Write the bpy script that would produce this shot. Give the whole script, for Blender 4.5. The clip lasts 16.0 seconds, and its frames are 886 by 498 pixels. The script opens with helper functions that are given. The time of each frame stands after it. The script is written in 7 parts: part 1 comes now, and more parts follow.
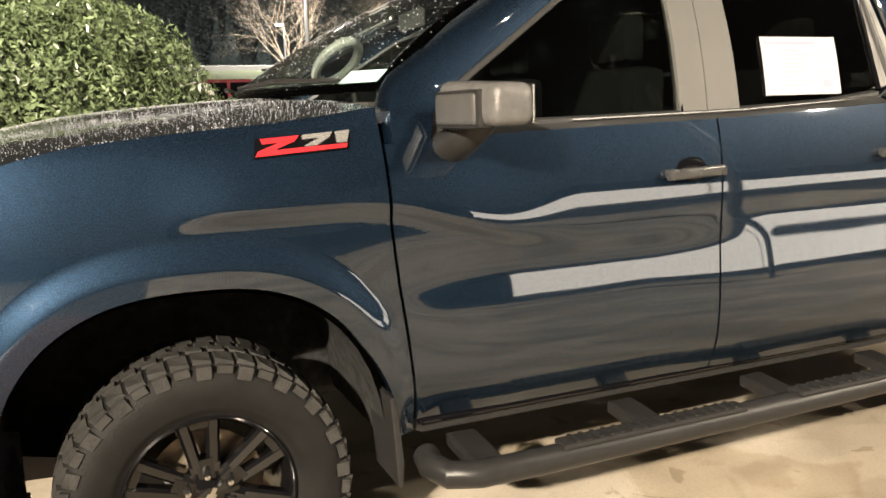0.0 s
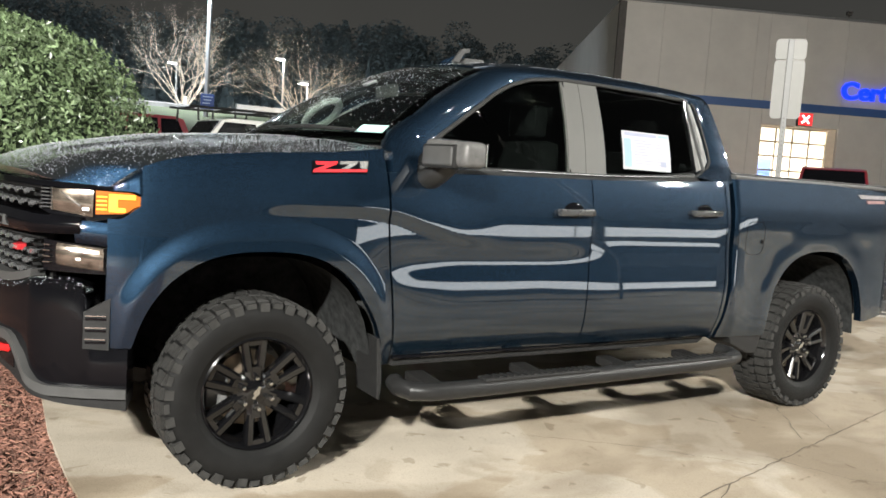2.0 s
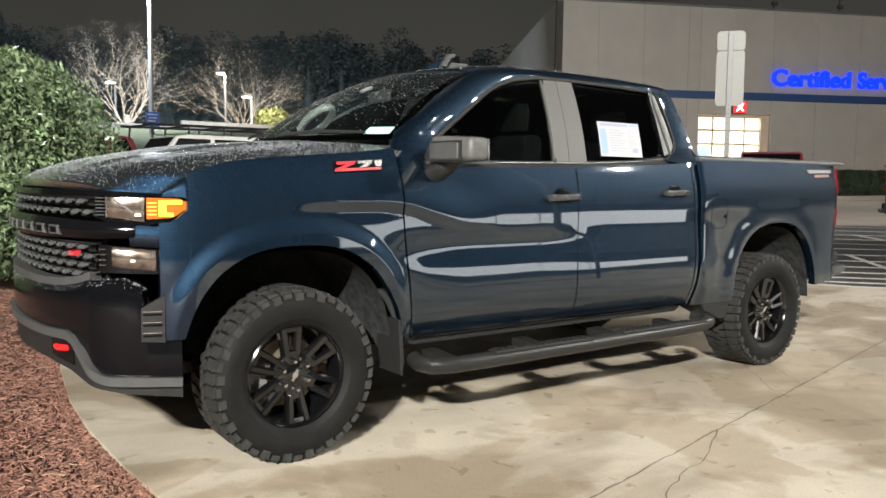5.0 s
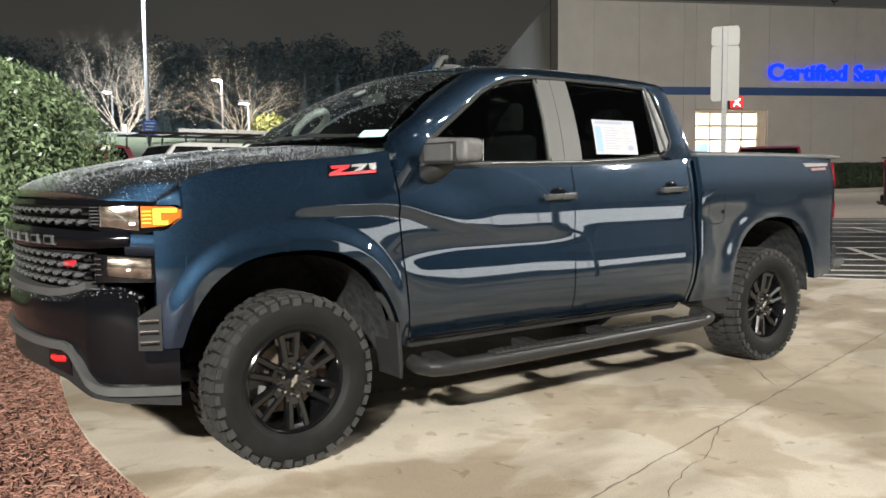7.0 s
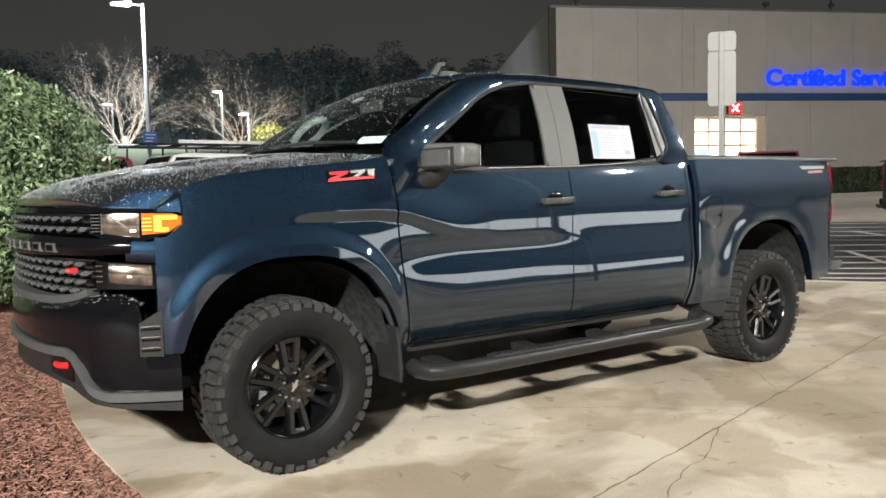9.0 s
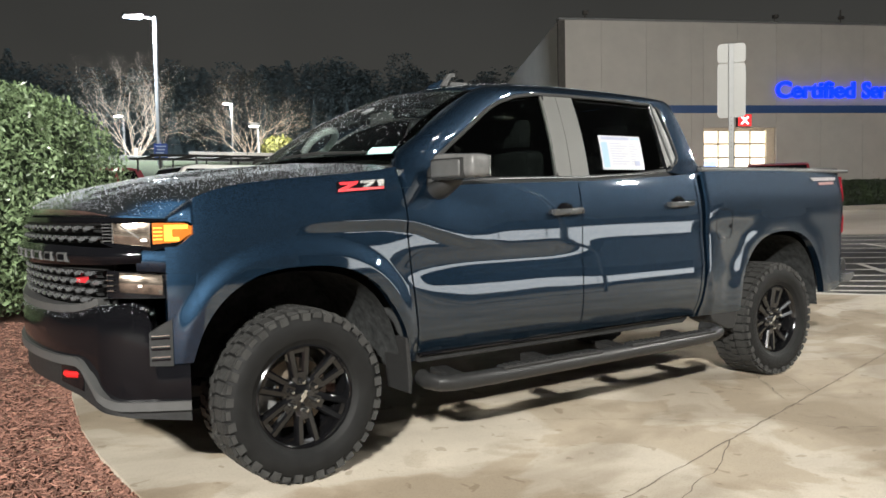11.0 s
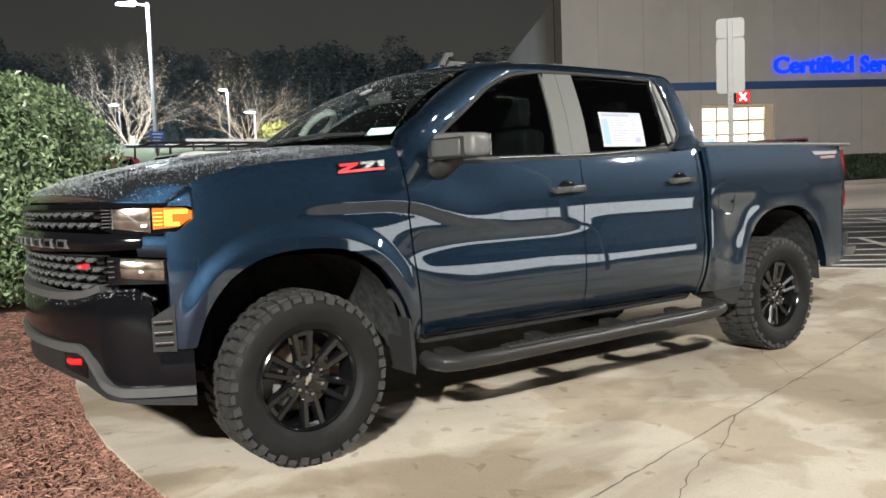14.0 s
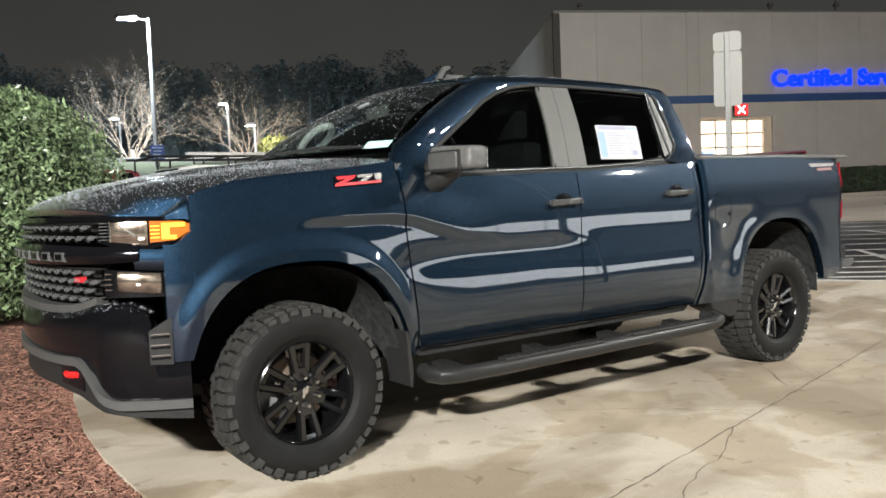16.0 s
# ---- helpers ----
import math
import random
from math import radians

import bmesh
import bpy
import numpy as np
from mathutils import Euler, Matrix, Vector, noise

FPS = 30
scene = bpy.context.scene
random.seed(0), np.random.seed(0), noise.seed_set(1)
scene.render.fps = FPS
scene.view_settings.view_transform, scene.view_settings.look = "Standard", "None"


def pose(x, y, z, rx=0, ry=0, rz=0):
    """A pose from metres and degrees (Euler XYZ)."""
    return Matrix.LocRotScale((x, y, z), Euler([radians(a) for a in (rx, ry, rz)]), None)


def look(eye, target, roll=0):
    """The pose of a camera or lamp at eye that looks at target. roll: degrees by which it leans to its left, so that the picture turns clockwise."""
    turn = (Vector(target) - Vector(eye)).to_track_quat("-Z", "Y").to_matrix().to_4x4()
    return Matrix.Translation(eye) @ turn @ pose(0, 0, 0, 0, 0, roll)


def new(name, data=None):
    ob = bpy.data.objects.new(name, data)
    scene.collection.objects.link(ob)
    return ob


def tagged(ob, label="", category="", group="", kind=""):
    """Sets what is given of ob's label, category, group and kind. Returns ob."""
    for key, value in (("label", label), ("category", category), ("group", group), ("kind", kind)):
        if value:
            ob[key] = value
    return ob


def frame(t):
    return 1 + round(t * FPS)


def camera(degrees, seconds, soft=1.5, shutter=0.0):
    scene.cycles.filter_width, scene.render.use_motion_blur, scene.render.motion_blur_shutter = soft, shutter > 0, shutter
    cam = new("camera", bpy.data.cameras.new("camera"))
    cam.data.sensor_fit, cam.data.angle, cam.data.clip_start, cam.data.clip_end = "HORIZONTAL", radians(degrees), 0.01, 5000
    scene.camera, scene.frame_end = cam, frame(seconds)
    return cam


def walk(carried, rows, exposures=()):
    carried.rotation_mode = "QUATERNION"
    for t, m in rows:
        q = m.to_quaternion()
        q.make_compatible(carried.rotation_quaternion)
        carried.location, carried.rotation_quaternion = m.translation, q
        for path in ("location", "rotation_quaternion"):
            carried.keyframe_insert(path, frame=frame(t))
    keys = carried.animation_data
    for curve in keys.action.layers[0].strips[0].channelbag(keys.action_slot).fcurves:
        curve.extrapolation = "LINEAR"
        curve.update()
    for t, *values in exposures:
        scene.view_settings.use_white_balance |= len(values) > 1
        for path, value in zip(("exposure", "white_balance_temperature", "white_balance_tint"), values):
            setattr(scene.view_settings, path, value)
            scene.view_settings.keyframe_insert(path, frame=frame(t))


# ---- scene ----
import functools

cam = camera(57.0, 16.0, soft=1.6)
PATH = [
    (0, (-0.219, -2.253, 1.46), (0.55, -0.437, 1.126), -1.8),
    (0.5, (-0.369, -2.634, 1.446), (0.421, -0.831, 1.095), 0.6),
    (1, (-0.593, -2.928, 1.425), (0.249, -1.152, 1.055), 3.1),
    (1.5, (-0.957, -3.079, 1.393), (-0.048, -1.327, 1.071), 3.3),
    (1.6, (-1.003, -3.106, 1.386), (-0.064, -1.364, 1.099), 3.0),
    (2, (-1.163, -3.275, 1.387), (-0.108, -1.586, 1.202), 3.9),
    (2.5, (-1.349, -3.44, 1.335), (-0.151, -1.846, 1.183), 2.8),
    (3, (-1.535, -3.433, 1.335), (-0.243, -1.914, 1.18), 1.2),
    (3.5, (-1.594, -3.448, 1.332), (-0.301, -1.93, 1.18), 0.6),
    (4, (-1.613, -3.456, 1.324), (-0.371, -1.896, 1.161), 0.8),
    (4.5, (-1.623, -3.451, 1.325), (-0.432, -1.854, 1.155), 0.9),
    (5, (-1.625, -3.443, 1.32), (-0.465, -1.823, 1.152), 0.7),
    (5.2, (-1.626, -3.446, 1.323), (-0.475, -1.819, 1.155), 0.5),
    (7.3, (-1.603, -3.446, 1.316), (-0.438, -1.828, 1.155), -0.8),
    (7.5, (-1.603, -3.451, 1.312), (-0.427, -1.841, 1.155), -0.7),
    (8, (-1.606, -3.468, 1.311), (-0.414, -1.871, 1.154), -1.1),
    (8.5, (-1.615, -3.471, 1.306), (-0.427, -1.87, 1.15), -1.1),
    (9, (-1.613, -3.479, 1.3), (-0.454, -1.855, 1.158), -1.2),
    (9.5, (-1.61, -3.477, 1.299), (-0.466, -1.84, 1.186), -1.3),
    (12, (-1.619, -3.47, 1.287), (-0.475, -1.834, 1.17), -1.0),
    (12.5, (-1.613, -3.457, 1.285), (-0.479, -1.816, 1.147), -1.2),
    (13, (-1.612, -3.457, 1.282), (-0.476, -1.818, 1.131), -1.5),
    (13.5, (-1.614, -3.456, 1.28), (-0.474, -1.82, 1.123), -1.9),
    (14, (-1.615, -3.45, 1.278), (-0.473, -1.815, 1.124), -2.2),
    (14.5, (-1.611, -3.459, 1.28), (-0.47, -1.823, 1.137), -2.3),
    (15, (-1.61, -3.47, 1.279), (-0.47, -1.831, 1.15), -2.4),
    (15.5, (-1.61, -3.472, 1.278), (-0.468, -1.834, 1.157), -2.3),
    (16, (-1.608, -3.466, 1.275), (-0.464, -1.83, 1.153), -2.3),
]
EXPOSURES = [(0.0, 0.62, 7600, 14), (0.5, 0.48, 6700, 12), (1.0, 0.30, 6350, 10), (2.0, 0.38, 6100, 9), (3.0, 0.26, 6150, 9), (9.5, 0.29, 6100, 9), (12.0, 0.28, 6050, 9), (16.0, 0.28, 6050, 9)]
walk(cam, [(t, look(eye, target, roll)) for t, eye, target, roll in PATH], EXPOSURES)

# ---- night light: dim cloud glow, the lot lamps and added fill lamps ----
world = bpy.data.worlds.new("night_sky")
scene.world = world
world.use_nodes = True
wn = world.node_tree.nodes
wl = world.node_tree.links
wn.clear()
w_out = wn.new("ShaderNodeOutputWorld")
w_bg = wn.new("ShaderNodeBackground")
w_tex = wn.new("ShaderNodeTexCoord")
w_sep = wn.new("ShaderNodeSeparateXYZ")
w_ramp = wn.new("ShaderNodeValToRGB")
w_noise = wn.new("ShaderNodeTexNoise")
w_mix = wn.new("ShaderNodeMix")
w_mix.data_type = "RGBA"
w_mix.blend_type = "MULTIPLY"
w_mix.inputs[0].default_value = 0.5
w_noise.inputs["Scale"].default_value = 2.2
w_noise.inputs["Detail"].default_value = 4.0
w_ramp.color_ramp.elements[0].position = 0.0
w_ramp.color_ramp.elements[0].color = (0.055, 0.051, 0.043, 1)
w_ramp.color_ramp.elements[1].position = 0.45
w_ramp.color_ramp.elements[1].color = (0.0245, 0.0242, 0.0225, 1)
wl.new(w_tex.outputs["Generated"], w_sep.inputs[0])
wl.new(w_tex.outputs["Generated"], w_noise.inputs["Vector"])
wl.new(w_sep.outputs["Z"], w_ramp.inputs[0])
wl.new(w_ramp.outputs[0], w_mix.inputs[6])
wl.new(w_noise.outputs["Fac"], w_mix.inputs[7])
wl.new(w_mix.outputs[2], w_bg.inputs["Color"])
w_bg.inputs["Strength"].default_value = 1.2
wl.new(w_bg.outputs[0], w_out.inputs[0])


def lot_or_fill_lamp(x, y, z, watts, size=0.5, colour=(1.0, 0.94, 0.83), aim=None):
    data = bpy.data.lights.new("lot_or_fill_lamp", "AREA")
    data.shape = "RECTANGLE"
    data.size, data.size_y = size, size * 0.6
    data.energy = watts
    data.color = colour
    data.spread = radians(178)
    ob = new("lot_or_fill_light", data)
    ob.matrix_world = look((x, y, z), aim or (x + 0.01, y, 0))
    return ob


# twin-headed mast behind the camera, further masts of the lot, and added fill lamps
lot_or_fill_lamp(-11.2, -13.2, 8.6, 6000, 0.34, aim=(1.0, 0, 0.5))
lot_or_fill_lamp(-11.75, -12.7, 8.6, 2500, 0.34, aim=(1.0, 0, 0.5))
lot_or_fill_lamp(9.2, -8.2, 11.8, 350, 0.2, aim=(9, -3, 0))
# no mast here: fill lamp added to brighten the service building's wall
lot_or_fill_lamp(19.0, 0.0, 9.0, 60, 0.6, aim=(28, 18, 1))
lot_or_fill_lamp(19.2, -9.4, 9.0, 950, 0.45, aim=(7, 1, 0))
# added fill without a mast, lifts the far lane and the grey pickup
lot_or_fill_lamp(23.0, -2.5, 9.0, 1100, 0.6, aim=(19, 0.5, 0))
lot_or_fill_lamp(17.4, -11.6, 9.0, 950, 0.45, aim=(7, 1, 0))
lot_or_fill_lamp(7.3, 30.0, 8.75, 5200, 0.5, (0.84, 0.93, 1.0), aim=(10, 44, 2))
# extra warm fill hung before the bare trees, belongs to no mast
lot_or_fill_lamp(14.2, 35.5, 7.9, 1900, 0.5, (1.0, 0.9, 0.75), aim=(14.5, 42, 3))

lot_or_fill_lamp(17.3, 47.4, 7.8, 3000, 0.4, (0.88, 0.95, 1.0), aim=(22, 66, 2))
lot_or_fill_lamp(11.4, 50.6, 7.1, 3000, 0.4, (0.84, 0.94, 1.0), aim=(6, 72, 2))

# ---- materials ----
def mat(name, colour, rough=0.5, metal=0.0, var=0.12, scale=8.0, bump=0.0, bump_scale=60.0, coat=0.0, coat_rough=0.03, coat_ior=1.5,
        colour2=None, emit=None, strength=0.0, spec=0.5, rough_var=0.08, per_object=0.0, per_island=0.0, detail=6.0, stretch=None):
    m = bpy.data.materials.new(name)
    m.use_nodes = True
    n, l = m.node_tree.nodes, m.node_tree.links
    b = n["Principled BSDF"]
    b.inputs["Base Color"].default_value = (*colour, 1)
    b.inputs["Roughness"].default_value = rough
    b.inputs["Metallic"].default_value = metal
    b.inputs["Specular IOR Level"].default_value = spec
    if coat:
        b.inputs["Coat Weight"].default_value = coat
        b.inputs["Coat Roughness"].default_value = coat_rough
        b.inputs["Coat IOR"].default_value = coat_ior
    tc = n.new("ShaderNodeTexCoord")
    vec = tc.outputs["Object"]
    if stretch:
        mp = n.new("ShaderNodeMapping")
        mp.inputs["Scale"].default_value = stretch
        l.new(vec, mp.inputs["Vector"])
        vec = mp.outputs[0]
    if var or colour2:
        t = n.new("ShaderNodeTexNoise")
        t.inputs["Scale"].default_value = scale
        t.inputs["Detail"].default_value = detail
        t.inputs["Roughness"].default_value = 0.65
        l.new(vec, t.inputs["Vector"])
        r = n.new("ShaderNodeValToRGB")
        r.color_ramp.elements[0].position, r.color_ramp.elements[1].position = 0.3, 0.7
        c2 = colour2 or tuple(c * (1 - 2 * var) for c in colour)
        c1 = colour if colour2 else tuple(min(1, c * (1 + var)) for c in colour)
        r.color_ramp.elements[0].color = (*c2, 1)
        r.color_ramp.elements[1].color = (*c1, 1)
        l.new(t.outputs["Fac"], r.inputs[0])
        out = r.outputs[0]
        if per_object or per_island:
            if per_object:
                oi = n.new("ShaderNodeObjectInfo").outputs["Random"]
            else:
                oi = n.new("ShaderNodeNewGeometry").outputs["Random Per Island"]
            k = per_object or per_island
            mr = n.new("ShaderNodeMapRange")
            mr.inputs["To Min"].default_value, mr.inputs["To Max"].default_value = 1 - k, 1 + k
            l.new(oi, mr.inputs["Value"])
            hsv = n.new("ShaderNodeHueSaturation")
            l.new(mr.outputs[0], hsv.inputs["Value"])
            l.new(out, hsv.inputs["Color"])
            out = hsv.outputs[0]
        l.new(out, b.inputs["Base Color"])
        if rough_var:
            mr2 = n.new("ShaderNodeMapRange")
            mr2.inputs["To Min"].default_value = max(0.02, rough - rough_var)
            mr2.inputs["To Max"].default_value = min(1, rough + rough_var)
            l.new(t.outputs["Fac"], mr2.inputs["Value"])
            l.new(mr2.outputs[0], b.inputs["Roughness"])
    if bump:
        t2 = n.new("ShaderNodeTexNoise")
        t2.inputs["Scale"].default_value = bump_scale
        t2.inputs["Detail"].default_value = 5.0
        l.new(vec, t2.inputs["Vector"])
        bp = n.new("ShaderNodeBump")
        bp.inputs["Strength"].default_value = bump
        bp.inputs["Distance"].default_value = 0.01
        l.new(t2.outputs["Fac"], bp.inputs["Height"])
        l.new(bp.outputs[0], b.inputs["Normal"])
    if emit:
        b.inputs["Emission Color"].default_value = (*emit, 1)
        b.inputs["Emission Strength"].default_value = strength
    return m


def glass_mat(name, tint, rough=0.0, ior=1.45):
    m = bpy.data.materials.new(name)
    m.use_nodes = True
    b = m.node_tree.nodes["Principled BSDF"]
    b.inputs["Base Color"].default_value = (*tint, 1)
    b.inputs["Roughness"].default_value = rough
    b.inputs["Transmission Weight"].default_value = 1.0
    b.inputs["IOR"].default_value = ior
    return m



def concrete_mat():
    """Broom-finished concrete: cloudy tone, damp stains, dark specks and fine grain."""
    m = mat("concrete", (0.51, 0.452, 0.368), 0.72, var=0.06, scale=2.2, bump=0.22, bump_scale=110, rough_var=0.12)
    n, l = m.node_tree.nodes, m.node_tree.links
    b = n["Principled BSDF"]
    src = b.inputs["Base Color"].links[0].from_socket
    tc = n.new("ShaderNodeTexCoord")

    def layer(src, scale, lo, hi, colour, fac, detail=5, stretch=(1, 1, 1)):
        mp = n.new("ShaderNodeMapping")
        mp.inputs["Scale"].default_value = stretch
        l.new(tc.outputs["Object"], mp.inputs["Vector"])
        t = n.new("ShaderNodeTexNoise")
        t.inputs["Scale"].default_value, t.inputs["Detail"].default_value = scale, detail
        t.inputs["Distortion"].default_value = 0.6
        l.new(mp.outputs[0], t.inputs["Vector"])
        r = n.new("ShaderNodeMapRange")
        r.inputs["From Min"].default_value, r.inputs["From Max"].default_value = lo, hi
        r.inputs["To Max"].default_value = fac
        l.new(t.outputs["Fac"], r.inputs["Value"])
        x = n.new("ShaderNodeMix")
        x.data_type, x.blend_type = "RGBA", "MULTIPLY"
        x.inputs[7].default_value = (*colour, 1)
        l.new(r.outputs[0], x.inputs[0])
        l.new(src, x.inputs[6])
        return x.outputs[2]
    src = layer(src, 0.55, 0.46, 0.57, (0.62, 0.59, 0.55), 0.85, 4, (1, 1.6, 1))
    src = layer(src, 0.85, 0.50, 0.53, (0.80, 0.755, 0.69), 0.9, 7, (1, 1.3, 1))
    src = layer(src, 2.6, 0.58, 0.66, (0.82, 0.80, 0.77), 0.8, 6)
    src = layer(src, 7.0, 0.655, 0.69, (0.66, 0.63, 0.58), 0.8, 3)
    src = layer(src, 140.0, 0.5, 0.75, (0.72, 0.70, 0.66), 0.7, 2)
    l.new(src, b.inputs["Base Color"])
    return m


CONCRETE = concrete_mat()
ASPHALT = mat("asphalt", (0.066, 0.064, 0.060), 0.62, var=0.2, scale=5, bump=0.5, bump_scale=160)
LANE = mat("far_lane_concrete", (0.34, 0.30, 0.25), 0.8, var=0.08, scale=0.6)
MULCH = mat("mulch", (0.16, 0.078, 0.055), 0.9, var=0.35, scale=40, bump=1.0, bump_scale=70)
CHIP = mat("wood_chip", (0.235, 0.118, 0.085), 0.85, var=0.2, scale=30, per_island=0.55)
GRASS = mat("lawn", (0.034, 0.038, 0.014), 0.95, var=0.4, scale=20)
WALLP = mat("wall_panel_paint", (0.40, 0.375, 0.34), 0.75, var=0.05, scale=0.7, per_object=0.025)
BAND = mat("blue_band_paint", (0.02, 0.06, 0.17), 0.5, var=0.05)
JOINT = mat("dark_joint", (0.06, 0.055, 0.05), 0.9)
WHITE_LINE = mat("road_marking", (0.62, 0.60, 0.54), 0.7, var=0.18, scale=30)
LEAF = mat("holly_leaf", (0.185, 0.255, 0.130), 0.26, var=0.3, scale=3, per_island=0.6, spec=0.6)
TWIG = mat("bark", (0.16, 0.115, 0.08), 0.9, var=0.25, scale=20)
# raised blue-grey: the night haze over the pines is put into their colour
PINE = mat("far_conifer_haze", (0.085, 0.112, 0.118), 0.95, var=0.3, scale=1)
GALV = mat("galvanised_steel", (0.165, 0.165, 0.162), 0.5, metal=0.2, var=0.08, scale=6)
POLE = mat("painted_pole", (0.05, 0.05, 0.05), 0.5, metal=0.2, var=0.06)
CLEAR = glass_mat("lamp_lens", (0.95, 0.95, 0.95))


def paint_mat(name, base, flake, coat_ior=1.72, lacquer=(0.95, 0.98, 1.0), beads=0.0, metal=0.93):
    """Metallic car paint: dark base with flakes under a clear coat with faint ripple."""
    m = bpy.data.materials.new(name)
    m.use_nodes = True
    n, l = m.node_tree.nodes, m.node_tree.links
    b = n["Principled BSDF"]
    b.inputs["Metallic"].default_value = metal
    b.inputs["Roughness"].default_value = 0.5
    tc = n.new("ShaderNodeTexCoord")
    v = n.new("ShaderNodeTexVoronoi")
    v.inputs["Scale"].default_value = 900
    l.new(tc.outputs["Object"], v.inputs["Vector"])
    r = n.new("ShaderNodeValToRGB")
    r.color_ramp.elements[0].color = (*base, 1)
    r.color_ramp.elements[1].color = (*flake, 1)
    r.color_ramp.elements[0].position = 0.35
    l.new(v.outputs["Color"], r.inputs[0])
    l.new(r.outputs[0], b.inputs["Base Color"])
    t = n.new("ShaderNodeTexNoise")
    t.inputs["Scale"].default_value = 2.6
    t.inputs["Detail"].default_value = 1.0
    l.new(tc.outputs["Object"], t.inputs["Vector"])
    bp = n.new("ShaderNodeBump")
    bp.inputs["Strength"].default_value = 0.03
    bp.inputs["Distance"].default_value = 0.02
    l.new(t.outputs["Fac"], bp.inputs["Height"])
    if beads:
        # fine mist of rain, too small for drops of its own
        mist = n.new("ShaderNodeTexVoronoi")
        mist.inputs["Scale"].default_value = 260
        l.new(tc.outputs["Object"], mist.inputs["Vector"])
        bp2 = n.new("ShaderNodeBump")
        bp2.inputs["Strength"].default_value = beads
        bp2.inputs["Distance"].default_value = 0.004
        l.new(mist.outputs["Distance"], bp2.inputs["Height"])
        l.new(bp.outputs[0], bp2.inputs["Normal"])
        bp = bp2
        l.new(bp.outputs[0], b.inputs["Normal"])
    # clear lacquer over the flakes
    g = n.new("ShaderNodeBsdfGlossy")
    g.inputs["Color"].default_value = (*lacquer, 1)
    g.inputs["Roughness"].default_value = 0.028
    l.new(bp.outputs[0], g.inputs["Normal"])
    fr = n.new("ShaderNodeFresnel")
    fr.inputs["IOR"].default_value = coat_ior
    l.new(bp.outputs[0], fr.inputs["Normal"])
    mx = n.new("ShaderNodeMixShader")
    l.new(fr.outputs[0], mx.inputs[0])
    l.new(b.outputs[0], mx.inputs[1])
    l.new(g.outputs[0], mx.inputs[2])
    l.new(mx.outputs[0], n["Material Output"].inputs["Surface"])
    return m


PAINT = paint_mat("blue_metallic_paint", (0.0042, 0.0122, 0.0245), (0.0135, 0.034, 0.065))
# hood copy: rain mist in the bump, lamp sheen put into its brighter blue
PAINT_WET_SHEEN = paint_mat("misted_sheen_blue_paint", (0.0075, 0.021, 0.044), (0.025, 0.062, 0.120), beads=0.22)
GREY_PAINT = paint_mat("dark_grey_metallic_paint", (0.020, 0.022, 0.024), (0.060, 0.065, 0.069), 1.55, (1, 1, 1), metal=0.45)
WHITE_PAINT = mat("white_vehicle_paint", (0.62, 0.62, 0.58), 0.3, var=0.04, coat=0.6)
RED_PAINT = mat("dark_red_vehicle_paint", (0.16, 0.012, 0.02), 0.3, var=0.06, coat=0.8)
BLACK_GLOSS = mat("gloss_black", (0.004, 0.004, 0.005), 0.10, var=0.1, spec=0.3)
BLACK_TRIM = mat("textured_black_plastic", (0.019, 0.019, 0.019), 0.5, var=0.15, scale=40, bump=0.15, bump_scale=400, spec=0.22)
GREY_TRIM = mat("grey_plastic_trim", (0.065, 0.065, 0.064), 0.42, var=0.08, scale=15, spec=0.3)
STEP_BLACK = mat("powder_coated_steel", (0.016, 0.016, 0.016), 0.38, var=0.12, scale=25, bump=0.1, bump_scale=300, spec=0.35)
RUBBER = mat("tyre_rubber", (0.0075, 0.0075, 0.0074), 0.6, var=0.2, scale=14, bump=0.25, bump_scale=200, spec=0.18)
TREAD = mat("worn_tread_rubber", (0.030, 0.0295, 0.028), 0.7, var=0.25, scale=18, bump=0.35, bump_scale=160, spec=0.3)
RIM = mat("gloss_black_alloy", (0.004, 0.004, 0.0045), 0.12, var=0.1, spec=0.7)
BRIGHT_TRIM = mat("satin_bright_trim", (0.34, 0.34, 0.33), 0.18, metal=0.9, var=0.05)
# pale stretched streaks stand in for reflections on the dark gloss trim
REAR_TRIM = mat("reflection_streaked_trim", (0.32, 0.32, 0.31), 0.22, metal=0.3, var=0.3, scale=6, stretch=(12, 1, 1), spec=0.8)
CHROME = mat("satin_chrome", (0.62, 0.61, 0.58), 0.22, metal=1.0, var=0.06, scale=12)
HANDLE = mat("handle_satin_cap", (0.075, 0.076, 0.077), 0.26, metal=0.5, var=0.06)
SATIN = mat("satin_grey_trim", (0.046, 0.047, 0.047), 0.34, metal=0.3, var=0.06, scale=9)
PILLAR = mat("satin_pillar_film", (0.098, 0.097, 0.092), 0.55, var=0.05, scale=3, spec=0.3)
MIRROR_CAP = mat("wet_mirror_cap", (0.105, 0.104, 0.102), 0.22, spec=0.35, var=0.12, scale=20, bump=0.2, bump_scale=220)
CABIN = mat("dark_cabin_trim", (0.03, 0.031, 0.031), 0.75, var=0.1)
CABIN_GREY = mat("grey_cabin_plastic", (0.24, 0.26, 0.25), 0.6, var=0.08)
AMBER = mat("lit_amber_lamp", (0.28, 0.07, 0.004), 0.3, emit=(1.0, 0.24, 0.008), strength=0.42)
AMBER_HOT = mat("amber_filament", (0.5, 0.25, 0.02), 0.3, emit=(1.0, 0.58, 0.05), strength=1.5)
REFLECTOR = mat("lamp_reflector", (0.30, 0.25, 0.20), 0.14, metal=0.8, var=0.35, scale=22, coat=0.6)
WARM_LED = mat("lit_running_light", (1, 1, 0.95), 0.3, emit=(1.0, 0.93, 0.80), strength=2.2)
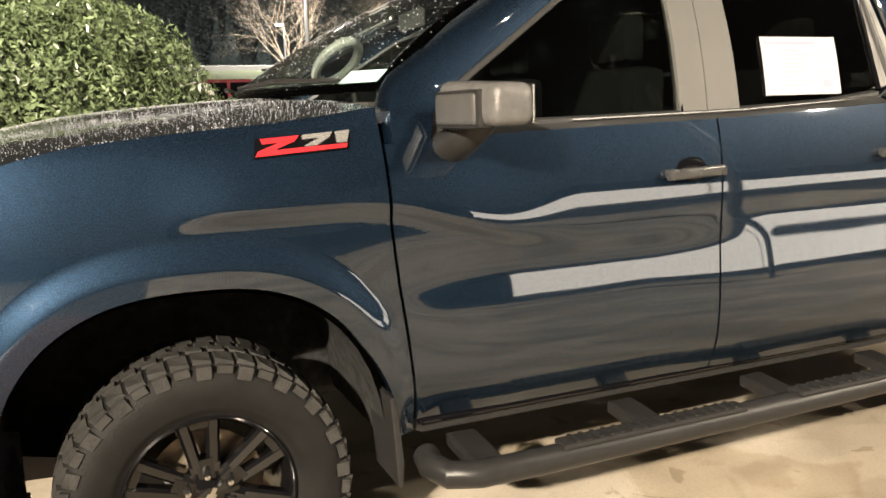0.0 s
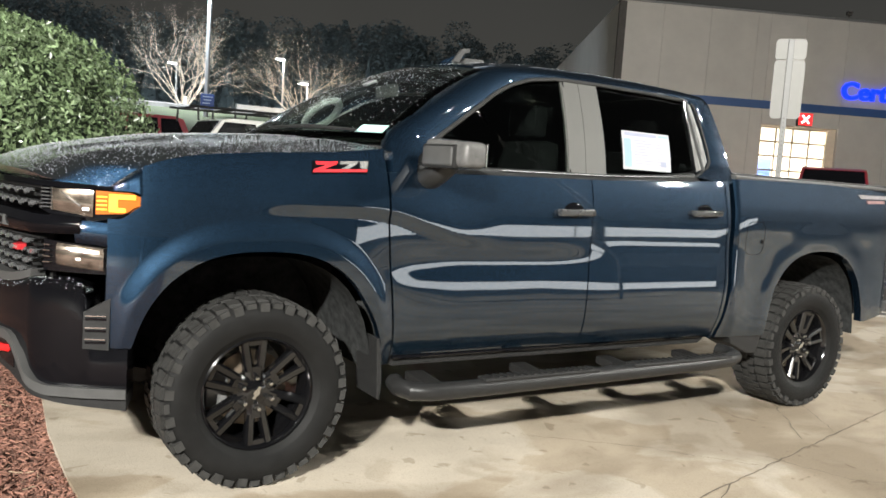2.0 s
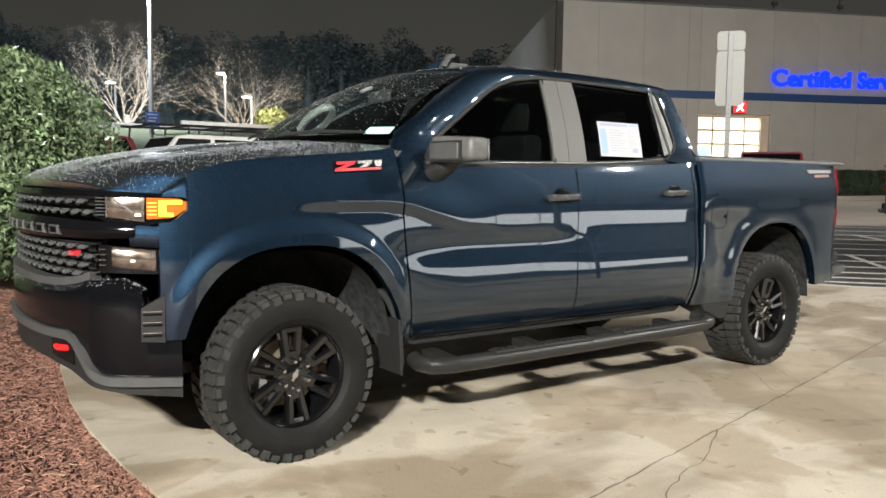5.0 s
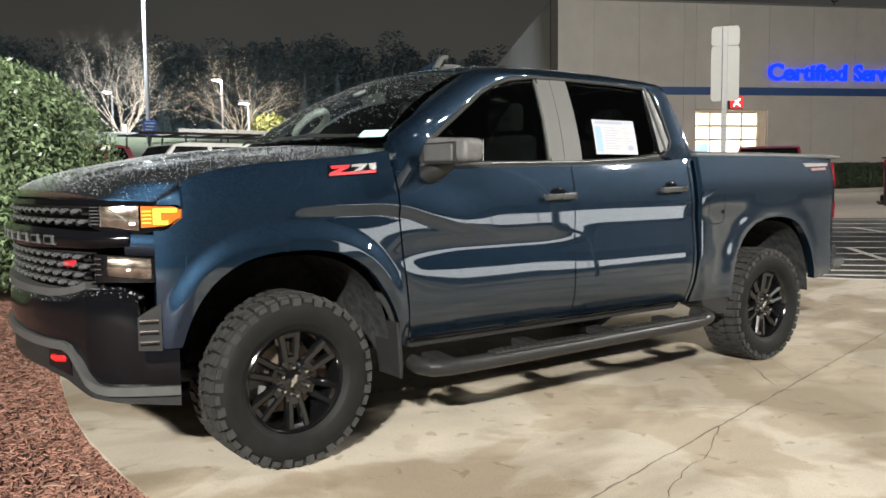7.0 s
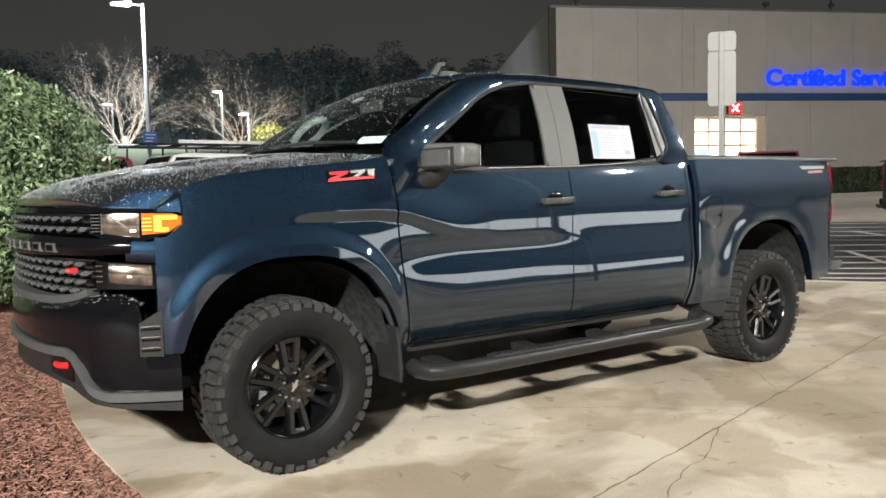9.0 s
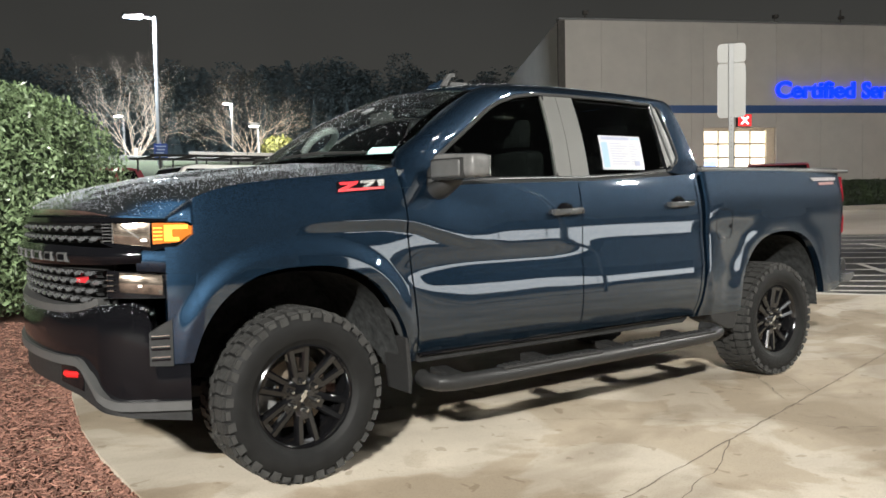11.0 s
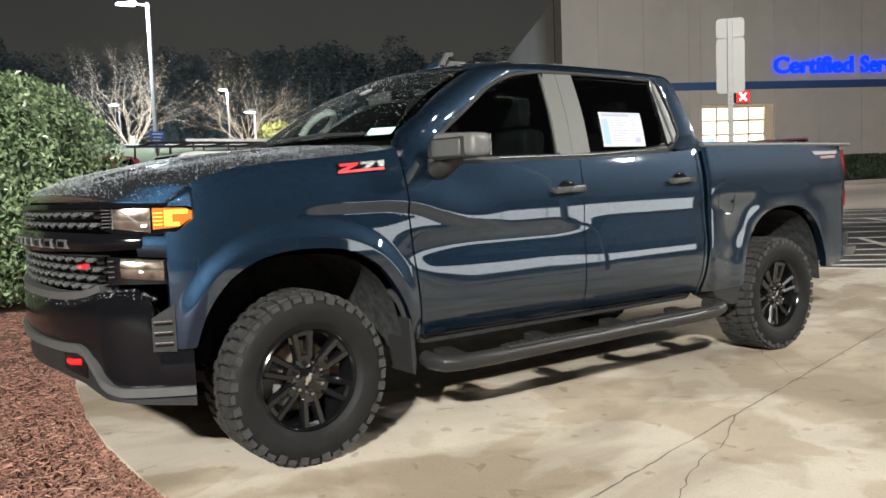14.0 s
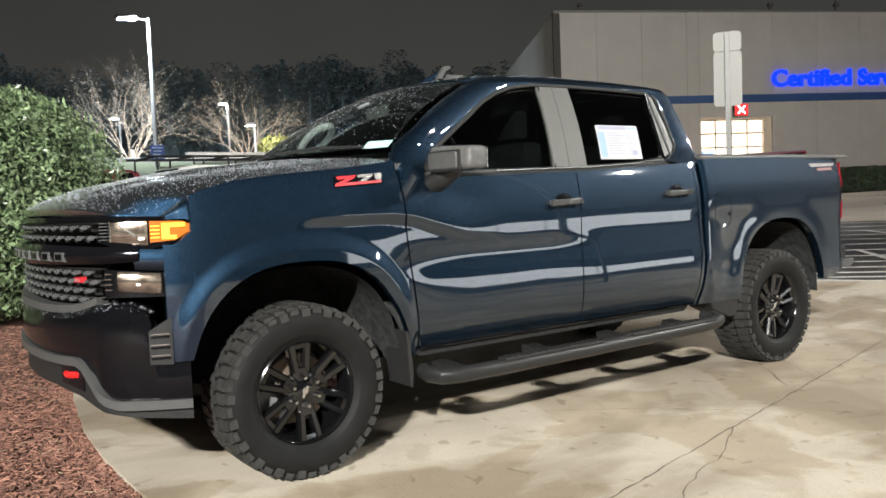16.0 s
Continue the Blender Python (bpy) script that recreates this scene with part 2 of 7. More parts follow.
RED_LENS = mat("red_lamp_lens", (0.20, 0.008, 0.014), 0.12, var=0.3, scale=25, coat=0.4, emit=(1.0, 0.02, 0.05), strength=0.05)
RED_HOOK = mat("red_tow_hook_paint", (0.75, 0.02, 0.02), 0.35, var=0.1, scale=25)
RED_BADGE = mat("red_badge_enamel", (0.46, 0.022, 0.03), 0.3, var=0.08, coat=0.5)
SILVER_BADGE = mat("bright_badge", (0.72, 0.72, 0.70), 0.2, metal=0.8, var=0.05)
PAPER = mat("paper", (0.40, 0.40, 0.42), 0.7, var=0.02)
PAPER_BLUE = mat("paper_blue", (0.24, 0.34, 0.56), 0.7, var=0.02)
PAPER_GREY = mat("paper_grey", (0.27, 0.29, 0.38), 0.7, var=0.02)
DECAL = mat("decal_film", (0.22, 0.20, 0.20), 0.4, var=0.3, scale=40)
DECAL_RED = mat("decal_film_red", (0.26, 0.13, 0.12), 0.4, var=0.3, scale=40)
# half-opaque white puts the lamps' glints into the colour of the drops
DROP = mat("water_drop_glint", (0.92, 0.95, 1.0), 0.04, var=0, spec=1.0, rough_var=0)
DROP.node_tree.nodes["Principled BSDF"].inputs["Transmission Weight"].default_value = 0.6
DROP.node_tree.nodes["Principled BSDF"].inputs["IOR"].default_value = 1.33
GLASS_DARK = glass_mat("privacy_glass", (0.035, 0.04, 0.037))
GLASS_TINT = glass_mat("tinted_side_glass", (0.055, 0.068, 0.062))
LINER = mat("arch_liner_felt", (0.032, 0.033, 0.033), 0.95, var=0.3, scale=20, spec=0.04)
DASH = mat("dash_top", (0.14, 0.165, 0.15), 0.6, var=0.1)
GLASS_WS = glass_mat("windscreen_glass", (0.72, 0.80, 0.76))

# ---- mesh helpers ----
def thing(name, label, category, x=0, y=0, z=0, rz=0, group="", kind=""):
    ob = new(name)
    ob.matrix_world = pose(x, y, z, 0, 0, rz)
    return tagged(ob, label, category, group, kind)


def link(name, bm, material, parent=None, label="", smooth=False):
    me = bpy.data.meshes.new(name)
    bm.to_mesh(me)
    bm.free()
    me.materials.append(material)
    if smooth:
        for p in me.polygons:
            p.use_smooth = True
        me.set_sharp_from_angle(angle=radians(40))
    ob = new(name, me)
    if parent:
        ob.parent = parent
    return tagged(ob, label)


def part(name, bm, material, parent, label="", smooth=False):
    return link(name, bm, material, parent, label, smooth)


def raw(name, verts, faces, material, parent=None, label="", smooth=False):
    me = bpy.data.meshes.new(name)
    me.from_pydata([tuple(v) for v in verts], [], faces)
    me.materials.append(material)
    if smooth:
        for p in me.polygons:
            p.use_smooth = True
    me.update()
    ob = new(name, me)
    if parent:
        ob.parent = parent
    return tagged(ob, label)


def box(bm, x0, x1, y0, y1, z0, z1, bev=0.0, m=None, seg=2):
    r = bmesh.ops.create_cube(bm, size=1)
    vs = r["verts"]
    bmesh.ops.scale(bm, vec=(x1 - x0, y1 - y0, z1 - z0), verts=vs)
    bmesh.ops.translate(bm, vec=((x0 + x1) / 2, (y0 + y1) / 2, (z0 + z1) / 2), verts=vs)
    if bev:
        es = list({e for v in vs for e in v.link_edges})
        g = bmesh.ops.bevel(bm, geom=es, offset=bev, segments=seg, affect="EDGES", profile=0.6)
        vs = list({v for f in g["faces"] for v in f.verts} | {v for v in vs if v.is_valid})
    if m is not None:
        bmesh.ops.transform(bm, matrix=m, verts=[v for v in vs if v.is_valid])
    return vs


def boxed(*a, **k):
    bm = bmesh.new()
    box(bm, *a, **k)
    return bm


def prism(pts, y0, y1, bev=0.0, axis="y", seg=2):
    """A polygon in the (x, z) plane ('y'), (x, y) plane ('z') or (y, z) plane ('x'), pushed from y0 to y1."""
    bm = bmesh.new()

    def put(a, b, c):
        return {"y": (a, c, b), "z": (a, b, c), "x": (c, a, b)}[axis]
    lo = [bm.verts.new(put(a, b, y0)) for a, b in pts]
    hi = [bm.verts.new(put(a, b, y1)) for a, b in pts]
    bm.faces.new(lo)
    bm.faces.new(hi[::-1])
    for i in range(len(pts)):
        j = (i + 1) % len(pts)
        bm.faces.new((lo[j], lo[i], hi[i], hi[j]))
    bmesh.ops.recalc_face_normals(bm, faces=bm.faces)
    if bev:
        bmesh.ops.bevel(bm, geom=list(bm.edges), offset=bev, segments=seg, affect="EDGES", profile=0.6)
    return bm


def tube(bm, path, radii, sides=8, cap=True):
    """A round tube along the points of path; radii: one or one a point."""
    path = [Vector(p) for p in path]
    if not hasattr(radii, "__len__"):
        radii = [radii] * len(path)
    rings = []
    ref = None
    for i, p in enumerate(path):
        d = (path[min(i + 1, len(path) - 1)] - path[max(i - 1, 0)]).normalized()
        if ref is None:
            ref = d.orthogonal().normalized()
        u = (ref - d * ref.dot(d)).normalized()
        ref = u
        v = d.cross(u)
        rings.append([bm.verts.new(p + radii[i] * (math.cos(a) * u + math.sin(a) * v)) for a in [2 * math.pi * k / sides for k in range(sides)]])
    for a, b in zip(rings, rings[1:]):
        for k in range(sides):
            j = (k + 1) % sides
            bm.faces.new((a[k], a[j], b[j], b[k]))
    if cap:
        bm.faces.new(rings[0][::-1])
        bm.faces.new(rings[-1])
    return rings


def tubed(path, radii, sides=8):
    bm = bmesh.new()
    tube(bm, path, radii, sides)
    return bm


def turned(profile, sides=24, axis="z", centre=(0, 0, 0), closed=False):
    """A lathe: profile of (radius, height) about the axis."""
    bm = bmesh.new()
    rings = []
    for r, h in profile:
        ring = []
        for k in range(sides):
            a = 2 * math.pi * k / sides
            c, s = r * math.cos(a), r * math.sin(a)
            p = {"z": (c, s, h), "y": (c, h, s), "x": (h, c, s)}[axis]
            ring.append(bm.verts.new(Vector(p) + Vector(centre)))
        rings.append(ring)
    pairs = list(zip(rings, rings[1:]))
    if closed:
        pairs.append((rings[-1], rings[0]))
    for a, b in pairs:
        for k in range(sides):
            j = (k + 1) % sides
            bm.faces.new((a[k], a[j], b[j], b[k]))
    if not closed:
        for r in (rings[0], rings[-1]):
            try:
                bm.faces.new(r)
            except ValueError:
                pass
    bmesh.ops.remove_doubles(bm, verts=bm.verts, dist=1e-5)
    bmesh.ops.recalc_face_normals(bm, faces=bm.faces)
    return bm

# ---- ground ----
def rise(x, y=0):
    """The lot climbs gently away behind the truck's tail."""
    return 0.05 * max(0.0, min(x, 13.0) - 8.0) + 0.022 * max(0.0, min(x, 70.0) - 13.0)


def sheet(name, xs, ys, dz, material, label, category="ground"):
    vs, idx, fs = [], {}, []
    for i, x in enumerate(xs):
        for j, y in enumerate(ys):
            idx[i, j] = len(vs)
            vs.append((x, y, rise(x, y) + dz))
    for i in range(len(xs) - 1):
        for j in range(len(ys) - 1):
            fs.append((idx[i, j], idx[i + 1, j], idx[i + 1, j + 1], idx[i, j + 1]))
    return tagged(raw(name, vs, fs, material), label, category, kind="structure")


sheet("ground", [-400, -60, -20, 0, 8, 13, 20, 40, 70, 150, 500], [-400, -60, -10, 10, 40, 90, 200, 600], -0.05, ASPHALT,
      "dark asphalt of the wide car lot at night", category="asphalt")


def clip(poly, px, py, nx, ny):
    """The part of a polygon where (p - (px, py)) . n >= 0."""
    out = []
    for i in range(len(poly)):
        a, b = poly[i], poly[(i + 1) % len(poly)]
        da, db = (a[0] - px) * nx + (a[1] - py) * ny, (b[0] - px) * nx + (b[1] - py) * ny
        if da >= 0:
            out.append(a)
        if da * db < 0:
            t = da / (da - db)
            out.append((a[0] + (b[0] - a[0]) * t, a[1] + (b[1] - a[1]) * t))
    return out


def slab_part(name, poly, material, parent, top=0.0, depth=0.10, bev=0.004):
    if len(poly) < 3:
        return None
    bm = bmesh.new()
    hi = [bm.verts.new((x, y, rise(x) + top)) for x, y in poly]
    c = Vector((sum(p[0] for p in poly) / len(poly), sum(p[1] for p in poly) / len(poly), 0))
    f = bm.faces.new(hi)
    if f.normal.z < 0 or f.calc_area() and (f.normal_update() or f.normal.z < 0):
        bmesh.ops.reverse_faces(bm, faces=[f])
    r = bmesh.ops.inset_region(bm, faces=[f], thickness=bev, depth=0)
    for v in hi:
        v.co.z -= bev * 0.7
    lo = []
    es = [e for e in bm.edges if len(e.link_faces) == 1]
    g = bmesh.ops.extrude_edge_only(bm, edges=es)
    for v in [q for q in g["geom"] if isinstance(q, bmesh.types.BMVert)]:
        v.co.z -= depth
    return part(name, bm, material, parent)


# concrete drive: slabs along a joint that runs a little askew to the truck
MULCH_EDGE = [(-0.40, -13.0), (-0.46, -5.1), (-0.50, -4.0), (-0.60, -0.8), (-0.655, -0.105), (-0.685, 0.40), (-0.69, 1.04), (-0.655, 1.68), (-0.53, 2.65), (-0.30, 3.8), (0.1, 5.0)]
DRIVE = MULCH_EDGE + [(7.0, 5.0), (8.45, 2.25), (12.2, -5.1), (16.2, -13.0)]
pavement = thing("pavement", "pale stained concrete drive with sawn joints", "concrete drive", kind="structure")
JU, JW, JO = Vector((0.974, 0.225)), Vector((-0.225, 0.974)), Vector((2.08, -0.82))
gap = 0.002
w_cuts = [-20, -9.6, -5.2, 0.0, 3.6, 9]
u_rows = {0: [-20, -8, 0, 8, 20], 1: [-20, -6.5, -1.0, 4.6, 10.2, 20], 2: [-20, 4.6, 10.2, 20], 3: [-20, 3.9, 5.6, 20], 4: [-20, 0.5, 5.6, 20]}
for k in range(5):
    for a, b in zip(u_rows[k], u_rows[k][1:]):
        p = clip(DRIVE, *(JO + JW * (w_cuts[k] + gap)), *JW)
        p = clip(p, *(JO + JW * (w_cuts[k + 1] - gap)), *(-JW)) if p else p
        p = clip(p, *(JO + JU * (a + gap)), *JU) if p else p
        p = clip(p, *(JO + JU * (b - gap)), *(-JU)) if p else p
        if p:
            slab_part("slab", p, CONCRETE, pavement)


def strip_path(name, pts, width, material, parent, lift=0.0015, jitter=0.0, seed=1):
    """A thin flat strip on the ground along a line."""
    rng = random.Random(seed)
    pts = [Vector(p) for p in pts]
    dense = []
    for a, b in zip(pts, pts[1:]):
        n = max(1, int((b - a).length / (0.06 if jitter else 0.4)))
        for i in range(n):
            dense.append(a.lerp(b, i / n) + (Vector((rng.uniform(-1, 1), rng.uniform(-1, 1))) * jitter if i else Vector((0, 0))))
    dense.append(pts[-1])
    vs, fs = [], []
    for i, p in enumerate(dense):
        d = (dense[min(i + 1, len(dense) - 1)] - dense[max(0, i - 1)]).normalized()
        w = width * (rng.uniform(0.4, 1.2) if jitter else 1)
        n = Vector((-d.y, d.x)) * w / 2
        for q in (p - n, p + n):
            vs.append((q.x, q.y, rise(q.x) + lift))
    for i in range(len(dense) - 1):
        fs.append((2 * i, 2 * i + 1, 2 * i + 3, 2 * i + 2))
    me = raw(name, vs, fs, material, parent)
    bm = bmesh.new()
    bm.from_mesh(me.data)
    bmesh.ops.recalc_face_normals(bm, faces=bm.faces)
    for f in bm.faces:
        if f.normal.z < 0:
            f.normal_flip()
    bm.to_mesh(me.data)
    bm.free()
    return me


CRACK = mat("crack_dirt", (0.15, 0.125, 0.095), 0.9)
strip_path("joint_line", [JO + JU * -1.7, JO, JO + JU * 3.9], 0.0085, CRACK, pavement, jitter=0.007, seed=3)
strip_path("crack", [(2.08, -0.82), (1.80, -0.98), (1.57, -1.10), (1.40, -1.13), (1.12, -1.26), (0.7, -1.5)], 0.007, CRACK, pavement, jitter=0.012, seed=4)
strip_path("crack", [(3.1, -0.50), (3.6, 0.05), (4.4, 0.45), (5.3, 0.75)], 0.005, CRACK, pavement, jitter=0.012, seed=5)
strip_path("crack", [(2.60, -0.62), (2.75, -1.05), (3.35, -1.45), (4.2, -1.9)], 0.005, CRACK, pavement, jitter=0.012, seed=6)
strip_path("crack", [(2.45, -0.70), (2.05, -0.25), (1.55, 0.15)], 0.004, CRACK, pavement, jitter=0.012, seed=7)

strip_path("joint_line", [(7.75, 2.9), (7.47, 1.83), (7.21, 0.85), (6.9, -0.4), (6.4, -2.2)], 0.010, CRACK, pavement, jitter=0.004, seed=8)
strip_path("joint_line", [(5.35, 1.5), (5.65, 0.845), (5.93, 0.216), (6.35, -0.75)], 0.008, CRACK, pavement, jitter=0.004, seed=9)
strip_path("crack", [(3.45, -0.47), (3.9, 0.1), (4.9, 0.9)], 0.005, CRACK, pavement, jitter=0.010, seed=12)

# mulch bed with loose shredded bark
rng = random.Random(11)


def edge_x(y):
    return lerp2(MULCH_EDGE, y)


def lerp2(pts, y):
    if y <= pts[0][1]:
        return pts[0][0]
    for a, b in zip(pts, pts[1:]):
        if y <= b[1]:
            return a[0] + (b[0] - a[0]) * (y - a[1]) / (b[1] - a[1])
    return pts[-1][0]


def mulch_z(x, y):
    e = edge_x(y) - x
    return -0.035 + 0.075 * min(1, max(0, e) / 0.5) + 0.02 * noise.noise((x * 1.7, y * 1.7, 0)) * min(1, max(0, e) * 3) + 0.012 * noise.noise((x * 9, y * 9, 3))


vs, fs = [], []
NX, NY = 110, 150
for j in range(NY + 1):
    y = -6 + 20 * (j / NY)
    ex = edge_x(y) - 0.006
    for i in range(NX + 1):
        x = ex - 9 * (1 - i / NX) ** 2
        vs.append((x, y, mulch_z(x, y)))
for j in range(NY):
    for i in range(NX):
        a = j * (NX + 1) + i
        fs.append((a, a + 1, a + NX + 2, a + NX + 1))
tagged(raw("mulch_bed", vs, fs, MULCH, smooth=True), "reddish brown shredded bark mulch bed", "mulch bed", kind="structure")
vs, fs = [], []
for k in range(27000):
    y = rng.uniform(-0.9, 6.8) if k % 3 else rng.uniform(-0.5, 3.2)
    e = rng.random() ** 1.7 * (1.6 + 0.30 * max(0, y)) - 0.025
    x = edge_x(y) - e
    ln, wd, th = rng.uniform(0.007, 0.030), rng.uniform(0.0015, 0.0045), rng.uniform(0.0015, 0.0035)
    if rng.random() < 0.03:
        ln *= 1.9
    m = pose(x, y, mulch_z(x, y) + rng.uniform(0.0, 0.016), rng.uniform(-25, 25), rng.uniform(-28, 28), rng.uniform(0, 180))
    b = len(vs)
    for sx, sy, sz in ((-1, -0.6, -1), (1, -1, -1), (0.9, 1, -1), (-1, 0.7, -1), (-0.9, -0.5, 1), (0.9, -0.8, 1), (0.8, 0.8, 1), (-0.95, 0.5, 1)):
        vs.append(tuple(m @ Vector((sx * ln, sy * wd, sz * th))))
    fs += [(b + 4, b + 5, b + 6, b + 7), (b, b + 1, b + 5, b + 4), (b + 1, b + 2, b + 6, b + 5), (b + 2, b + 3, b + 7, b + 6), (b + 3, b, b + 4, b + 7)]
tagged(raw("bark_chips", vs, fs, CHIP), "loose reddish shredded bark chips on the bed", "bark mulch", kind="stuff")

STRAW = mat("pale_straw", (0.42, 0.32, 0.22), 0.8, var=0.15, scale=30, per_island=0.3)
bm = bmesh.new()
for k in range(170):
    y = rng.uniform(-0.6, 5.5)
    x = edge_x(y) - rng.uniform(0.05, 1.2 + 0.25 * max(0, y))
    a, ln = rng.uniform(0, 6.28), rng.uniform(0.03, 0.11)
    pts = []
    for q in range(4):
        a += rng.uniform(-0.25, 0.25)
        x, y = x + math.cos(a) * ln / 3, y + math.sin(a) * ln / 3
        if x > edge_x(y) - 0.02:
            break
        pts.append((x, y, mulch_z(x, y) + 0.020 + rng.uniform(-0.004, 0.006)))
    if len(pts) > 1:
        tube(bm, pts, rng.uniform(0.0010, 0.0020), 4)
tagged(link("straws", bm, STRAW), "pale dry straws scattered on the bark mulch", "straw", kind="stuff")

# striped no-parking zone on the asphalt behind the drive
ED, EN, EO = Vector((0.46, -0.888)), Vector((0.888, 0.46)), Vector((8.45, 2.25))
markings = thing("lot_markings", "worn white painted stripes on the asphalt", "road marking", kind="structure")
for k in range(13):
    o = 0.30 + 0.30 * k + 0.045 * k * k
    strip_path("stripe", [EO + EN * o - ED * 2.5, EO + EN * o + ED * (3.2 + 0.35 * k)], 0.10 + 0.004 * k, WHITE_LINE, markings, lift=-0.044)
strip_path("stripe", [(11.9, 3.75), (8.9, 0.55)], 0.11, WHITE_LINE, markings, lift=-0.041)
strip_path("stripe", [(15.6, 5.6), (12.0, 0.9)], 0.12, WHITE_LINE, markings, lift=-0.041)
strip_path("stripe", [(8.60, 2.9), (8.85, 2.05)], 0.12, WHITE_LINE, markings, lift=-0.038)

# paler lane before the building, with its kerb and planting strip
WD, WN = Vector((0.903, -0.43)), Vector((0.43, 0.903))
WO = Vector((24.7, 24.5))
far_lane = [Vector((18.2, 6.9)) - ED * 14, Vector((18.2, 6.9)) + ED * 20]


def flat_poly(name, poly, material, label, dz, category):
    poly2 = []
    n = len(poly)
    for i in range(n):
        a, b = Vector(poly[i]), Vector(poly[(i + 1) % n])
        poly2 += [a.lerp(b, t / 6) for t in range(6)]
    c = sum(poly2, Vector((0, 0))) / len(poly2)
    vs = [(p.x, p.y, rise(p.x) + dz) for p in poly2] + [(c.x, c.y, rise(c.x) + dz)]
    k = len(poly2)
    fs = [(i, (i + 1) % k, k) for i in range(k)]
    ob = raw(name, vs, fs, material)
    bm = bmesh.new()
    bm.from_mesh(ob.data)
    for f in bm.faces:
        f.normal_update()
        if f.normal.z < 0:
            f.normal_flip()
    bm.to_mesh(ob.data)
    bm.free()
    return tagged(ob, label, category, kind="structure")


KO = WO - WN * 4.6
flat_poly("lane", [far_lane[0], far_lane[1], KO + WD * 46, KO - WD * 4], LANE, "pale worn lane before the service building", -0.036, "lane")
kerb = thing("kerb", "pale concrete kerb along the planting strip", "kerb", kind="structure")
for k in range(14):
    a, b = KO + WD * (-4 + 2.2 * k), KO + WD * (-4 + 2.2 * k + 2.19)
    bm = bmesh.new()
    q = []
    for p in (a, b):
        for w, z in ((0, -0.05), (0.02, 0.14), (0.20, 0.15), (0.20, -0.05)):
            g2 = p + WN * w
            q.append(bm.verts.new((g2.x, g2.y, rise(g2.x) + z)))
    for i in range(3):
        bm.faces.new((q[i], q[i + 4], q[i + 5], q[i + 1]))
    bm.faces.new((q[0], q[1], q[2], q[3]))
    bm.faces.new((q[7], q[6], q[5], q[4]))
    bmesh.ops.recalc_face_normals(bm, faces=bm.faces)
    part("kerb_stone", bm, LANE, kerb)
flat_poly("planting_strip", [KO + WN * 0.2 - WD * 4, KO + WN * 0.2 + WD * 28, WO + WD * 28, WO - WD * 4], MULCH, "dark planting strip by the building", 0.02, "planting strip")

# grassy bank that climbs behind the lot
BANK = [(17.5, -0.02), (22, 0.5), (28, 2.45), (30.3, 3.05), (32, 3.32), (34.5, 3.60), (40, 3.9), (60, 4.7), (110, 6.5), (260, 9)]
vs, fs = [], []
cols = 24
for y, z in BANK:
    x1 = 21.0 if y < 26 else 21.0 + 0.47 * (y - 26)
    for i in range(cols + 1):
        x = -70 + (x1 + 70) * i / cols
        vs.append((x, y + 0.4 * noise.noise((x * 0.2, y, 0)), z - 0.02 + 0.1 * noise.noise((x * 0.15, y * 0.15, 5))))
for j in range(len(BANK) - 1):
    for i in range(cols):
        a = j * (cols + 1) + i
        fs.append((a, a + 1, a + cols + 2, a + cols + 1))
tagged(raw("grass_bank", vs, fs, GRASS, smooth=True), "lamp-lit grassy bank behind the lot", "grass bank", kind="structure")
BANK_ROAD = mat("worn_road_edge", (0.085, 0.078, 0.068), 0.85, var=0.12, scale=1.5)
raw_road = raw("bank_road", [(-60, 32.6, 3.52), (23, 32.6, 3.52), (24, 36.4, 3.80), (-60, 36.4, 3.80), (-60, 32.6, 3.2), (23, 32.6, 3.2)], [(0, 1, 2, 3), (4, 5, 1, 0)], BANK_ROAD)
tagged(raw_road, "pale road edge along the top of the bank", "road", kind="structure")

barrier = thing("road_barrier", "low pale concrete barrier along the raised road", "barrier", 11.3, 36.7, 3.6, kind="structure")
for k in range(4):
    part("barrier_block", prism([(-0.22, 0), (-0.20, 0.10), (-0.10, 0.22), (-0.08, 0.47), (0.08, 0.47), (0.10, 0.22), (0.20, 0.10), (0.22, 0)], 3.0 * k, 3.0 * k + 2.97, axis="x"), BANK_ROAD, barrier)

# ---- service building; its own x runs along the front, y into it ----
building = thing("service_building", "pale grey panelled service building with a blue band", "building", WO.x, WO.y, 0, math.degrees(math.atan2(WD.y, WD.x)))
ROOFZ = 9.6
DOORS = [(7.06, 10.84), (17.81, 21.92)]
DOOR_TOP = 4.64
cuts = [0.0, 1.98, 4.20, 6.45, 7.06, 8.80, 10.84, 13.2, 15.5, 17.81, 19.85, 21.92, 24.3, 26.6, 28.9, 31.2, 33.5, 35.8, 38.1, 40.4, 43]
for a, b in zip(cuts, cuts[1:]):
    mid = (a + b) / 2
    lo = DOOR_TOP if any(d0 < mid < d1 for d0, d1 in DOORS) else -0.2
    part("wall_panel", boxed(a + 0.005, b - 0.005, 0.0, 0.35, lo, ROOFZ, bev=0.008, seg=1), WALLP, building)
part("inner_wall", boxed(10.9, 17.7, 0.36, 0.40, 0, ROOFZ - 0.2), JOINT, building)
for k in range(16):
    bm = boxed(0.012, 0.35, 0.36 + 2.4 * k, 0.36 + 2.4 * k + 2.38, -0.2, ROOFZ)
    for v in bm.verts:
        v.co.x += 0.125 * (v.co.y - 0.36)
    part("side_panel", bm, WALLP, building)
part("roof", boxed(5.2, 43, 0.3, 38, ROOFZ - 0.4, ROOFZ - 0.2), JOINT, building)
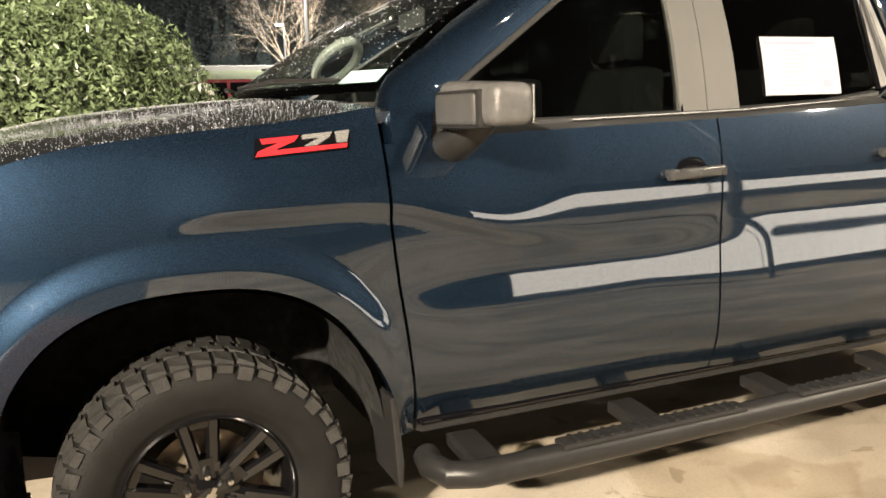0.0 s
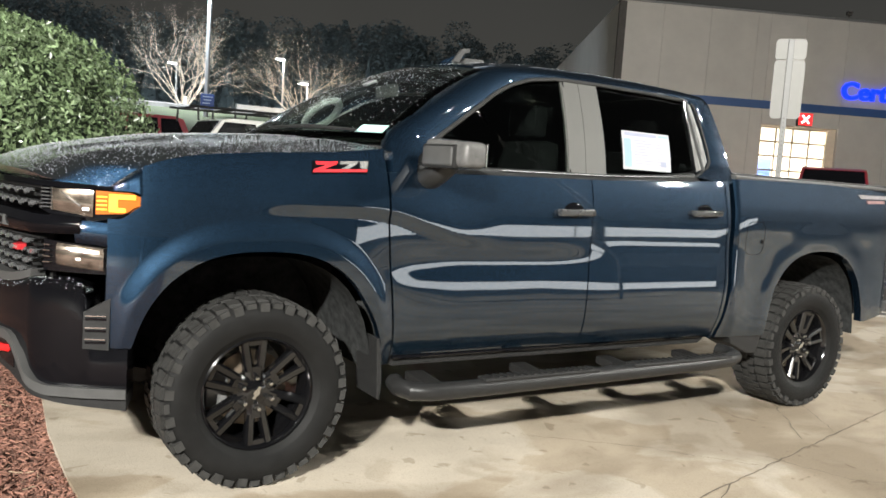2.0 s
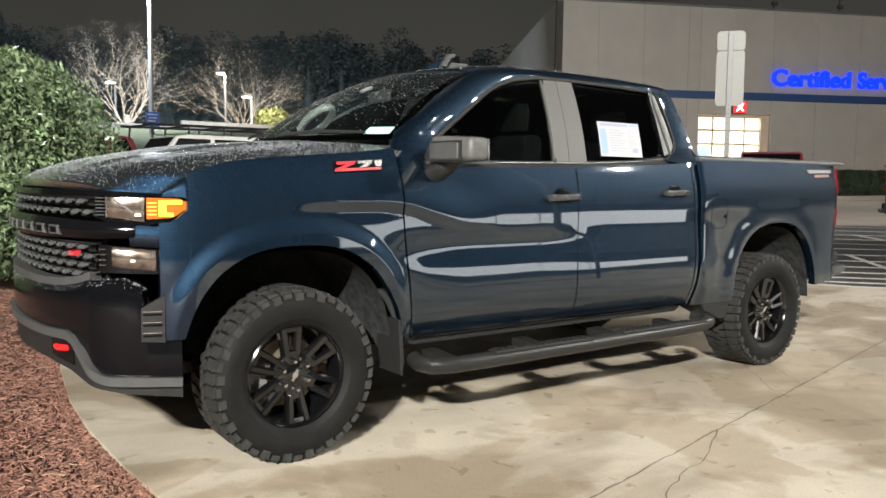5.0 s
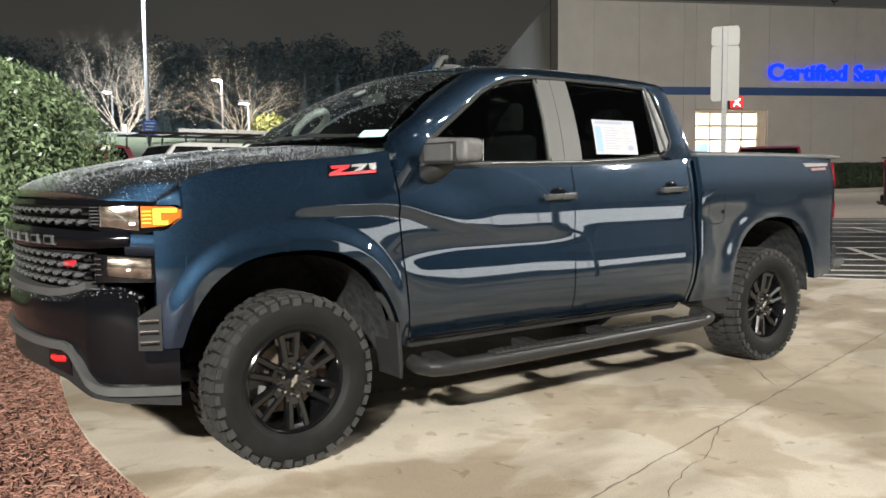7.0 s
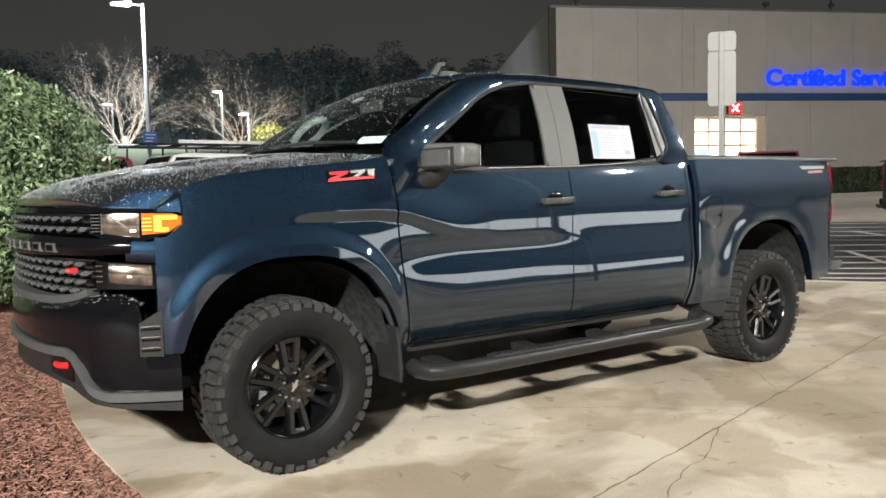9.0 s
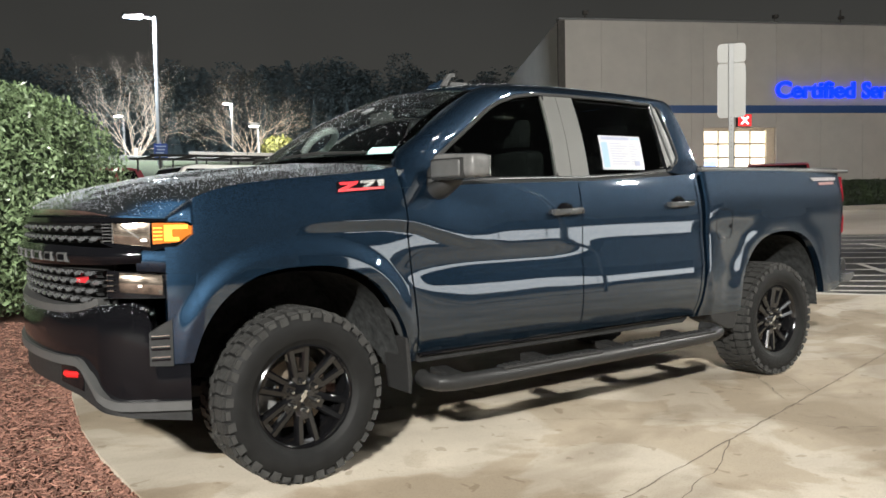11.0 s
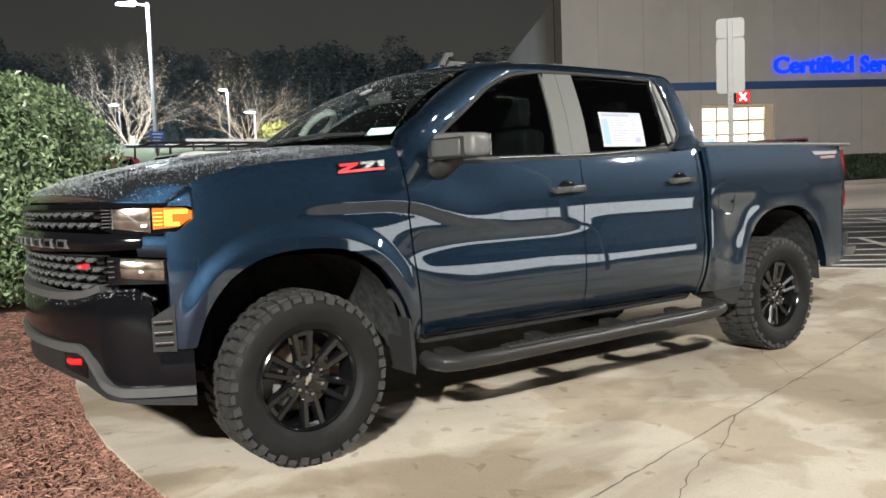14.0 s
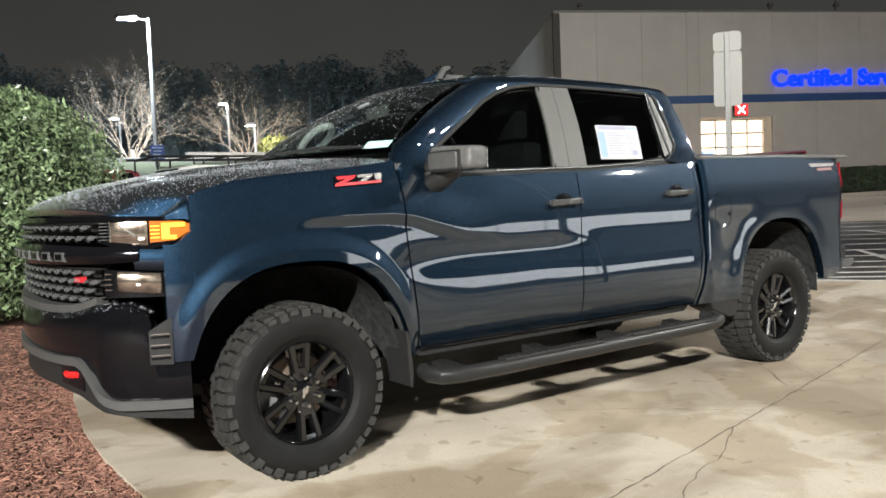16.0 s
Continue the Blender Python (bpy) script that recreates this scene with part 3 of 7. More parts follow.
part("parapet_cap", boxed(-0.06, 43.05, -0.06, 0.42, ROOFZ, ROOFZ + 0.09, bev=0.02), GALV, building)
part("downpipe", boxed(-0.14, 0.20, -0.16, -0.005, -0.2, ROOFZ - 0.05, bev=0.02), JOINT, building, "dark downpipe at the corner")
part("blue_band", boxed(0.21, 43, -0.04, 0.004, 5.33, 5.70, bev=0.006, seg=1), BAND, building, "dark blue painted band")
for x, kind in ((1.25, 0), (10.8, 1), (14.3, 2), (24.0, 1)):
    fx = part("roof_fixture", tubed([(x, 0.1, ROOFZ), (x, 0.1, ROOFZ + 0.28 + 0.45 * (kind == 2))], 0.04, 8), JOINT, building)
    part("fixture_head", boxed(x - 0.12, x + 0.12, -0.06, 0.16, ROOFZ + 0.26, ROOFZ + 0.44, bev=0.04), JOINT, fx)

# lit workshop behind the two glazed doors
ROOMWALL = mat("workshop_wall", (0.84, 0.80, 0.70), 0.7, var=0.06, scale=1.2)
FRAME = mat("door_frame_bronze", (0.20, 0.155, 0.11), 0.5, var=0.06)
JAMB = mat("door_jamb", (0.55, 0.47, 0.36), 0.6, var=0.05)
room = thing("workshop", "bright workshop seen through the glazed doors", "room", WO.x, WO.y, 0, math.degrees(math.atan2(WD.y, WD.x)), kind="structure")
part("back_wall", boxed(1.0, 27.0, 9.0, 9.2, 0, 6.2), ROOMWALL, room)
part("room_floor", boxed(1.0, 27.0, 0.4, 9.0, 0.2, 0.3), ROOMWALL, room)
part("room_ceiling", boxed(1.0, 27.0, 0.42, 9.0, 6.0, 6.2), ROOMWALL, room)
part("end_wall", boxed(1.0, 1.2, 0.42, 9.0, 0, 6.2), ROOMWALL, room)
part("end_wall", boxed(26.8, 27.0, 0.42, 9.0, 0, 6.2), ROOMWALL, room)
for x in (8.9, 19.8):
    c = WO + WD * x + WN * 4.0
    data = bpy.data.lights.new("workshop_lamp", "AREA")
    data.shape, data.size, data.size_y, data.energy, data.color = "RECTANGLE", 5.0, 4.0, 4000, (1.0, 0.90, 0.70)
    lo = new("workshop_lamp", data)
    lo.matrix_world = look((c.x, c.y, 5.9), (c.x + 0.01, c.y, 0))
BLUE_BIN = mat("blue_cabinet", (0.08, 0.14, 0.42), 0.5)
RED_BIN = mat("red_cabinet", (0.40, 0.06, 0.05), 0.5)
GREY_BIN = mat("grey_cabinet", (0.30, 0.29, 0.28), 0.5)
for x, y, w, h, m, lab in ((7.6, 4.5, 0.9, 3.6, GREY_BIN, "grey steel workshop lift post"), (9.9, 5.5, 1.2, 3.0, BLUE_BIN, "blue steel tool cabinet"), (8.7, 6.5, 0.7, 3.3, RED_BIN, "red steel tool cabinet"),
                           (18.6, 5.5, 1.4, 2.9, GREY_BIN, "grey steel tool cabinet"), (20.6, 6.0, 1.8, 3.1, BLUE_BIN, "blue steel tool cabinet"), (21.4, 3.0, 0.5, 3.2, RED_BIN, "red steel tool cabinet")):
    p = WO + WD * x + WN * y
    cab = thing("workshop_cabinet", lab, "cabinet", p.x, p.y, 0.3, math.degrees(math.atan2(WD.y, WD.x)), group="cabinets in the workshop")
    part("body", boxed(-w / 2, w / 2, -0.3, 0.3, 0, h, bev=0.02), m, cab)
    for k in range(4):
        part("drawer", boxed(-w / 2 + 0.05, w / 2 - 0.05, -0.32, -0.29, 0.3 + h * 0.22 * k, 0.3 + h * 0.22 * k + h * 0.18, bev=0.01, seg=1), m, cab)
for i, (d0, d1) in enumerate(DOORS):
    p = WO + WD * d0
    door = thing("glazed_garage_door", "closed glazed sectional garage door lit from inside", "garage door", p.x, p.y, 0, math.degrees(math.atan2(WD.y, WD.x)), group="glazed garage doors")
    W = d1 - d0
    part("jamb", boxed(0.0, 0.05, 0.02, 0.34, 0.4, DOOR_TOP - 0.002), JAMB, door)
    part("jamb", boxed(W - 0.42, W - 0.002, 0.16, 0.34, 0.4, DOOR_TOP - 0.002), JAMB, door, "broad tan door jamb")
    part("head", boxed(0.05, W - 0.42, 0.18, 0.34, DOOR_TOP - 0.10, DOOR_TOP - 0.002), JAMB, door)
    xs = [0.05 + (W - 0.47) * k / 4 for k in range(5)]
    zs = [DOOR_TOP - 0.10 - 0.66 * k for k in range(7)]
    for x in xs:
        part("stile", boxed(x - 0.028, x + 0.028, 0.20, 0.25, 0.5, DOOR_TOP - 0.1), FRAME, door)
    for z in zs:
        part("rail", boxed(0.05, W - 0.42, 0.195, 0.255, z - 0.04, z + 0.04), FRAME, door)
    for a, b in zip(xs, xs[1:]):
        for z0, z1 in zip(zs[1:], zs):
            ob = part("pane", boxed(a + 0.028, b - 0.028, 0.222, 0.230, z0 + 0.04, z1 - 0.04), CLEAR, door)
            ob.visible_shadow = False

# lane signals over the doors
RED_LED = mat("lit_red_signal", (0.4, 0.01, 0.01), 0.5, emit=(1.0, 0.03, 0.03), strength=1.3)
GREEN_LED = mat("lit_green_signal", (0.02, 0.4, 0.08), 0.5, emit=(0.03, 1.0, 0.22), strength=1.6)
WHITE_HOT = mat("lit_white_cross", (1, 0.9, 0.85), 0.5, emit=(1.0, 0.86, 0.80), strength=3.0)
GREEN_HOT = mat("lit_green_arrow", (0.5, 1, 0.6), 0.5, emit=(0.35, 1.0, 0.5), strength=3.0)
ang = math.degrees(math.atan2(WD.y, WD.x))
for u, lit, hot, cross in ((9.08, RED_LED, WHITE_HOT, True), (19.9, GREEN_LED, GREEN_HOT, False)):
    p = WO + WD * u
    sig = thing("lane_signal", "glowing red crossed lane signal above a garage door" if cross else "glowing green arrow lane signal above a garage door", "lane signal", p.x, p.y, 4.97, ang, group="lane signals")
    part("signal_box", boxed(-0.36, 0.36, -0.20, -0.003, -0.30, 0.30, bev=0.03), JOINT, sig)
    if cross:
        part("lit_face", boxed(-0.33, 0.33, -0.21, -0.19, -0.27, 0.27), lit, sig)
        for s in (-1, 1):
            bm = bmesh.new()
            box(bm, -0.25, 0.25, -0.222, -0.208, -0.035, 0.035, m=pose(0, 0, 0, 0, s * 45, 0))
            part("cross_bar", bm, hot, sig)
    else:
        part("lit_face", boxed(-0.22, 0.22, -0.21, -0.19, -0.25, 0.27), lit, sig)
        part("arrow", prism([(-0.05, 0.22), (0.05, 0.22), (0.05, -0.02), (0.17, -0.02), (0, -0.22), (-0.17, -0.02), (-0.05, -0.02)], -0.222, -0.208), hot, sig)

# lit blue words on the wall
BLUE_LED = mat("lit_blue_letters", (0.01, 0.02, 0.5), 0.4, emit=(0.004, 0.02, 1.0), strength=2.2)
p = WO + WD * 10.76
sign = thing("wall_sign", "glowing blue raised letters on the grey wall", "sign", p.x, p.y, 6.08, ang)
WORDS = (("Certified", 0.0, 4.22), ("Service", 4.62, 2.88))
for word, x0, width in WORDS:
    cu = bpy.data.curves.new("word", "FONT")
    cu.body, cu.size, cu.extrude, cu.bevel_depth, cu.offset = word, 1.07, 0.05, 0.012, 0.022
    tmp = new("word", cu)
    bpy.context.view_layer.update()
    me = bpy.data.meshes.new_from_object(tmp)
    bpy.data.objects.remove(tmp)
    xs = [v.co.x for v in me.vertices]
    k = width / (max(xs) - min(xs))
    lo = min(xs)
    for v in me.vertices:
        v.co = Vector((x0 + (v.co.x - lo) * k, -0.10 - v.co.z, v.co.y))
    me.materials.clear()
    me.materials.append(BLUE_LED)
    ob = new("word", me)
    ob.parent = sign

# hedge and bare shrub in the planting strip
def leaf_cloud(points, size, rng, squash=1.0):
    vs, fs = [], []
    for p, nrm in points:
        n = (Vector(nrm) + Vector((rng.gauss(0, 0.6), rng.gauss(0, 0.6), rng.gauss(0, 0.6)))).normalized()
        t = n.orthogonal().normalized()
        t = Matrix.Rotation(rng.uniform(0, 6.28), 3, n) @ t
        b = n.cross(t)
        s = size * rng.uniform(0.7, 1.35)
        k = len(vs)
        vs += [tuple(p - t * s), tuple(p + b * s * 0.42 + n * s * 0.12), tuple(p + t * s), tuple(p - b * s * 0.42 + n * s * 0.12)]
        fs += [(k, k + 1, k + 2), (k, k + 2, k + 3)]
    return vs, fs


rng = random.Random(5)
c = WO + WD * 14.2 - WN * 2.3
hedge = thing("hedge", "low dark clipped evergreen hedge by the building", "hedge", c.x, c.y, rise(c.x), ang)
HEDGE_LEAF = mat("dull_hedge_leaf", (0.030, 0.045, 0.018), 0.6, var=0.3, scale=2, per_island=0.4)
pts = []
for k in range(5200):
    f = rng.random()
    x, y = rng.uniform(-3.2, 3.2), rng.uniform(-0.8, 0.8)
    if f < 0.6:
        q, nn = Vector((x, -0.8 + 0.12 * noise.noise((x, 0, k)), rng.uniform(0.05, 1.2))), (0, -1, 0.2)
    else:
        q, nn = Vector((x, y, 1.18 + 0.1 * noise.noise((x * 2, y * 2, 0)))), (0, -0.2, 1)
    pts.append((q, nn))
raw("foliage", *leaf_cloud(pts, 0.09, rng), HEDGE_LEAF, hedge)
part("core", boxed(-3.1, 3.1, -0.72, 0.72, 0, 1.12, bev=0.1), HEDGE_LEAF, hedge)


def grow(bm, p, d, length, r, depth, rng, spread, up=0.25, sides=5, tips=None):
    n = 3
    pts, rr = [Vector(p)], [r]
    for i in range(n):
        d = (d + Vector((rng.gauss(0, 0.10), rng.gauss(0, 0.10), rng.gauss(0, 0.06) + up * 0.08))).normalized()
        pts.append(pts[-1] + d * length / n)
        rr.append(r * (1 - 0.42 * (i + 1) / n))
    tube(bm, pts, rr, sides if depth > 1 else 3, cap=False)
    if depth <= 0:
        if tips is not None:
            tips.append(pts[-1])
        return
    for k in range(rng.choice((2, 3, 3, 4) if depth > 1 else (3, 4, 4))):
        side = d.orthogonal().normalized()
        side = Matrix.Rotation(rng.uniform(0, 6.28), 3, d) @ side
        nd = (d + side * spread * rng.uniform(0.5, 1.2) + Vector((0, 0, up * 0.3))).normalized()
        at = pts[-1] if k == 0 else pts[rng.choice((1, 2, 3))]
        grow(bm, at, nd, length * rng.uniform(0.60, 0.85), rr[-1] * rng.uniform(0.6, 0.85), depth - 1, rng, spread, up, sides, tips)


def bare_tree(x, y, z, height, seed, stems=7, lean=0.55, depth=4, material=None, lab="bare pale winter tree with spreading stems"):
    rng = random.Random(seed)
    t = thing("bare_tree", lab, "tree", x, y, z, group="bare trees")
    bm = bmesh.new()
    for k in range(stems):
        a = 2 * math.pi * k / stems + rng.uniform(-0.3, 0.3)
        tilt = lean * rng.uniform(0.35, 1.15)
        d = Vector((math.cos(a) * tilt, math.sin(a) * tilt, 1)).normalized()
        grow(bm, (0.12 * math.cos(a), 0.12 * math.sin(a), 0), d, height * rng.uniform(0.34, 0.44), 0.027 * height / 5, depth, rng, 0.72, up=0.12)
    part("crown", bm, material or BRANCH, t, "forked pale bare branches")
    part("trunk", turned([(0.28, -0.3), (0.24, 0.0), (0.17, 0.35), (0.10, 0.6)], 10), material or BRANCH, t)
    return t


BRANCH = mat("pale_bark", (0.33, 0.27, 0.21), 0.85, var=0.2, scale=6)
bare_tree(16.9, 42.6, 3.9, 5.1, 21, stems=14, lean=1.1, depth=4)
bare_tree(9.5, 39.6, 3.8, 5.0, 33, stems=14, lean=1.1, depth=4)
c = WO + WD * 15.6 - WN * 2.0
bare_tree(c.x, c.y, rise(c.x), 1.9, 8, stems=6, lean=0.9, depth=3, material=TWIG, lab="bare brown twiggy shrub by the hedge")

# lamp masts
HEAD_GLOW = mat("lit_lamp_head", (1, 1, 1), 0.4, emit=(0.92, 0.97, 1.0), strength=22.0)
WARM_GLOW = mat("lit_far_lamp", (1, 1, 1), 0.4, emit=(1.0, 0.92, 0.78), strength=9.0)


def mast(x, y, z0, z1, arm, glow, lab, r=0.10, head=0.55, banner=False, pole=None):
    m = thing("lamp_mast", lab, "street lamp", x, y, z0, group="lamp masts")
    h = z1 - z0
    part("pole", tubed([(0, 0, -0.2), (0, 0, h)], [r, r * 0.72], 12), pole or GALV, m, smooth=True)
    part("arm", tubed([(0, 0, h - 0.08), (arm, 0, h - 0.04)], r * 0.4, 8), POLE, m)
    hd = part("lamp_head", boxed(arm - head / 2, arm + head / 2, -0.20, 0.20, h - 0.10, h + 0.04, bev=0.04), POLE, m)
    part("lens", boxed(arm - head / 2 + 0.04, arm + head / 2 - 0.04, -0.17, 0.17, h - 0.135, h - 0.102, bev=0.01), glow, hd)
    if banner:
        bn = part("notice_board", boxed(-0.27, 0.27, -0.20, -0.13, 0.25, 0.85, bev=0.01), mat("blue_notice", (0.02, 0.05, 0.20), 0.5), m, "blue notice board with pale unreadable lines")
        for k in range(4):
            part("text_bar", boxed(-0.20 + 0.04 * (k % 2), 0.20 - 0.05 * (k % 3), -0.206, -0.20, 0.72 - 0.13 * k, 0.765 - 0.13 * k), PALE_TEXT, bn)
    return m


PALE_TEXT = mat("pale_print", (0.25, 0.33, 0.50), 0.5)
mast(8.06, 30.3, 3.05, 8.98, -0.85, HEAD_GLOW, "tall grey lamp mast with a blazing white lamp", head=0.75, banner=True)
mast(17.6, 47.4, 4.1, 8.0, -0.3, WARM_GLOW, "far lamp mast lit among bare branches", r=0.07)
mast(15.6, 38.3, 3.75, 5.70, -0.25, WARM_GLOW, "short lamp mast beside a yellow-green shrub", r=0.07, head=0.5)
mast(11.7, 50.6, 4.2, 7.25, -0.3, WARM_GLOW, "far lamp mast behind a bare tree", r=0.07)

mast(9.5, -8.2, 0.05, 12.0, -0.4, HEAD_GLOW, "tall lamp mast over the drive's mouth", r=0.11, head=0.3, pole=POLE)
mast(-11.0, -13.4, -0.05, 8.75, -0.5, HEAD_GLOW, "tall lamp mast over the drive", r=0.11, head=0.6)

# lit showroom across the lot, mirrored in the doors of the truck
SHOW_GLASS = mat("lit_showroom_glass", (0.5, 0.5, 0.48), 0.2, var=0.2, scale=0.4, emit=(1.0, 0.98, 0.93), strength=3.7)
show = thing("showroom", "long low showroom with lit glass front at night", "building", 16, -31, -0.05)
part("wall", boxed(0, 27, -9, -0.3, 0, 5.2), WALLP, show)
part("fascia", boxed(-0.3, 27.3, -0.5, 0.6, 2.96, 5.4, bev=0.03), JOINT, show, "dark fascia over the glass")
part("plinth", boxed(0, 27, -0.28, 0.1, 0, 0.3, bev=0.01), WALLP, show)
for k in range(2):
    part("window", boxed(13.5 * k + 0.03, 13.5 * k + 13.47, -0.25, -0.10, 0.31, 2.95), SHOW_GLASS, show, "bright showroom pane")
    part("mullion", boxed(13.5 * k - 0.03, 13.5 * k + 0.03, -0.28, 0.02, 0.31, 2.95, bev=0.01, seg=1), WALLP, show)

# lit yellow-green shrub
rng = random.Random(9)
sh = thing("shrub", "yellow-green leafy shrub under a lamp", "shrub", 16.9, 38.6, 3.75)
pts = []
for k in range(1500):
    d = Vector((rng.gauss(0, 1), rng.gauss(0, 1), rng.gauss(0, 1))).normalized()
    q = Vector((d.x * 0.95, d.y * 0.85, 0.72 + d.z * 0.66)) * (0.65 + 0.4 * rng.random())
    pts.append((q, d))
raw("foliage", *leaf_cloud(pts, 0.13, rng), mat("yellow_leaf", (0.125, 0.125, 0.030), 0.6, var=0.3, scale=3, per_island=0.4), sh)
part("stem", tubed([(0, 0, -0.2), (0, 0, 1.0)], [0.08, 0.03], 6), TWIG, sh)

# dark wood along the horizon
rng = random.Random(14)
vs, fs = [], []


def conifer(x, y, z, h, w, pine, clumps=900):
    global vs, fs
    n = 7
    b = len(vs)
    vs.append((x, y, z + h * 0.72))
    for i in range(n):
        a = 2 * math.pi * i / n
        vs.append((x + 0.5 * w * math.cos(a), y + 0.5 * w * math.sin(a), z))
    for i in range(n):
        fs.append((b, b + 1 + i, b + 1 + (i + 1) % n))
    for k in range(clumps):
        t = rng.random() ** 0.8
        a = rng.uniform(0, 6.28)
        if pine:
            rad = w * (0.35 + 0.75 * math.sin(math.pi * min(1, max(0, (t - 0.25) / 0.75)) ** 0.8)) if t > 0.3 else 0.4 * w
        else:
            rad = w * (1 - t) ** 0.8 + 0.15
        rad *= rng.uniform(0.6, 1.1)
        p = Vector((x + rad * math.cos(a), y + rad * math.sin(a), z + h * t))
        s = rng.uniform(0.15, 0.37) * (1.25 - 0.5 * t)
        b = len(vs)
        for j in range(4):
            vs.append(tuple(p + Vector((rng.uniform(-s, s), rng.uniform(-s, s), rng.uniform(-s * 0.6, s * 0.6)))))
        fs.extend([(b, b + 1, b + 2), (b, b + 2, b + 3), (b, b + 1, b + 3)])


for k in range(260):
    u = (k + rng.random()) / 260
    x = -45 + 140 * u
    y = 98 - 0.42 * max(0, x - 10) + rng.uniform(-6, 14)
    conifer(x, y, 5.0, rng.uniform(11.0, 13.2) + 2.4 * noise.noise((x * 0.08, 0, 0)), rng.uniform(2.2, 3.8), rng.random() < 0.72, 950 if -8 < x < 62 else 160)
for x, y, h, w in ((47.5, 74.5, 13.0, 2.8), (45.0, 77.0, 11.4, 2.4), (41.5, 76, 11.8, 2.4), (38.5, 78, 11.8, 2.4)):
    conifer(x, y, 5.0, h, w, True)
tagged(raw("far_woods", vs, fs, PINE), "black line of tall pines along the night horizon", "woods", kind="stuff")

# sign post seen from behind
post = thing("lot_sign", "grey metal sign seen from behind on a perforated post", "sign post", 6.87, 2.60, rise(6.87), -52)
SIGN_BACK = mat("sign_back_metal", (0.17, 0.167, 0.157), 0.5, metal=0.2, var=0.06, scale=5)
part("post", boxed(-0.030, 0.030, -0.028, 0.028, 0, 3.12, bev=0.004), GALV, post)
for k in range(26):
    part("post_hole", tubed([(0, -0.0292, 1.0 + 0.05 * k), (0, -0.0275, 1.0 + 0.05 * k)], 0.007, 8), JOINT, post)
up = part("upper_plate", prism([(-0.155, 2.93), (-0.135, 2.905), (0.145, 2.905), (0.165, 2.93), (0.165, 3.10), (0.135, 3.13), (-0.125, 3.13), (-0.155, 3.10)], 0.030, 0.036), SIGN_BACK, post)
part("lower_plate", prism([(-0.155, 2.28), (-0.125, 2.25), (0.135, 2.25), (0.165, 2.28), (0.165, 2.86), (0.145, 2.898), (-0.135, 2.898), (-0.155, 2.86)], 0.030, 0.036), SIGN_BACK, post)

# ---- big clipped holly by the drive ----
rng = random.Random(77)
bush = thing("holly_bush", "large rounded glossy evergreen holly bush in mulch", "bush", -1.47, 8.45, 0.0)


def bush_point(d, k=1.0):
    """The dome's surface in the direction d."""
    e = 2.35
    rx, ry, rz = 2.72, 2.45, 1.62
    s = (abs(d.x / rx) ** e + abs(d.y / ry) ** e + abs(d.z / rz) ** e) ** (-1 / e)
    lump = 1 + 0.055 * noise.noise(d * 3.1) + 0.035 * noise.noise(d * 8.0) + 0.02 * noise.noise(d * 19.0)
    return d * s * lump * k + Vector((0, 0, 1.36))


pts = []
for k in range(58000):
    d = Vector((rng.gauss(0, 1), rng.gauss(0, 1) - 0.55, rng.gauss(0, 1) + 0.1))
    d.normalize()
    q = bush_point(d, rng.uniform(0.90, 1.02) if rng.random() < 0.92 else rng.uniform(1.0, 1.045))
    if q.z < 0.12:
        continue
    pts.append((q, d))
raw("foliage", *leaf_cloud(pts, 0.035, rng), LEAF, bush, "small glossy green leaves")
# core behind the leaves; shade between them is put into its dark green
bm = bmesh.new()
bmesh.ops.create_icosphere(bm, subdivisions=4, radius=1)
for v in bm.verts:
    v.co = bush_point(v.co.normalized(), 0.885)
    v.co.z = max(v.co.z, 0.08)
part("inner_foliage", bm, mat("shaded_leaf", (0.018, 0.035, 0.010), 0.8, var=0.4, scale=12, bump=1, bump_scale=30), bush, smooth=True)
for k in range(5):
    a = 1.2 * k
    part("stem", tubed([(0.3 * math.cos(a), 0.3 * math.sin(a), -0.05), (0.7 * math.cos(a), 0.7 * math.sin(a), 0.6)], [0.06, 0.04], 7), TWIG, bush)

# ---- the pickup truck: x runs to its tail, y across from the near wheels, z up ----
YC = 0.97


def lerp_pts(pts, x):
    if x <= pts[0][0]:
        return pts[0][1]
    for (a, u), (b, v) in zip(pts, pts[1:]):
        if x <= b:
            return u + (v - u) * (x - a) / (b - a)
    return pts[-1][1]


def smooth_pts(pts, x):
    """Monotone cubic through the points."""
    n = len(pts)
    if x <= pts[0][0]:
        return pts[0][1]
    if x >= pts[-1][0]:
        return pts[-1][1]
    for i in range(n - 1):
        if x <= pts[i + 1][0]:
            break
    sl = [(pts[k + 1][1] - pts[k][1]) / (pts[k + 1][0] - pts[k][0]) for k in range(n - 1)]

    def tan(k):
        if k == 0:
            return sl[0]
        if k == n - 1:
            return sl[-1]
        return 0 if sl[k - 1] * sl[k] <= 0 else 2 * sl[k - 1] * sl[k] / (sl[k - 1] + sl[k])
    h = pts[i + 1][0] - pts[i][0]
    t = (x - pts[i][0]) / h
    return ((2 * t ** 3 - 3 * t * t + 1) * pts[i][1] + (t ** 3 - 2 * t * t + t) * h * tan(i)
            + (-2 * t ** 3 + 3 * t * t) * pts[i + 1][1] + (t ** 3 - t * t) * h * tan(i + 1))


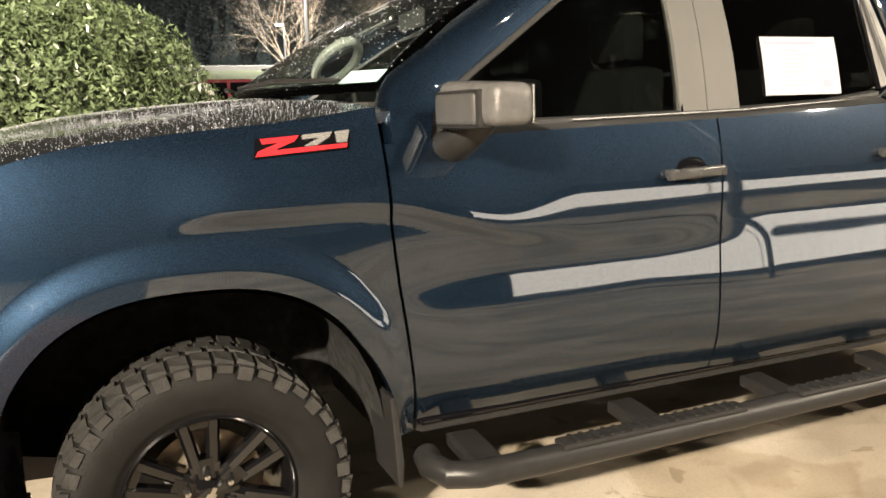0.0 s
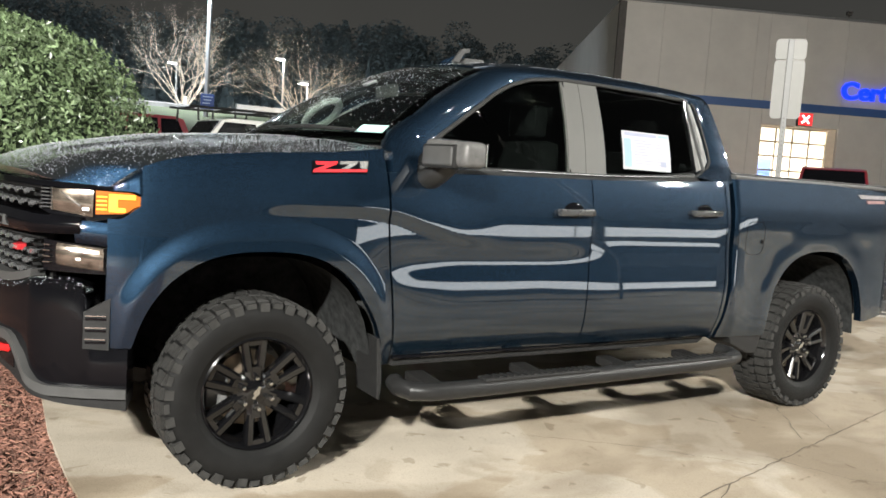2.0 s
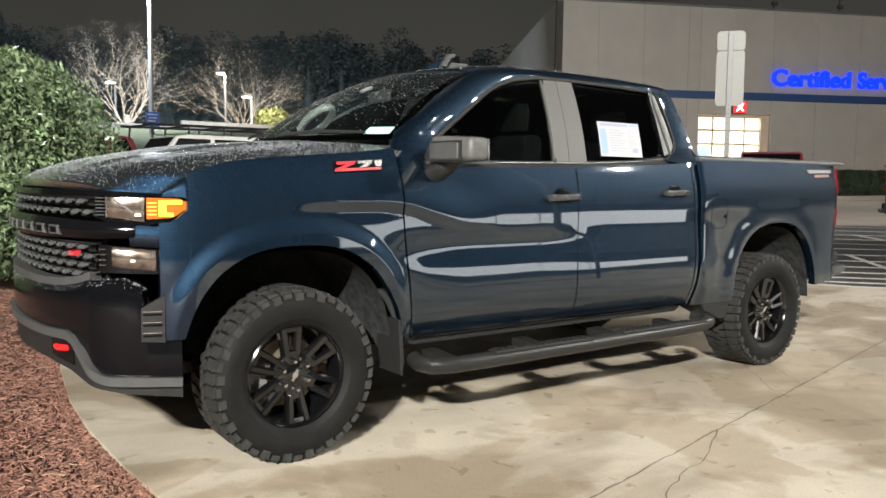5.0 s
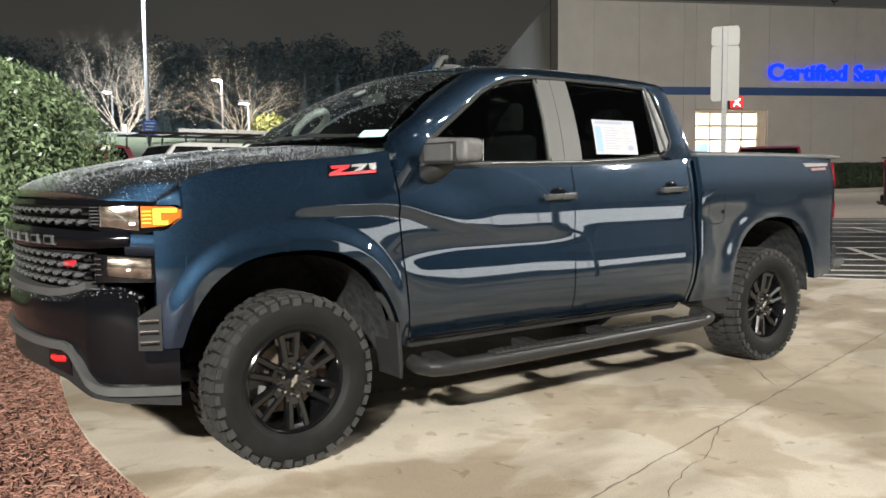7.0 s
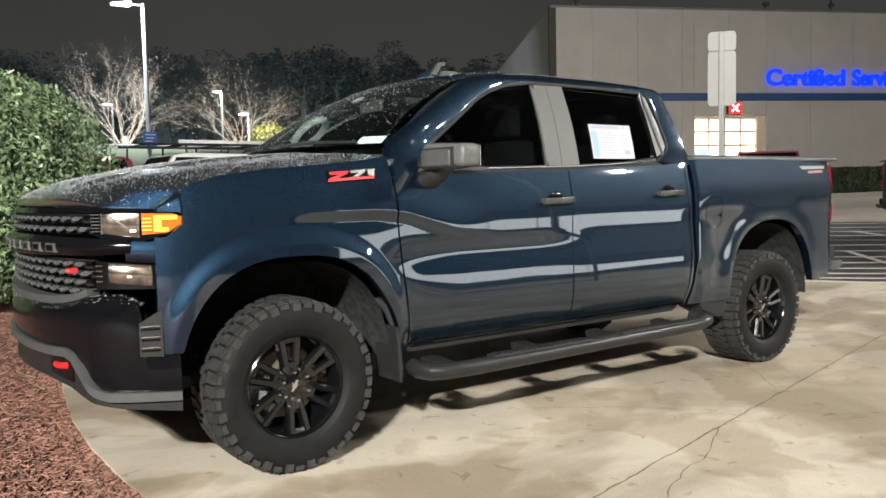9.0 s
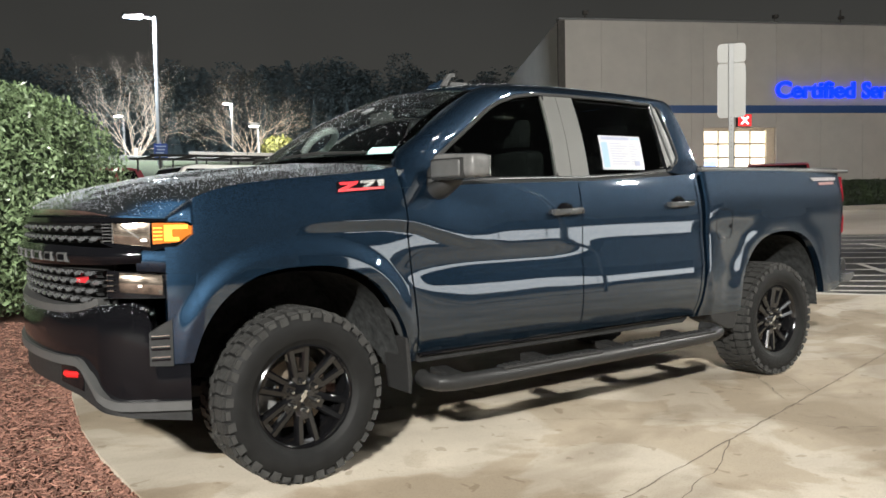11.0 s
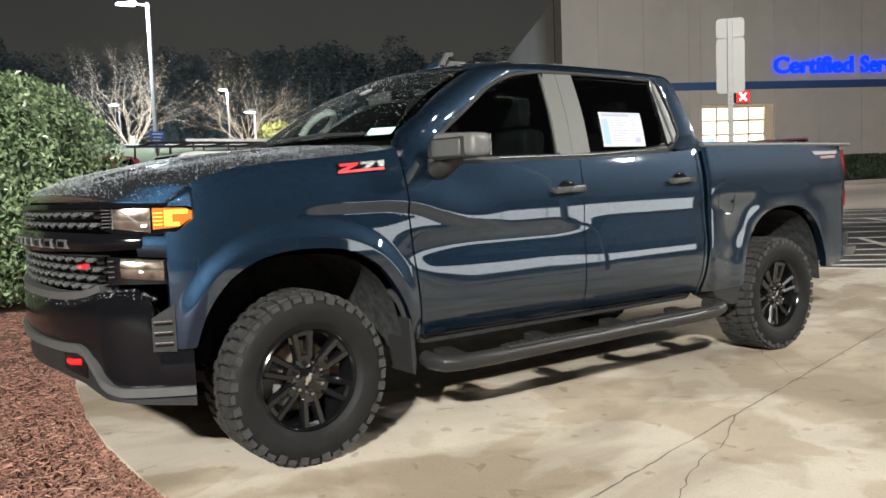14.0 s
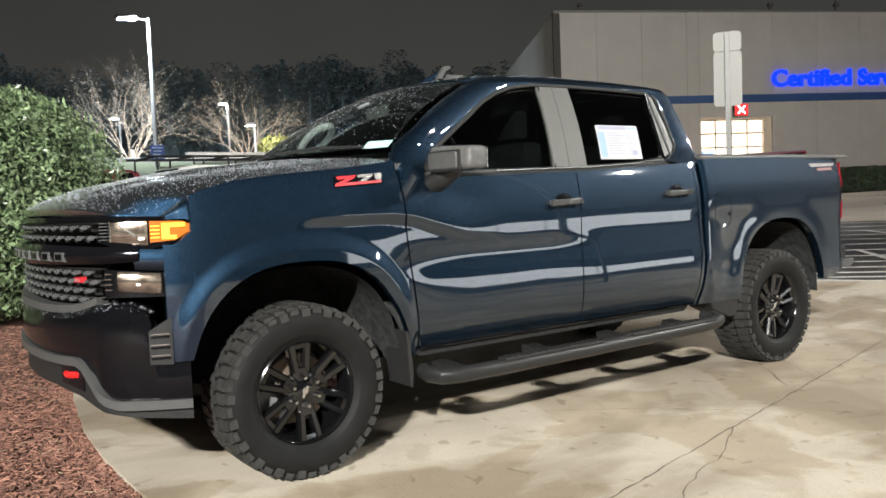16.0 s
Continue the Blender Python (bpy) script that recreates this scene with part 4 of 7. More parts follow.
PLAN = [(-0.70, 0.073), (-0.62, 0.0325), (-0.55, 0.0065), (-0.45, -0.0135), (-0.3, -0.028), (0.0, -0.040), (0.5, -0.044), (2.0, -0.046), (3.5, -0.046), (4.3, -0.036), (4.55, -0.015), (4.68, 0.035), (4.76, 0.12)]
FENDER_PROFILE = [(0.48, 0.004), (0.60, 0.020), (0.75, 0.034), (0.85, 0.041), (0.95, 0.043), (1.05, 0.040), (1.15, 0.034), (1.22, 0.026), (1.28, 0.015), (1.36, -0.006), (1.43, -0.040), (1.50, -0.085)]
BED_PROFILE = [(0.48, 0.004), (0.56, 0.022), (0.62, 0.024), (0.75, 0.019), (0.90, 0.0155), (1.05, 0.0185), (1.18, 0.0265), (1.24, 0.0255), (1.30, 0.020), (1.34, 0.0125), (1.44, -0.008), (1.50, -0.021), (1.54, -0.035)]
ARCHES = [(-0.012, 0.43, 0.525, 0.590), (3.762, 0.43, 0.525, 0.615)]


def arch_d(x, z, k):
    cx, cz, a, b = ARCHES[k]
    return (abs((x - cx) / a) ** 2.5 + abs(max(0, z - cz) / b) ** 2.5) ** 0.4


def arch_z(x, k, grow=0.0):
    cx, cz, a, b = ARCHES[k]
    a, b = a + grow, b + grow
    u = 1 - abs((x - cx) / a) ** 2.5
    return cz + b * u ** 0.4 if u > 0 else None


def step01(a, b, x):
    t = max(0.0, min(1.0, (x - a) / (b - a)))
    return t * t * (3 - 2 * t)


def tilt_profile(pts, z_at=1.40, o_at=-0.016):
    """Bulge of a door skin, summed up from how far it leans back (degrees) at each height."""
    zs = [0.44 + 0.002 * i for i in range(561)]
    o, acc = [], 0.0
    for z in zs:
        acc -= 0.002 * math.tan(radians(smooth_pts(pts, z)))
        o.append(acc)
    base = o_at - o[int(round((z_at - 0.44) / 0.002))]

    def f(z):
        k = max(0.0, min(559.99, (z - 0.44) / 0.002))
        i = int(k)
        return base + o[i] + (o[i + 1] - o[i]) * (k - i)
    return f


SILL_TILT = [(0.48, -23), (0.55, -22), (0.60, -20), (0.635, -13), (0.66, -7)]
door_front = tilt_profile(SILL_TILT + [(0.70, -4), (0.80, -0.5), (0.85, 2), (0.89, 5.5), (0.925, 6), (0.955, 2), (0.99, -2.5), (1.06, -1.5), (1.10, 1.5), (1.16, 3), (1.20, 4.5), (1.24, 7), (1.30, 11), (1.40, 17), (1.50, 19)])
door_mid = tilt_profile(SILL_TILT + [(0.715, -2), (0.75, 1.5), (0.785, 3), (0.83, 4), (0.86, 5), (0.89, 6.8), (0.93, 7.5), (0.96, 6), (0.985, 2), (1.01, -3), (1.035, -3.5), (1.06, -1), (1.085, 1.3), (1.12, 2.4), (1.165, 3.8), (1.20, 5.5), (1.24, 9), (1.30, 12), (1.40, 17), (1.50, 19)])
door_rear = tilt_profile(SILL_TILT + [(0.715, -2), (0.745, 1.5), (0.785, 3), (0.83, 4.5), (0.86, 6.3), (0.93, 8), (0.99, 8), (1.05, 6.5), (1.08, 3), (1.10, 1.8), (1.14, 2.6), (1.18, 4.5), (1.24, 8), (1.30, 11), (1.40, 16), (1.50, 19)])


CREASE = [(-0.15, 1.190), (0.1, 1.205), (0.4, 1.205), (0.56, 1.190), (0.75, 1.135), (0.95, 1.085), (1.25, 1.07)]


def side_y(x, z):
    wf = 1 - step01(0.35, 0.72, x)
    wb = step01(2.7, 3.1, x)
    wd, wr = step01(0.42, 0.98, x), step01(1.45, 2.0, x)
    o = (door_rear(z) * wr + door_mid(z) * (wd - wr) + door_front(z) * (1 - wd)) * (1 - wf) * (1 - wb) + smooth_pts(FENDER_PROFILE, z) * wf + smooth_pts(BED_PROFILE, z) * wb
    for k in (0, 1):
        d = (arch_d(x, z, k) - 1) * 0.56
        if d < 0.2 and k:
            o += 0.010 * (1 - step01(0.02, 0.17, d))
        elif d < 0.2:
            o += 0.020 * (1 - step01(0.045, 0.125, d))
    # crease that trails off the front flare into the door
    zc = smooth_pts(CREASE, x)
    if -0.15 < x < 1.25 and z > zc - 0.06:
        o += 0.017 * step01(-0.12, 0.16, x) * (1 - step01(0.75, 1.2, x)) * step01(zc - 0.045, zc + 0.018, z) * (1 - step01(zc + 0.03, zc + 0.22, z))
    return smooth_pts(PLAN, x) - o


def skin(fn, nu, nv, thick=0.03, inward=(0, 1, 0)):
    """A sheet of (nu+1) x (nv+1) points of fn(u, v), with its rim turned inwards."""
    vs, fs = [], []
    for i in range(nu + 1):
        for j in range(nv + 1):
            vs.append(Vector(fn(i / nu, j / nv)))

    def id_(i, j):
        return i * (nv + 1) + j
    for i in range(nu):
        for j in range(nv):
            fs.append((id_(i, j), id_(i + 1, j), id_(i + 1, j + 1), id_(i, j + 1)))
    rim = [id_(i, 0) for i in range(nu)] + [id_(nu, j) for j in range(nv)] + [id_(i, nv) for i in range(nu, 0, -1)] + [id_(0, j) for j in range(nv, 0, -1)]
    c = sum(vs, Vector()) / len(vs)
    base = len(vs)
    for r in rim:
        p = vs[r]
        vs.append(p + Vector(inward) * thick + (c - p).normalized() * 0.003)
    n = len(rim)
    for k in range(n):
        fs.append((rim[(k + 1) % n], rim[k], base + k, base + (k + 1) % n))
    return vs, fs


@functools.lru_cache(maxsize=None)
def side_normal(x, z):
    e = 0.004
    return Vector(((side_y(x + e, z) - side_y(x - e, z)) / (2 * e), -1, (side_y(x, z + e) - side_y(x, z - e)) / (2 * e))).normalized()


def true_normals(ob, count, flip):
    """Shade the first faces of a body panel by the true slope of the body side."""
    me = ob.data
    ln = [(0.0, 0.0, 0.0)] * len(me.loops)
    for p in me.polygons[:count]:
        for li in p.loop_indices:
            co = me.vertices[me.loops[li].vertex_index].co
            n = side_normal(round(co.x, 4), round(co.z, 4))
            ln[li] = (n.x, -n.y if flip else n.y, n.z)
    me.normals_split_custom_set(ln)


def both_sides(name, vs, fs, material, parent, label="", smooth=True, panel=0):
    """The near part and its mirror image on the far side."""
    obs = []
    for flip in (False, True):
        v2 = [(v[0], 2 * YC - v[1], v[2]) if flip else tuple(v) for v in vs]
        f2 = [tuple(reversed(f)) for f in fs] if flip else fs
        ob = raw(name, v2, f2, material, parent, label)
        me = ob.data
        if smooth:
            for p in me.polygons:
                p.use_smooth = True
            me.set_sharp_from_angle(angle=radians(38))
        if panel:
            true_normals(ob, panel, flip)
        obs.append(ob)
    return obs


def bm_both(name, bm, material, parent, label="", smooth=False):
    bm.verts.ensure_lookup_table()
    bm.verts.index_update()
    vs = [v.co.copy() for v in bm.verts]
    fs = [tuple(v.index for v in f.verts) for f in bm.faces]
    bm.free()
    return both_sides(name, vs, fs, material, parent, label, smooth)


HOOD_SEAM = [(-0.60, 1.262), (-0.56, 1.292), (-0.48, 1.345), (-0.30, 1.395), (-0.03, 1.425), (0.26, 1.447), (0.58, 1.486)]
BELT = [(0.55, 1.372), (1.0, 1.390), (1.9, 1.408), (2.45, 1.432), (2.86, 1.452)]


def seam_a(z):
    return 0.605 - 0.06 * step01(0.5, 1.25, z)


def build_truck(paint, label, flake_drops=True):
    pk = thing("pickup_truck", label, "pickup truck")
    # front fenders
    def fender_low(x):
        a = arch_z(x, 0)
        if a is None or a < (0.635 if x < 0 else 0.50):
            return 0.635 if x < 0 else 0.50
        return a

    def fender_top(x):
        if x < -0.495:
            return 1.130 + 0.052 * step01(-0.58, -0.495, x)
        return smooth_pts(HOOD_SEAM, x) - 0.004
    xs = sorted(set([round(-0.615 + 0.01 * i, 4) for i in range(13)] + [round(-0.494 + 0.0144 * i, 4) for i in range(73)] + [-0.537, -0.533, -0.53, -0.525, -0.515, 0.50, 0.507, 0.511, 0.515]))

    def fend(u, v):
        k = u * (len(xs) - 1)
        x = xs[int(round(k))]
        z = fender_low(x) + (fender_top(x) - fender_low(x)) * v
        x2 = x if x < 0.43 else 0.43 + (x - 0.43) * (seam_a(z) - 0.006 - 0.43) / (xs[-1] - 0.43)
        return (x2, side_y(x2, z), z)
    both_sides("front_fender", *skin(fend, len(xs) - 1, 84, 0.04), paint, pk, panel=(len(xs) - 1) * 84)

    # doors
    def door(x0, x1):
        def f(u, v):
            z = 0.540 + 0.0 * u + (1.372 - 0.540) * v
            a, b = x0(z), x1(z)
            x = a + (b - a) * u
            z = 0.540 + (lerp_pts(BELT, x) - 0.540) * v
            return (x, side_y(x, z), z)
        return f

    def seam_b(z):
        return 1.712 + 0.042 * step01(0.5, 1.4, z)

    def seam_c(z):
        return 2.735 + 0.065 * step01(0.5, 0.9, z)
    fd = both_sides("front_door", *skin(door(lambda z: seam_a(z) + 0.004, lambda z: seam_b(z) - 0.004), 100, 96), paint, pk, panel=100 * 96)
    rd = both_sides("rear_door", *skin(door(lambda z: seam_b(z) + 0.004, lambda z: seam_c(z) - 0.004), 84, 96), paint, pk, panel=84 * 96)

    def corner(u, v):
        z = 0.52 + 0.93 * v
        a, b = seam_c(z) + 0.004, 2.852 - 0.07 * (1 - step01(0.5, 0.85, z))
        x = a + (b - a) * u
        return (x, side_y(x, z) + 0.02 * u ** 4, z)
    both_sides("cab_corner", *skin(corner, 8, 40, 0.08), paint, pk)

    # bed sides
    def bed_low(x):
        a = arch_z(x, 1)
        base = 0.515 if x < 3.7 else 0.56 + 0.05 * step01(4.3, 4.75, x)
        return base if a is None or a < base else a
    bxs = sorted(set([round(2.888 + 0.02 * i, 4) for i in range(93)] + [3.232, 3.236, 3.24, 3.25, 4.277, 4.283, 4.288] + [4.735, 4.75]))

    def bed(u, v):
        x = bxs[int(round(u * (len(bxs) - 1)))]
        zt = 1.470 + 0.02 * (x - 2.888) / 1.8
        z = bed_low(x) + (zt - bed_low(x)) * v
        if x < 3.0:
            x = x - 0.075 * (1 - step01(0.5, 0.85, z)) * (1 - step01(2.888, 3.0, x))
        return (x, side_y(x, z) + (0.014 * (1 - step01(2.888, 2.91, x))), z)
    both_sides("bed_side", *skin(bed, len(bxs) - 1, 60, 0.05), paint, pk)
    # cap along the top of the bed, and the tonneau cover
    bm_both("bed_rail_cap", boxed(2.89, 4.70, -0.028, 0.09, 1.468, 1.493, bev=0.01), GREY_TRIM, pk)
    part("bed_cover", boxed(2.90, 4.70, 0.06, 2 * YC - 0.06, 1.478, 1.508, bev=0.012), BLACK_TRIM, pk, "low black tonneau cover")
    part("bed_front", boxed(2.92, 2.97, 0.02, 2 * YC - 0.02, 0.62, 1.46), paint, pk)
    part("tailgate", boxed(4.70, 4.77, 0.10, 2 * YC - 0.10, 0.80, 1.49, bev=0.02), paint, pk)
    # inner black shells behind the gaps and in the wheel wells
    part("chassis", boxed(-0.55, 4.60, 0.66, 2 * YC - 0.66, 0.42, 0.62), BLACK_TRIM, pk)
    part("inner_shell", boxed(0.62, 2.80, 0.05, 2 * YC - 0.05, 0.52, 1.36), CABIN, pk)
    part("bed_shell", boxed(4.30, 4.68, 0.09, 2 * YC - 0.09, 0.58, 1.40), CABIN, pk)
    for cx in (0, 1):
        c, cz, a, b = ARCHES[cx]
        prof = [(c + (a + 0.02) * math.copysign(abs(math.cos(t)) ** 0.8, math.cos(t)), cz - 0.06 + (b + 0.03) * abs(math.sin(t)) ** 0.8) for t in [math.pi * k / 20 for k in range(21)]]
        vs, fs = [], []
        for x, z in prof:
            z = max(z, 0.46)
            vs += [(x, 0.0, z), (x, 0.62, z)]
        vs += [(c, 0.62, 0.46)]
        for k in range(20):
            fs.append((2 * k, 2 * k + 1, 2 * k + 3, 2 * k + 2))
            fs.append((2 * k + 1, len(vs) - 1, 2 * k + 3))
        both_sides("wheel_arch_liner", vs, fs, LINER, pk)
    # rocker and its gloss strip
    bm_both("rocker_panel", prism([(0.60, 0.535), (2.76, 0.535), (2.74, 0.505), (2.70, 0.482), (0.64, 0.482), (0.60, 0.50)], -0.02, 0.10, bev=0.008), BLACK_TRIM, pk)
    bm_both("rocker_moulding", tubed([(0.62, -0.038, 0.528), (1.5, -0.040, 0.528), (2.73, -0.040, 0.530)], 0.010, 8), BLACK_GLOSS, pk, smooth=True)
    # mud flaps
    bm_both("mud_flap", prism([(0.518, 0.63), (0.538, 0.63), (0.556, 0.42), (0.548, 0.345), (0.534, 0.35), (0.526, 0.50)], -0.080, 0.14, bev=0.006), BLACK_TRIM, pk)
    bm_both("rear_mud_guard", prism([(2.93, 0.535), (3.25, 0.60), (3.235, 0.50), (3.20, 0.40), (3.13, 0.40), (2.96, 0.47)], -0.055, 0.14, bev=0.008), BLACK_TRIM, pk)

    # ---- greenhouse ----
    def g(z):
        return 0.020 + 0.42 * max(-0.05, z - 1.40) + 0.9 * max(0, z - 1.945) - 0.02 * math.sin(math.pi * max(0, min(1, (z - 1.40) / 0.55)))

    def resample(loop, n):
        pts = [Vector((p[0], p[1])) for p in loop]
        seg = [(b - a).length for a, b in zip(pts, pts[1:])]
        tot, out = sum(seg), []
        for k in range(n + 1):
            s = tot * k / n
            i = 0
            while i < len(seg) - 1 and s > seg[i]:
                s -= seg[i]
                i += 1
            out.append(pts[i].lerp(pts[i + 1], min(1, s / seg[i])))
        return out
    # frame of the side windows, in four runs: front pillar, roof rail, rear pillar, belt
    inner = [[(0.690, 1.374), (0.712, 1.450), (0.760, 1.492), (0.945, 1.615), (1.248, 1.812), (1.360, 1.865), (1.488, 1.905), (1.675, 1.932)],
             [(1.675, 1.932), (1.96, 1.936), (2.40, 1.930), (2.66, 1.920), (2.718, 1.908)],
             [(2.718, 1.908), (2.737, 1.88), (2.752, 1.62), (2.752, 1.565), (2.73, 1.53), (2.668, 1.492), (2.60, 1.462)]]
    outer = [[(0.556, 1.374), (0.566, 1.480), (0.607, 1.557), (0.832, 1.715), (1.067, 1.858), (1.19, 1.925), (1.33, 1.968), (1.50, 1.990), (1.675, 1.998)],
             [(1.675, 1.998), (1.985, 2.004), (2.40, 2.000), (2.70, 1.985), (2.86, 1.968)],
             [(2.86, 1.968), (2.90, 1.92), (2.925, 1.72), (2.948, 1.55), (2.952, 1.50), (2.93, 1.45), (2.86, 1.425)]]
    names = ["front_pillar", "roof_rail", "rear_pillar"]
    for nm, a, b in zip(names, inner, outer):
        pa, pb = resample(a, 40), resample(b, 40)

        def f(u, v, pa=pa, pb=pb):
            p = pa[int(round(u * 40))].lerp(pb[int(round(u * 40))], v)
            bulge = 0.016 * math.sin(math.pi * v)
            k = step01(1.41, 1.56, p.y)
            yy = g(p.y) * k + min(g(p.y), side_y(min(p.x, 2.84), min(p.y, 1.48)) - 0.0005) * (1 - k)
            return (p.x, yy - bulge * k + 0.03 * (v > 0.99), p.y)
        vs, fs = skin(f, 40, 8, 0.05)
        both_sides(nm, vs, fs, paint, pk)
    # satin trim round the side windows
    full = inner[0] + inner[1][1:] + inner[2][1:]
    rim = resample(full, 90)
    bm = tubed([(p.x, g(p.y) - 0.005, p.y) for p in rim if p.x < 2.70 and p.y > 1.5 or p.x < 1.5], 0.011, 8)
    bm_both("window_surround", bm, SATIN, pk, smooth=True)
    tail = resample(inner[2], 40)
    bm = tubed([(p.x, g(p.y) - 0.008, p.y) for p in tail] + [(2.35, g(1.452) - 0.016, 1.452), (1.9, g(1.43) - 0.016, 1.432), (1.2, g(1.42) - 0.016, 1.420)], 0.006, 8)
    bm_both("bright_surround", bm, BRIGHT_TRIM, pk, "satin bright line round the rear window", smooth=True)
    low = [(0.700, 1.412), (1.2, 1.418), (1.9, 1.430), (2.35, 1.450), (2.60, 1.476)]
    bm = bmesh.new()
    for k in range(24):
        x0, x1 = 0.70 + 1.90 * k / 24, 0.70 + 1.90 * (k + 1) / 24
        q = []
        for x in (x0, x1):
            zt = lerp_pts(low, x)
            zb = lerp_pts(BELT, x)
            q.append([bm.verts.new((x, side_y(x, zb) + 0.004, zb)), bm.verts.new((x, g(zt) - 0.012, (zt + zb) / 2 + 0.006)), bm.verts.new((x, g(zt) - 0.010, zt + 0.006)), bm.verts.new((x, g(zt) + 0.02, zt + 0.012))])
        for j in range(3):
            bm.faces.new((q[0][j], q[1][j], q[1][j + 1], q[0][j + 1]))
    bmesh.ops.remove_doubles(bm, verts=bm.verts, dist=1e-4)
    bm_both("belt_moulding", bm, SATIN, pk, "satin grey belt moulding", smooth=True)
    # front triangle and side panes
    def pane(name, loop, material, lab="", off=0.012, th=0.006):
        bm = bmesh.new()
        a = [bm.verts.new((x, g(z) + off, z)) for x, z in loop]
        bm.faces.new(a)
        bmesh.ops.triangulate(bm, faces=bm.faces)
        bmesh.ops.subdivide_edges(bm, edges=bm.edges, cuts=3, use_grid_fill=True)
        for v in bm.verts:
            v.co.y = g(v.co.z) + off
        r = bmesh.ops.extrude_face_region(bm, geom=list(bm.faces))
        bmesh.ops.translate(bm, vec=(0, th, 0), verts=[e for e in r["geom"] if isinstance(e, bmesh.types.BMVert)])
        bmesh.ops.recalc_face_normals(bm, faces=bm.faces)
        obs = bm_both(name, bm, material, pk, lab)
        for o in obs:
            o.visible_shadow = False
        return obs
    pane("front_side_window", [(0.70, 1.425), (1.652, 1.435), (1.716, 1.925), (1.488, 1.90), (1.248, 1.81), (0.945, 1.61), (0.72, 1.46)], GLASS_TINT, "dark tinted side glass")
    pane("rear_side_window", [(1.90, 1.444), (2.30, 1.455), (2.615, 1.50), (2.665, 1.92), (1.955, 1.932)], GLASS_DARK, "black privacy glass")
    def film(name, loop, material, off=-0.004):
        bm = bmesh.new()
        a = [bm.verts.new((x, g(z) + off, z)) for x, z in loop]
        b = [bm.verts.new((x, g(z) + 0.03, z)) for x, z in loop]
        n = len(a)
        for i in range(n // 2 - 1):
            bm.faces.new((a[i], a[i + 1], a[n - 2 - i], a[n - 1 - i]))
        for i in range(n):
            bm.faces.new((a[(i + 1) % n], a[i], b[i], b[(i + 1) % n]))
        bmesh.ops.recalc_face_normals(bm, faces=bm.faces)
        bm_both(name, bm, material, pk, "pale satin pillar trim", smooth=True)

    def strip(b0, b1, t0, t1, n=8, zb=1.430, zt=1.926):
        left = [(b0 + (t0 - b0) * k / n, zb + (zt - zb) * k / n) for k in range(n + 1)]
        right = [(b1 + (t1 - b1) * k / n, zb + (zt - zb) * k / n) for k in range(n, -1, -1)]
        return left + right
    film("centre_pillar_trim", strip(1.644, 1.757, 1.710, 1.823), PILLAR)
    film("centre_pillar_trim", strip(1.763, 1.904, 1.829, 1.960), PILLAR)
    film("rear_pillar_trim", [(2.626, 1.495), (2.70, 1.52), (2.735, 1.56), (2.728, 1.70), (2.712, 1.895), (2.668, 1.915)], REAR_TRIM, -0.002)
    bm_both("glass_runner", tubed([(1.652, g(1.43) + 0.002, 1.43), (1.718, g(1.92) + 0.002, 1.92)], 0.009, 6), BLACK_GLOSS, pk)
    bm_both("glass_runner", tubed([(2.618, g(1.49) + 0.002, 1.49), (2.664, g(1.915) + 0.002, 1.915)], 0.010, 6), BLACK_GLOSS, pk)
    bm_both("mirror_sail", prism([(0.705, 1.425), (0.86, 1.432), (0.845, 1.545), (0.80, 1.52), (0.72, 1.462)], 0.028, 0.05), BLACK_TRIM, pk)

    # windscreen, roof, rear glass
    def ws_line(v, y):
        d = (y - YC) / 0.88
        bot = Vector((0.27 + 0.33 * abs(d) ** 2.2, y, 1.518 + 0.010 * abs(d)))
        top = Vector((1.13 + 0.06 * abs(d) ** 2, YC + (y - YC) * 0.83, 1.975 - 0.047 * abs(d) ** 2.2))
        p = bot.lerp(top, v)
        b = math.sin(math.pi * v) * 0.035
        return p + Vector((-0.45 * b, 0, 0.9 * b))

    def ws(u, v):
        return ws_line(v, YC - 0.88 + 1.76 * u)
    vs = [Vector(ws(i / 30, j / 16)) + Vector((0.4, 0, -0.9)) * off for off in (0.0, 0.005) for i in range(31) for j in range(17)]
    fs, low = [], 31 * 17
    for i in range(30):
        for j in range(16):
            q = (i * 17 + j, (i + 1) * 17 + j, (i + 1) * 17 + j + 1, i * 17 + j + 1)
            fs += [q, tuple(low + k for k in reversed(q))]
    edge = [i * 17 for i in range(30)] + [30 * 17 + j for j in range(16)] + [i * 17 + 16 for i in range(30, 0, -1)] + list(range(16, 0, -1))
    fs += [(edge[(k + 1) % len(edge)], edge[k], low + edge[k], low + edge[(k + 1) % len(edge)]) for k in range(len(edge))]
    ob = raw("windscreen", vs, fs, GLASS_WS, pk, "sloped windscreen dotted with raindrops", smooth=True)
    bm = bmesh.new()
    bm.from_mesh(ob.data)
    bmesh.ops.recalc_face_normals(bm, faces=bm.faces)
    bm.to_mesh(ob.data)
    bm.free()
    ob.visible_shadow = False

    def roof(u, v):
        x0 = 1.13 + 0.06 * abs((v - 0.5) * 2) ** 2
        x = x0 + (2.872 - x0) * u
        y = YC + (v - 0.5) * 2 * 0.655
        d = abs(v - 0.5) * 2
        zr = lerp_pts([(1.12, 1.935), (1.33, 1.975), (1.6, 1.998), (2.0, 2.004), (2.4, 2.0), (2.7, 1.985), (2.86, 1.965)], x)
        return (x, y, zr + 0.034 * (1 - d ** 2.4) + 0.004 - 0.02 * max(0, d - 0.9) * 10 * 0.5)
    vs, fs = skin(roof, 40, 30, 0.03, (0, 0, -1))
    rf = raw("roof", vs, fs, paint, pk, smooth=True)
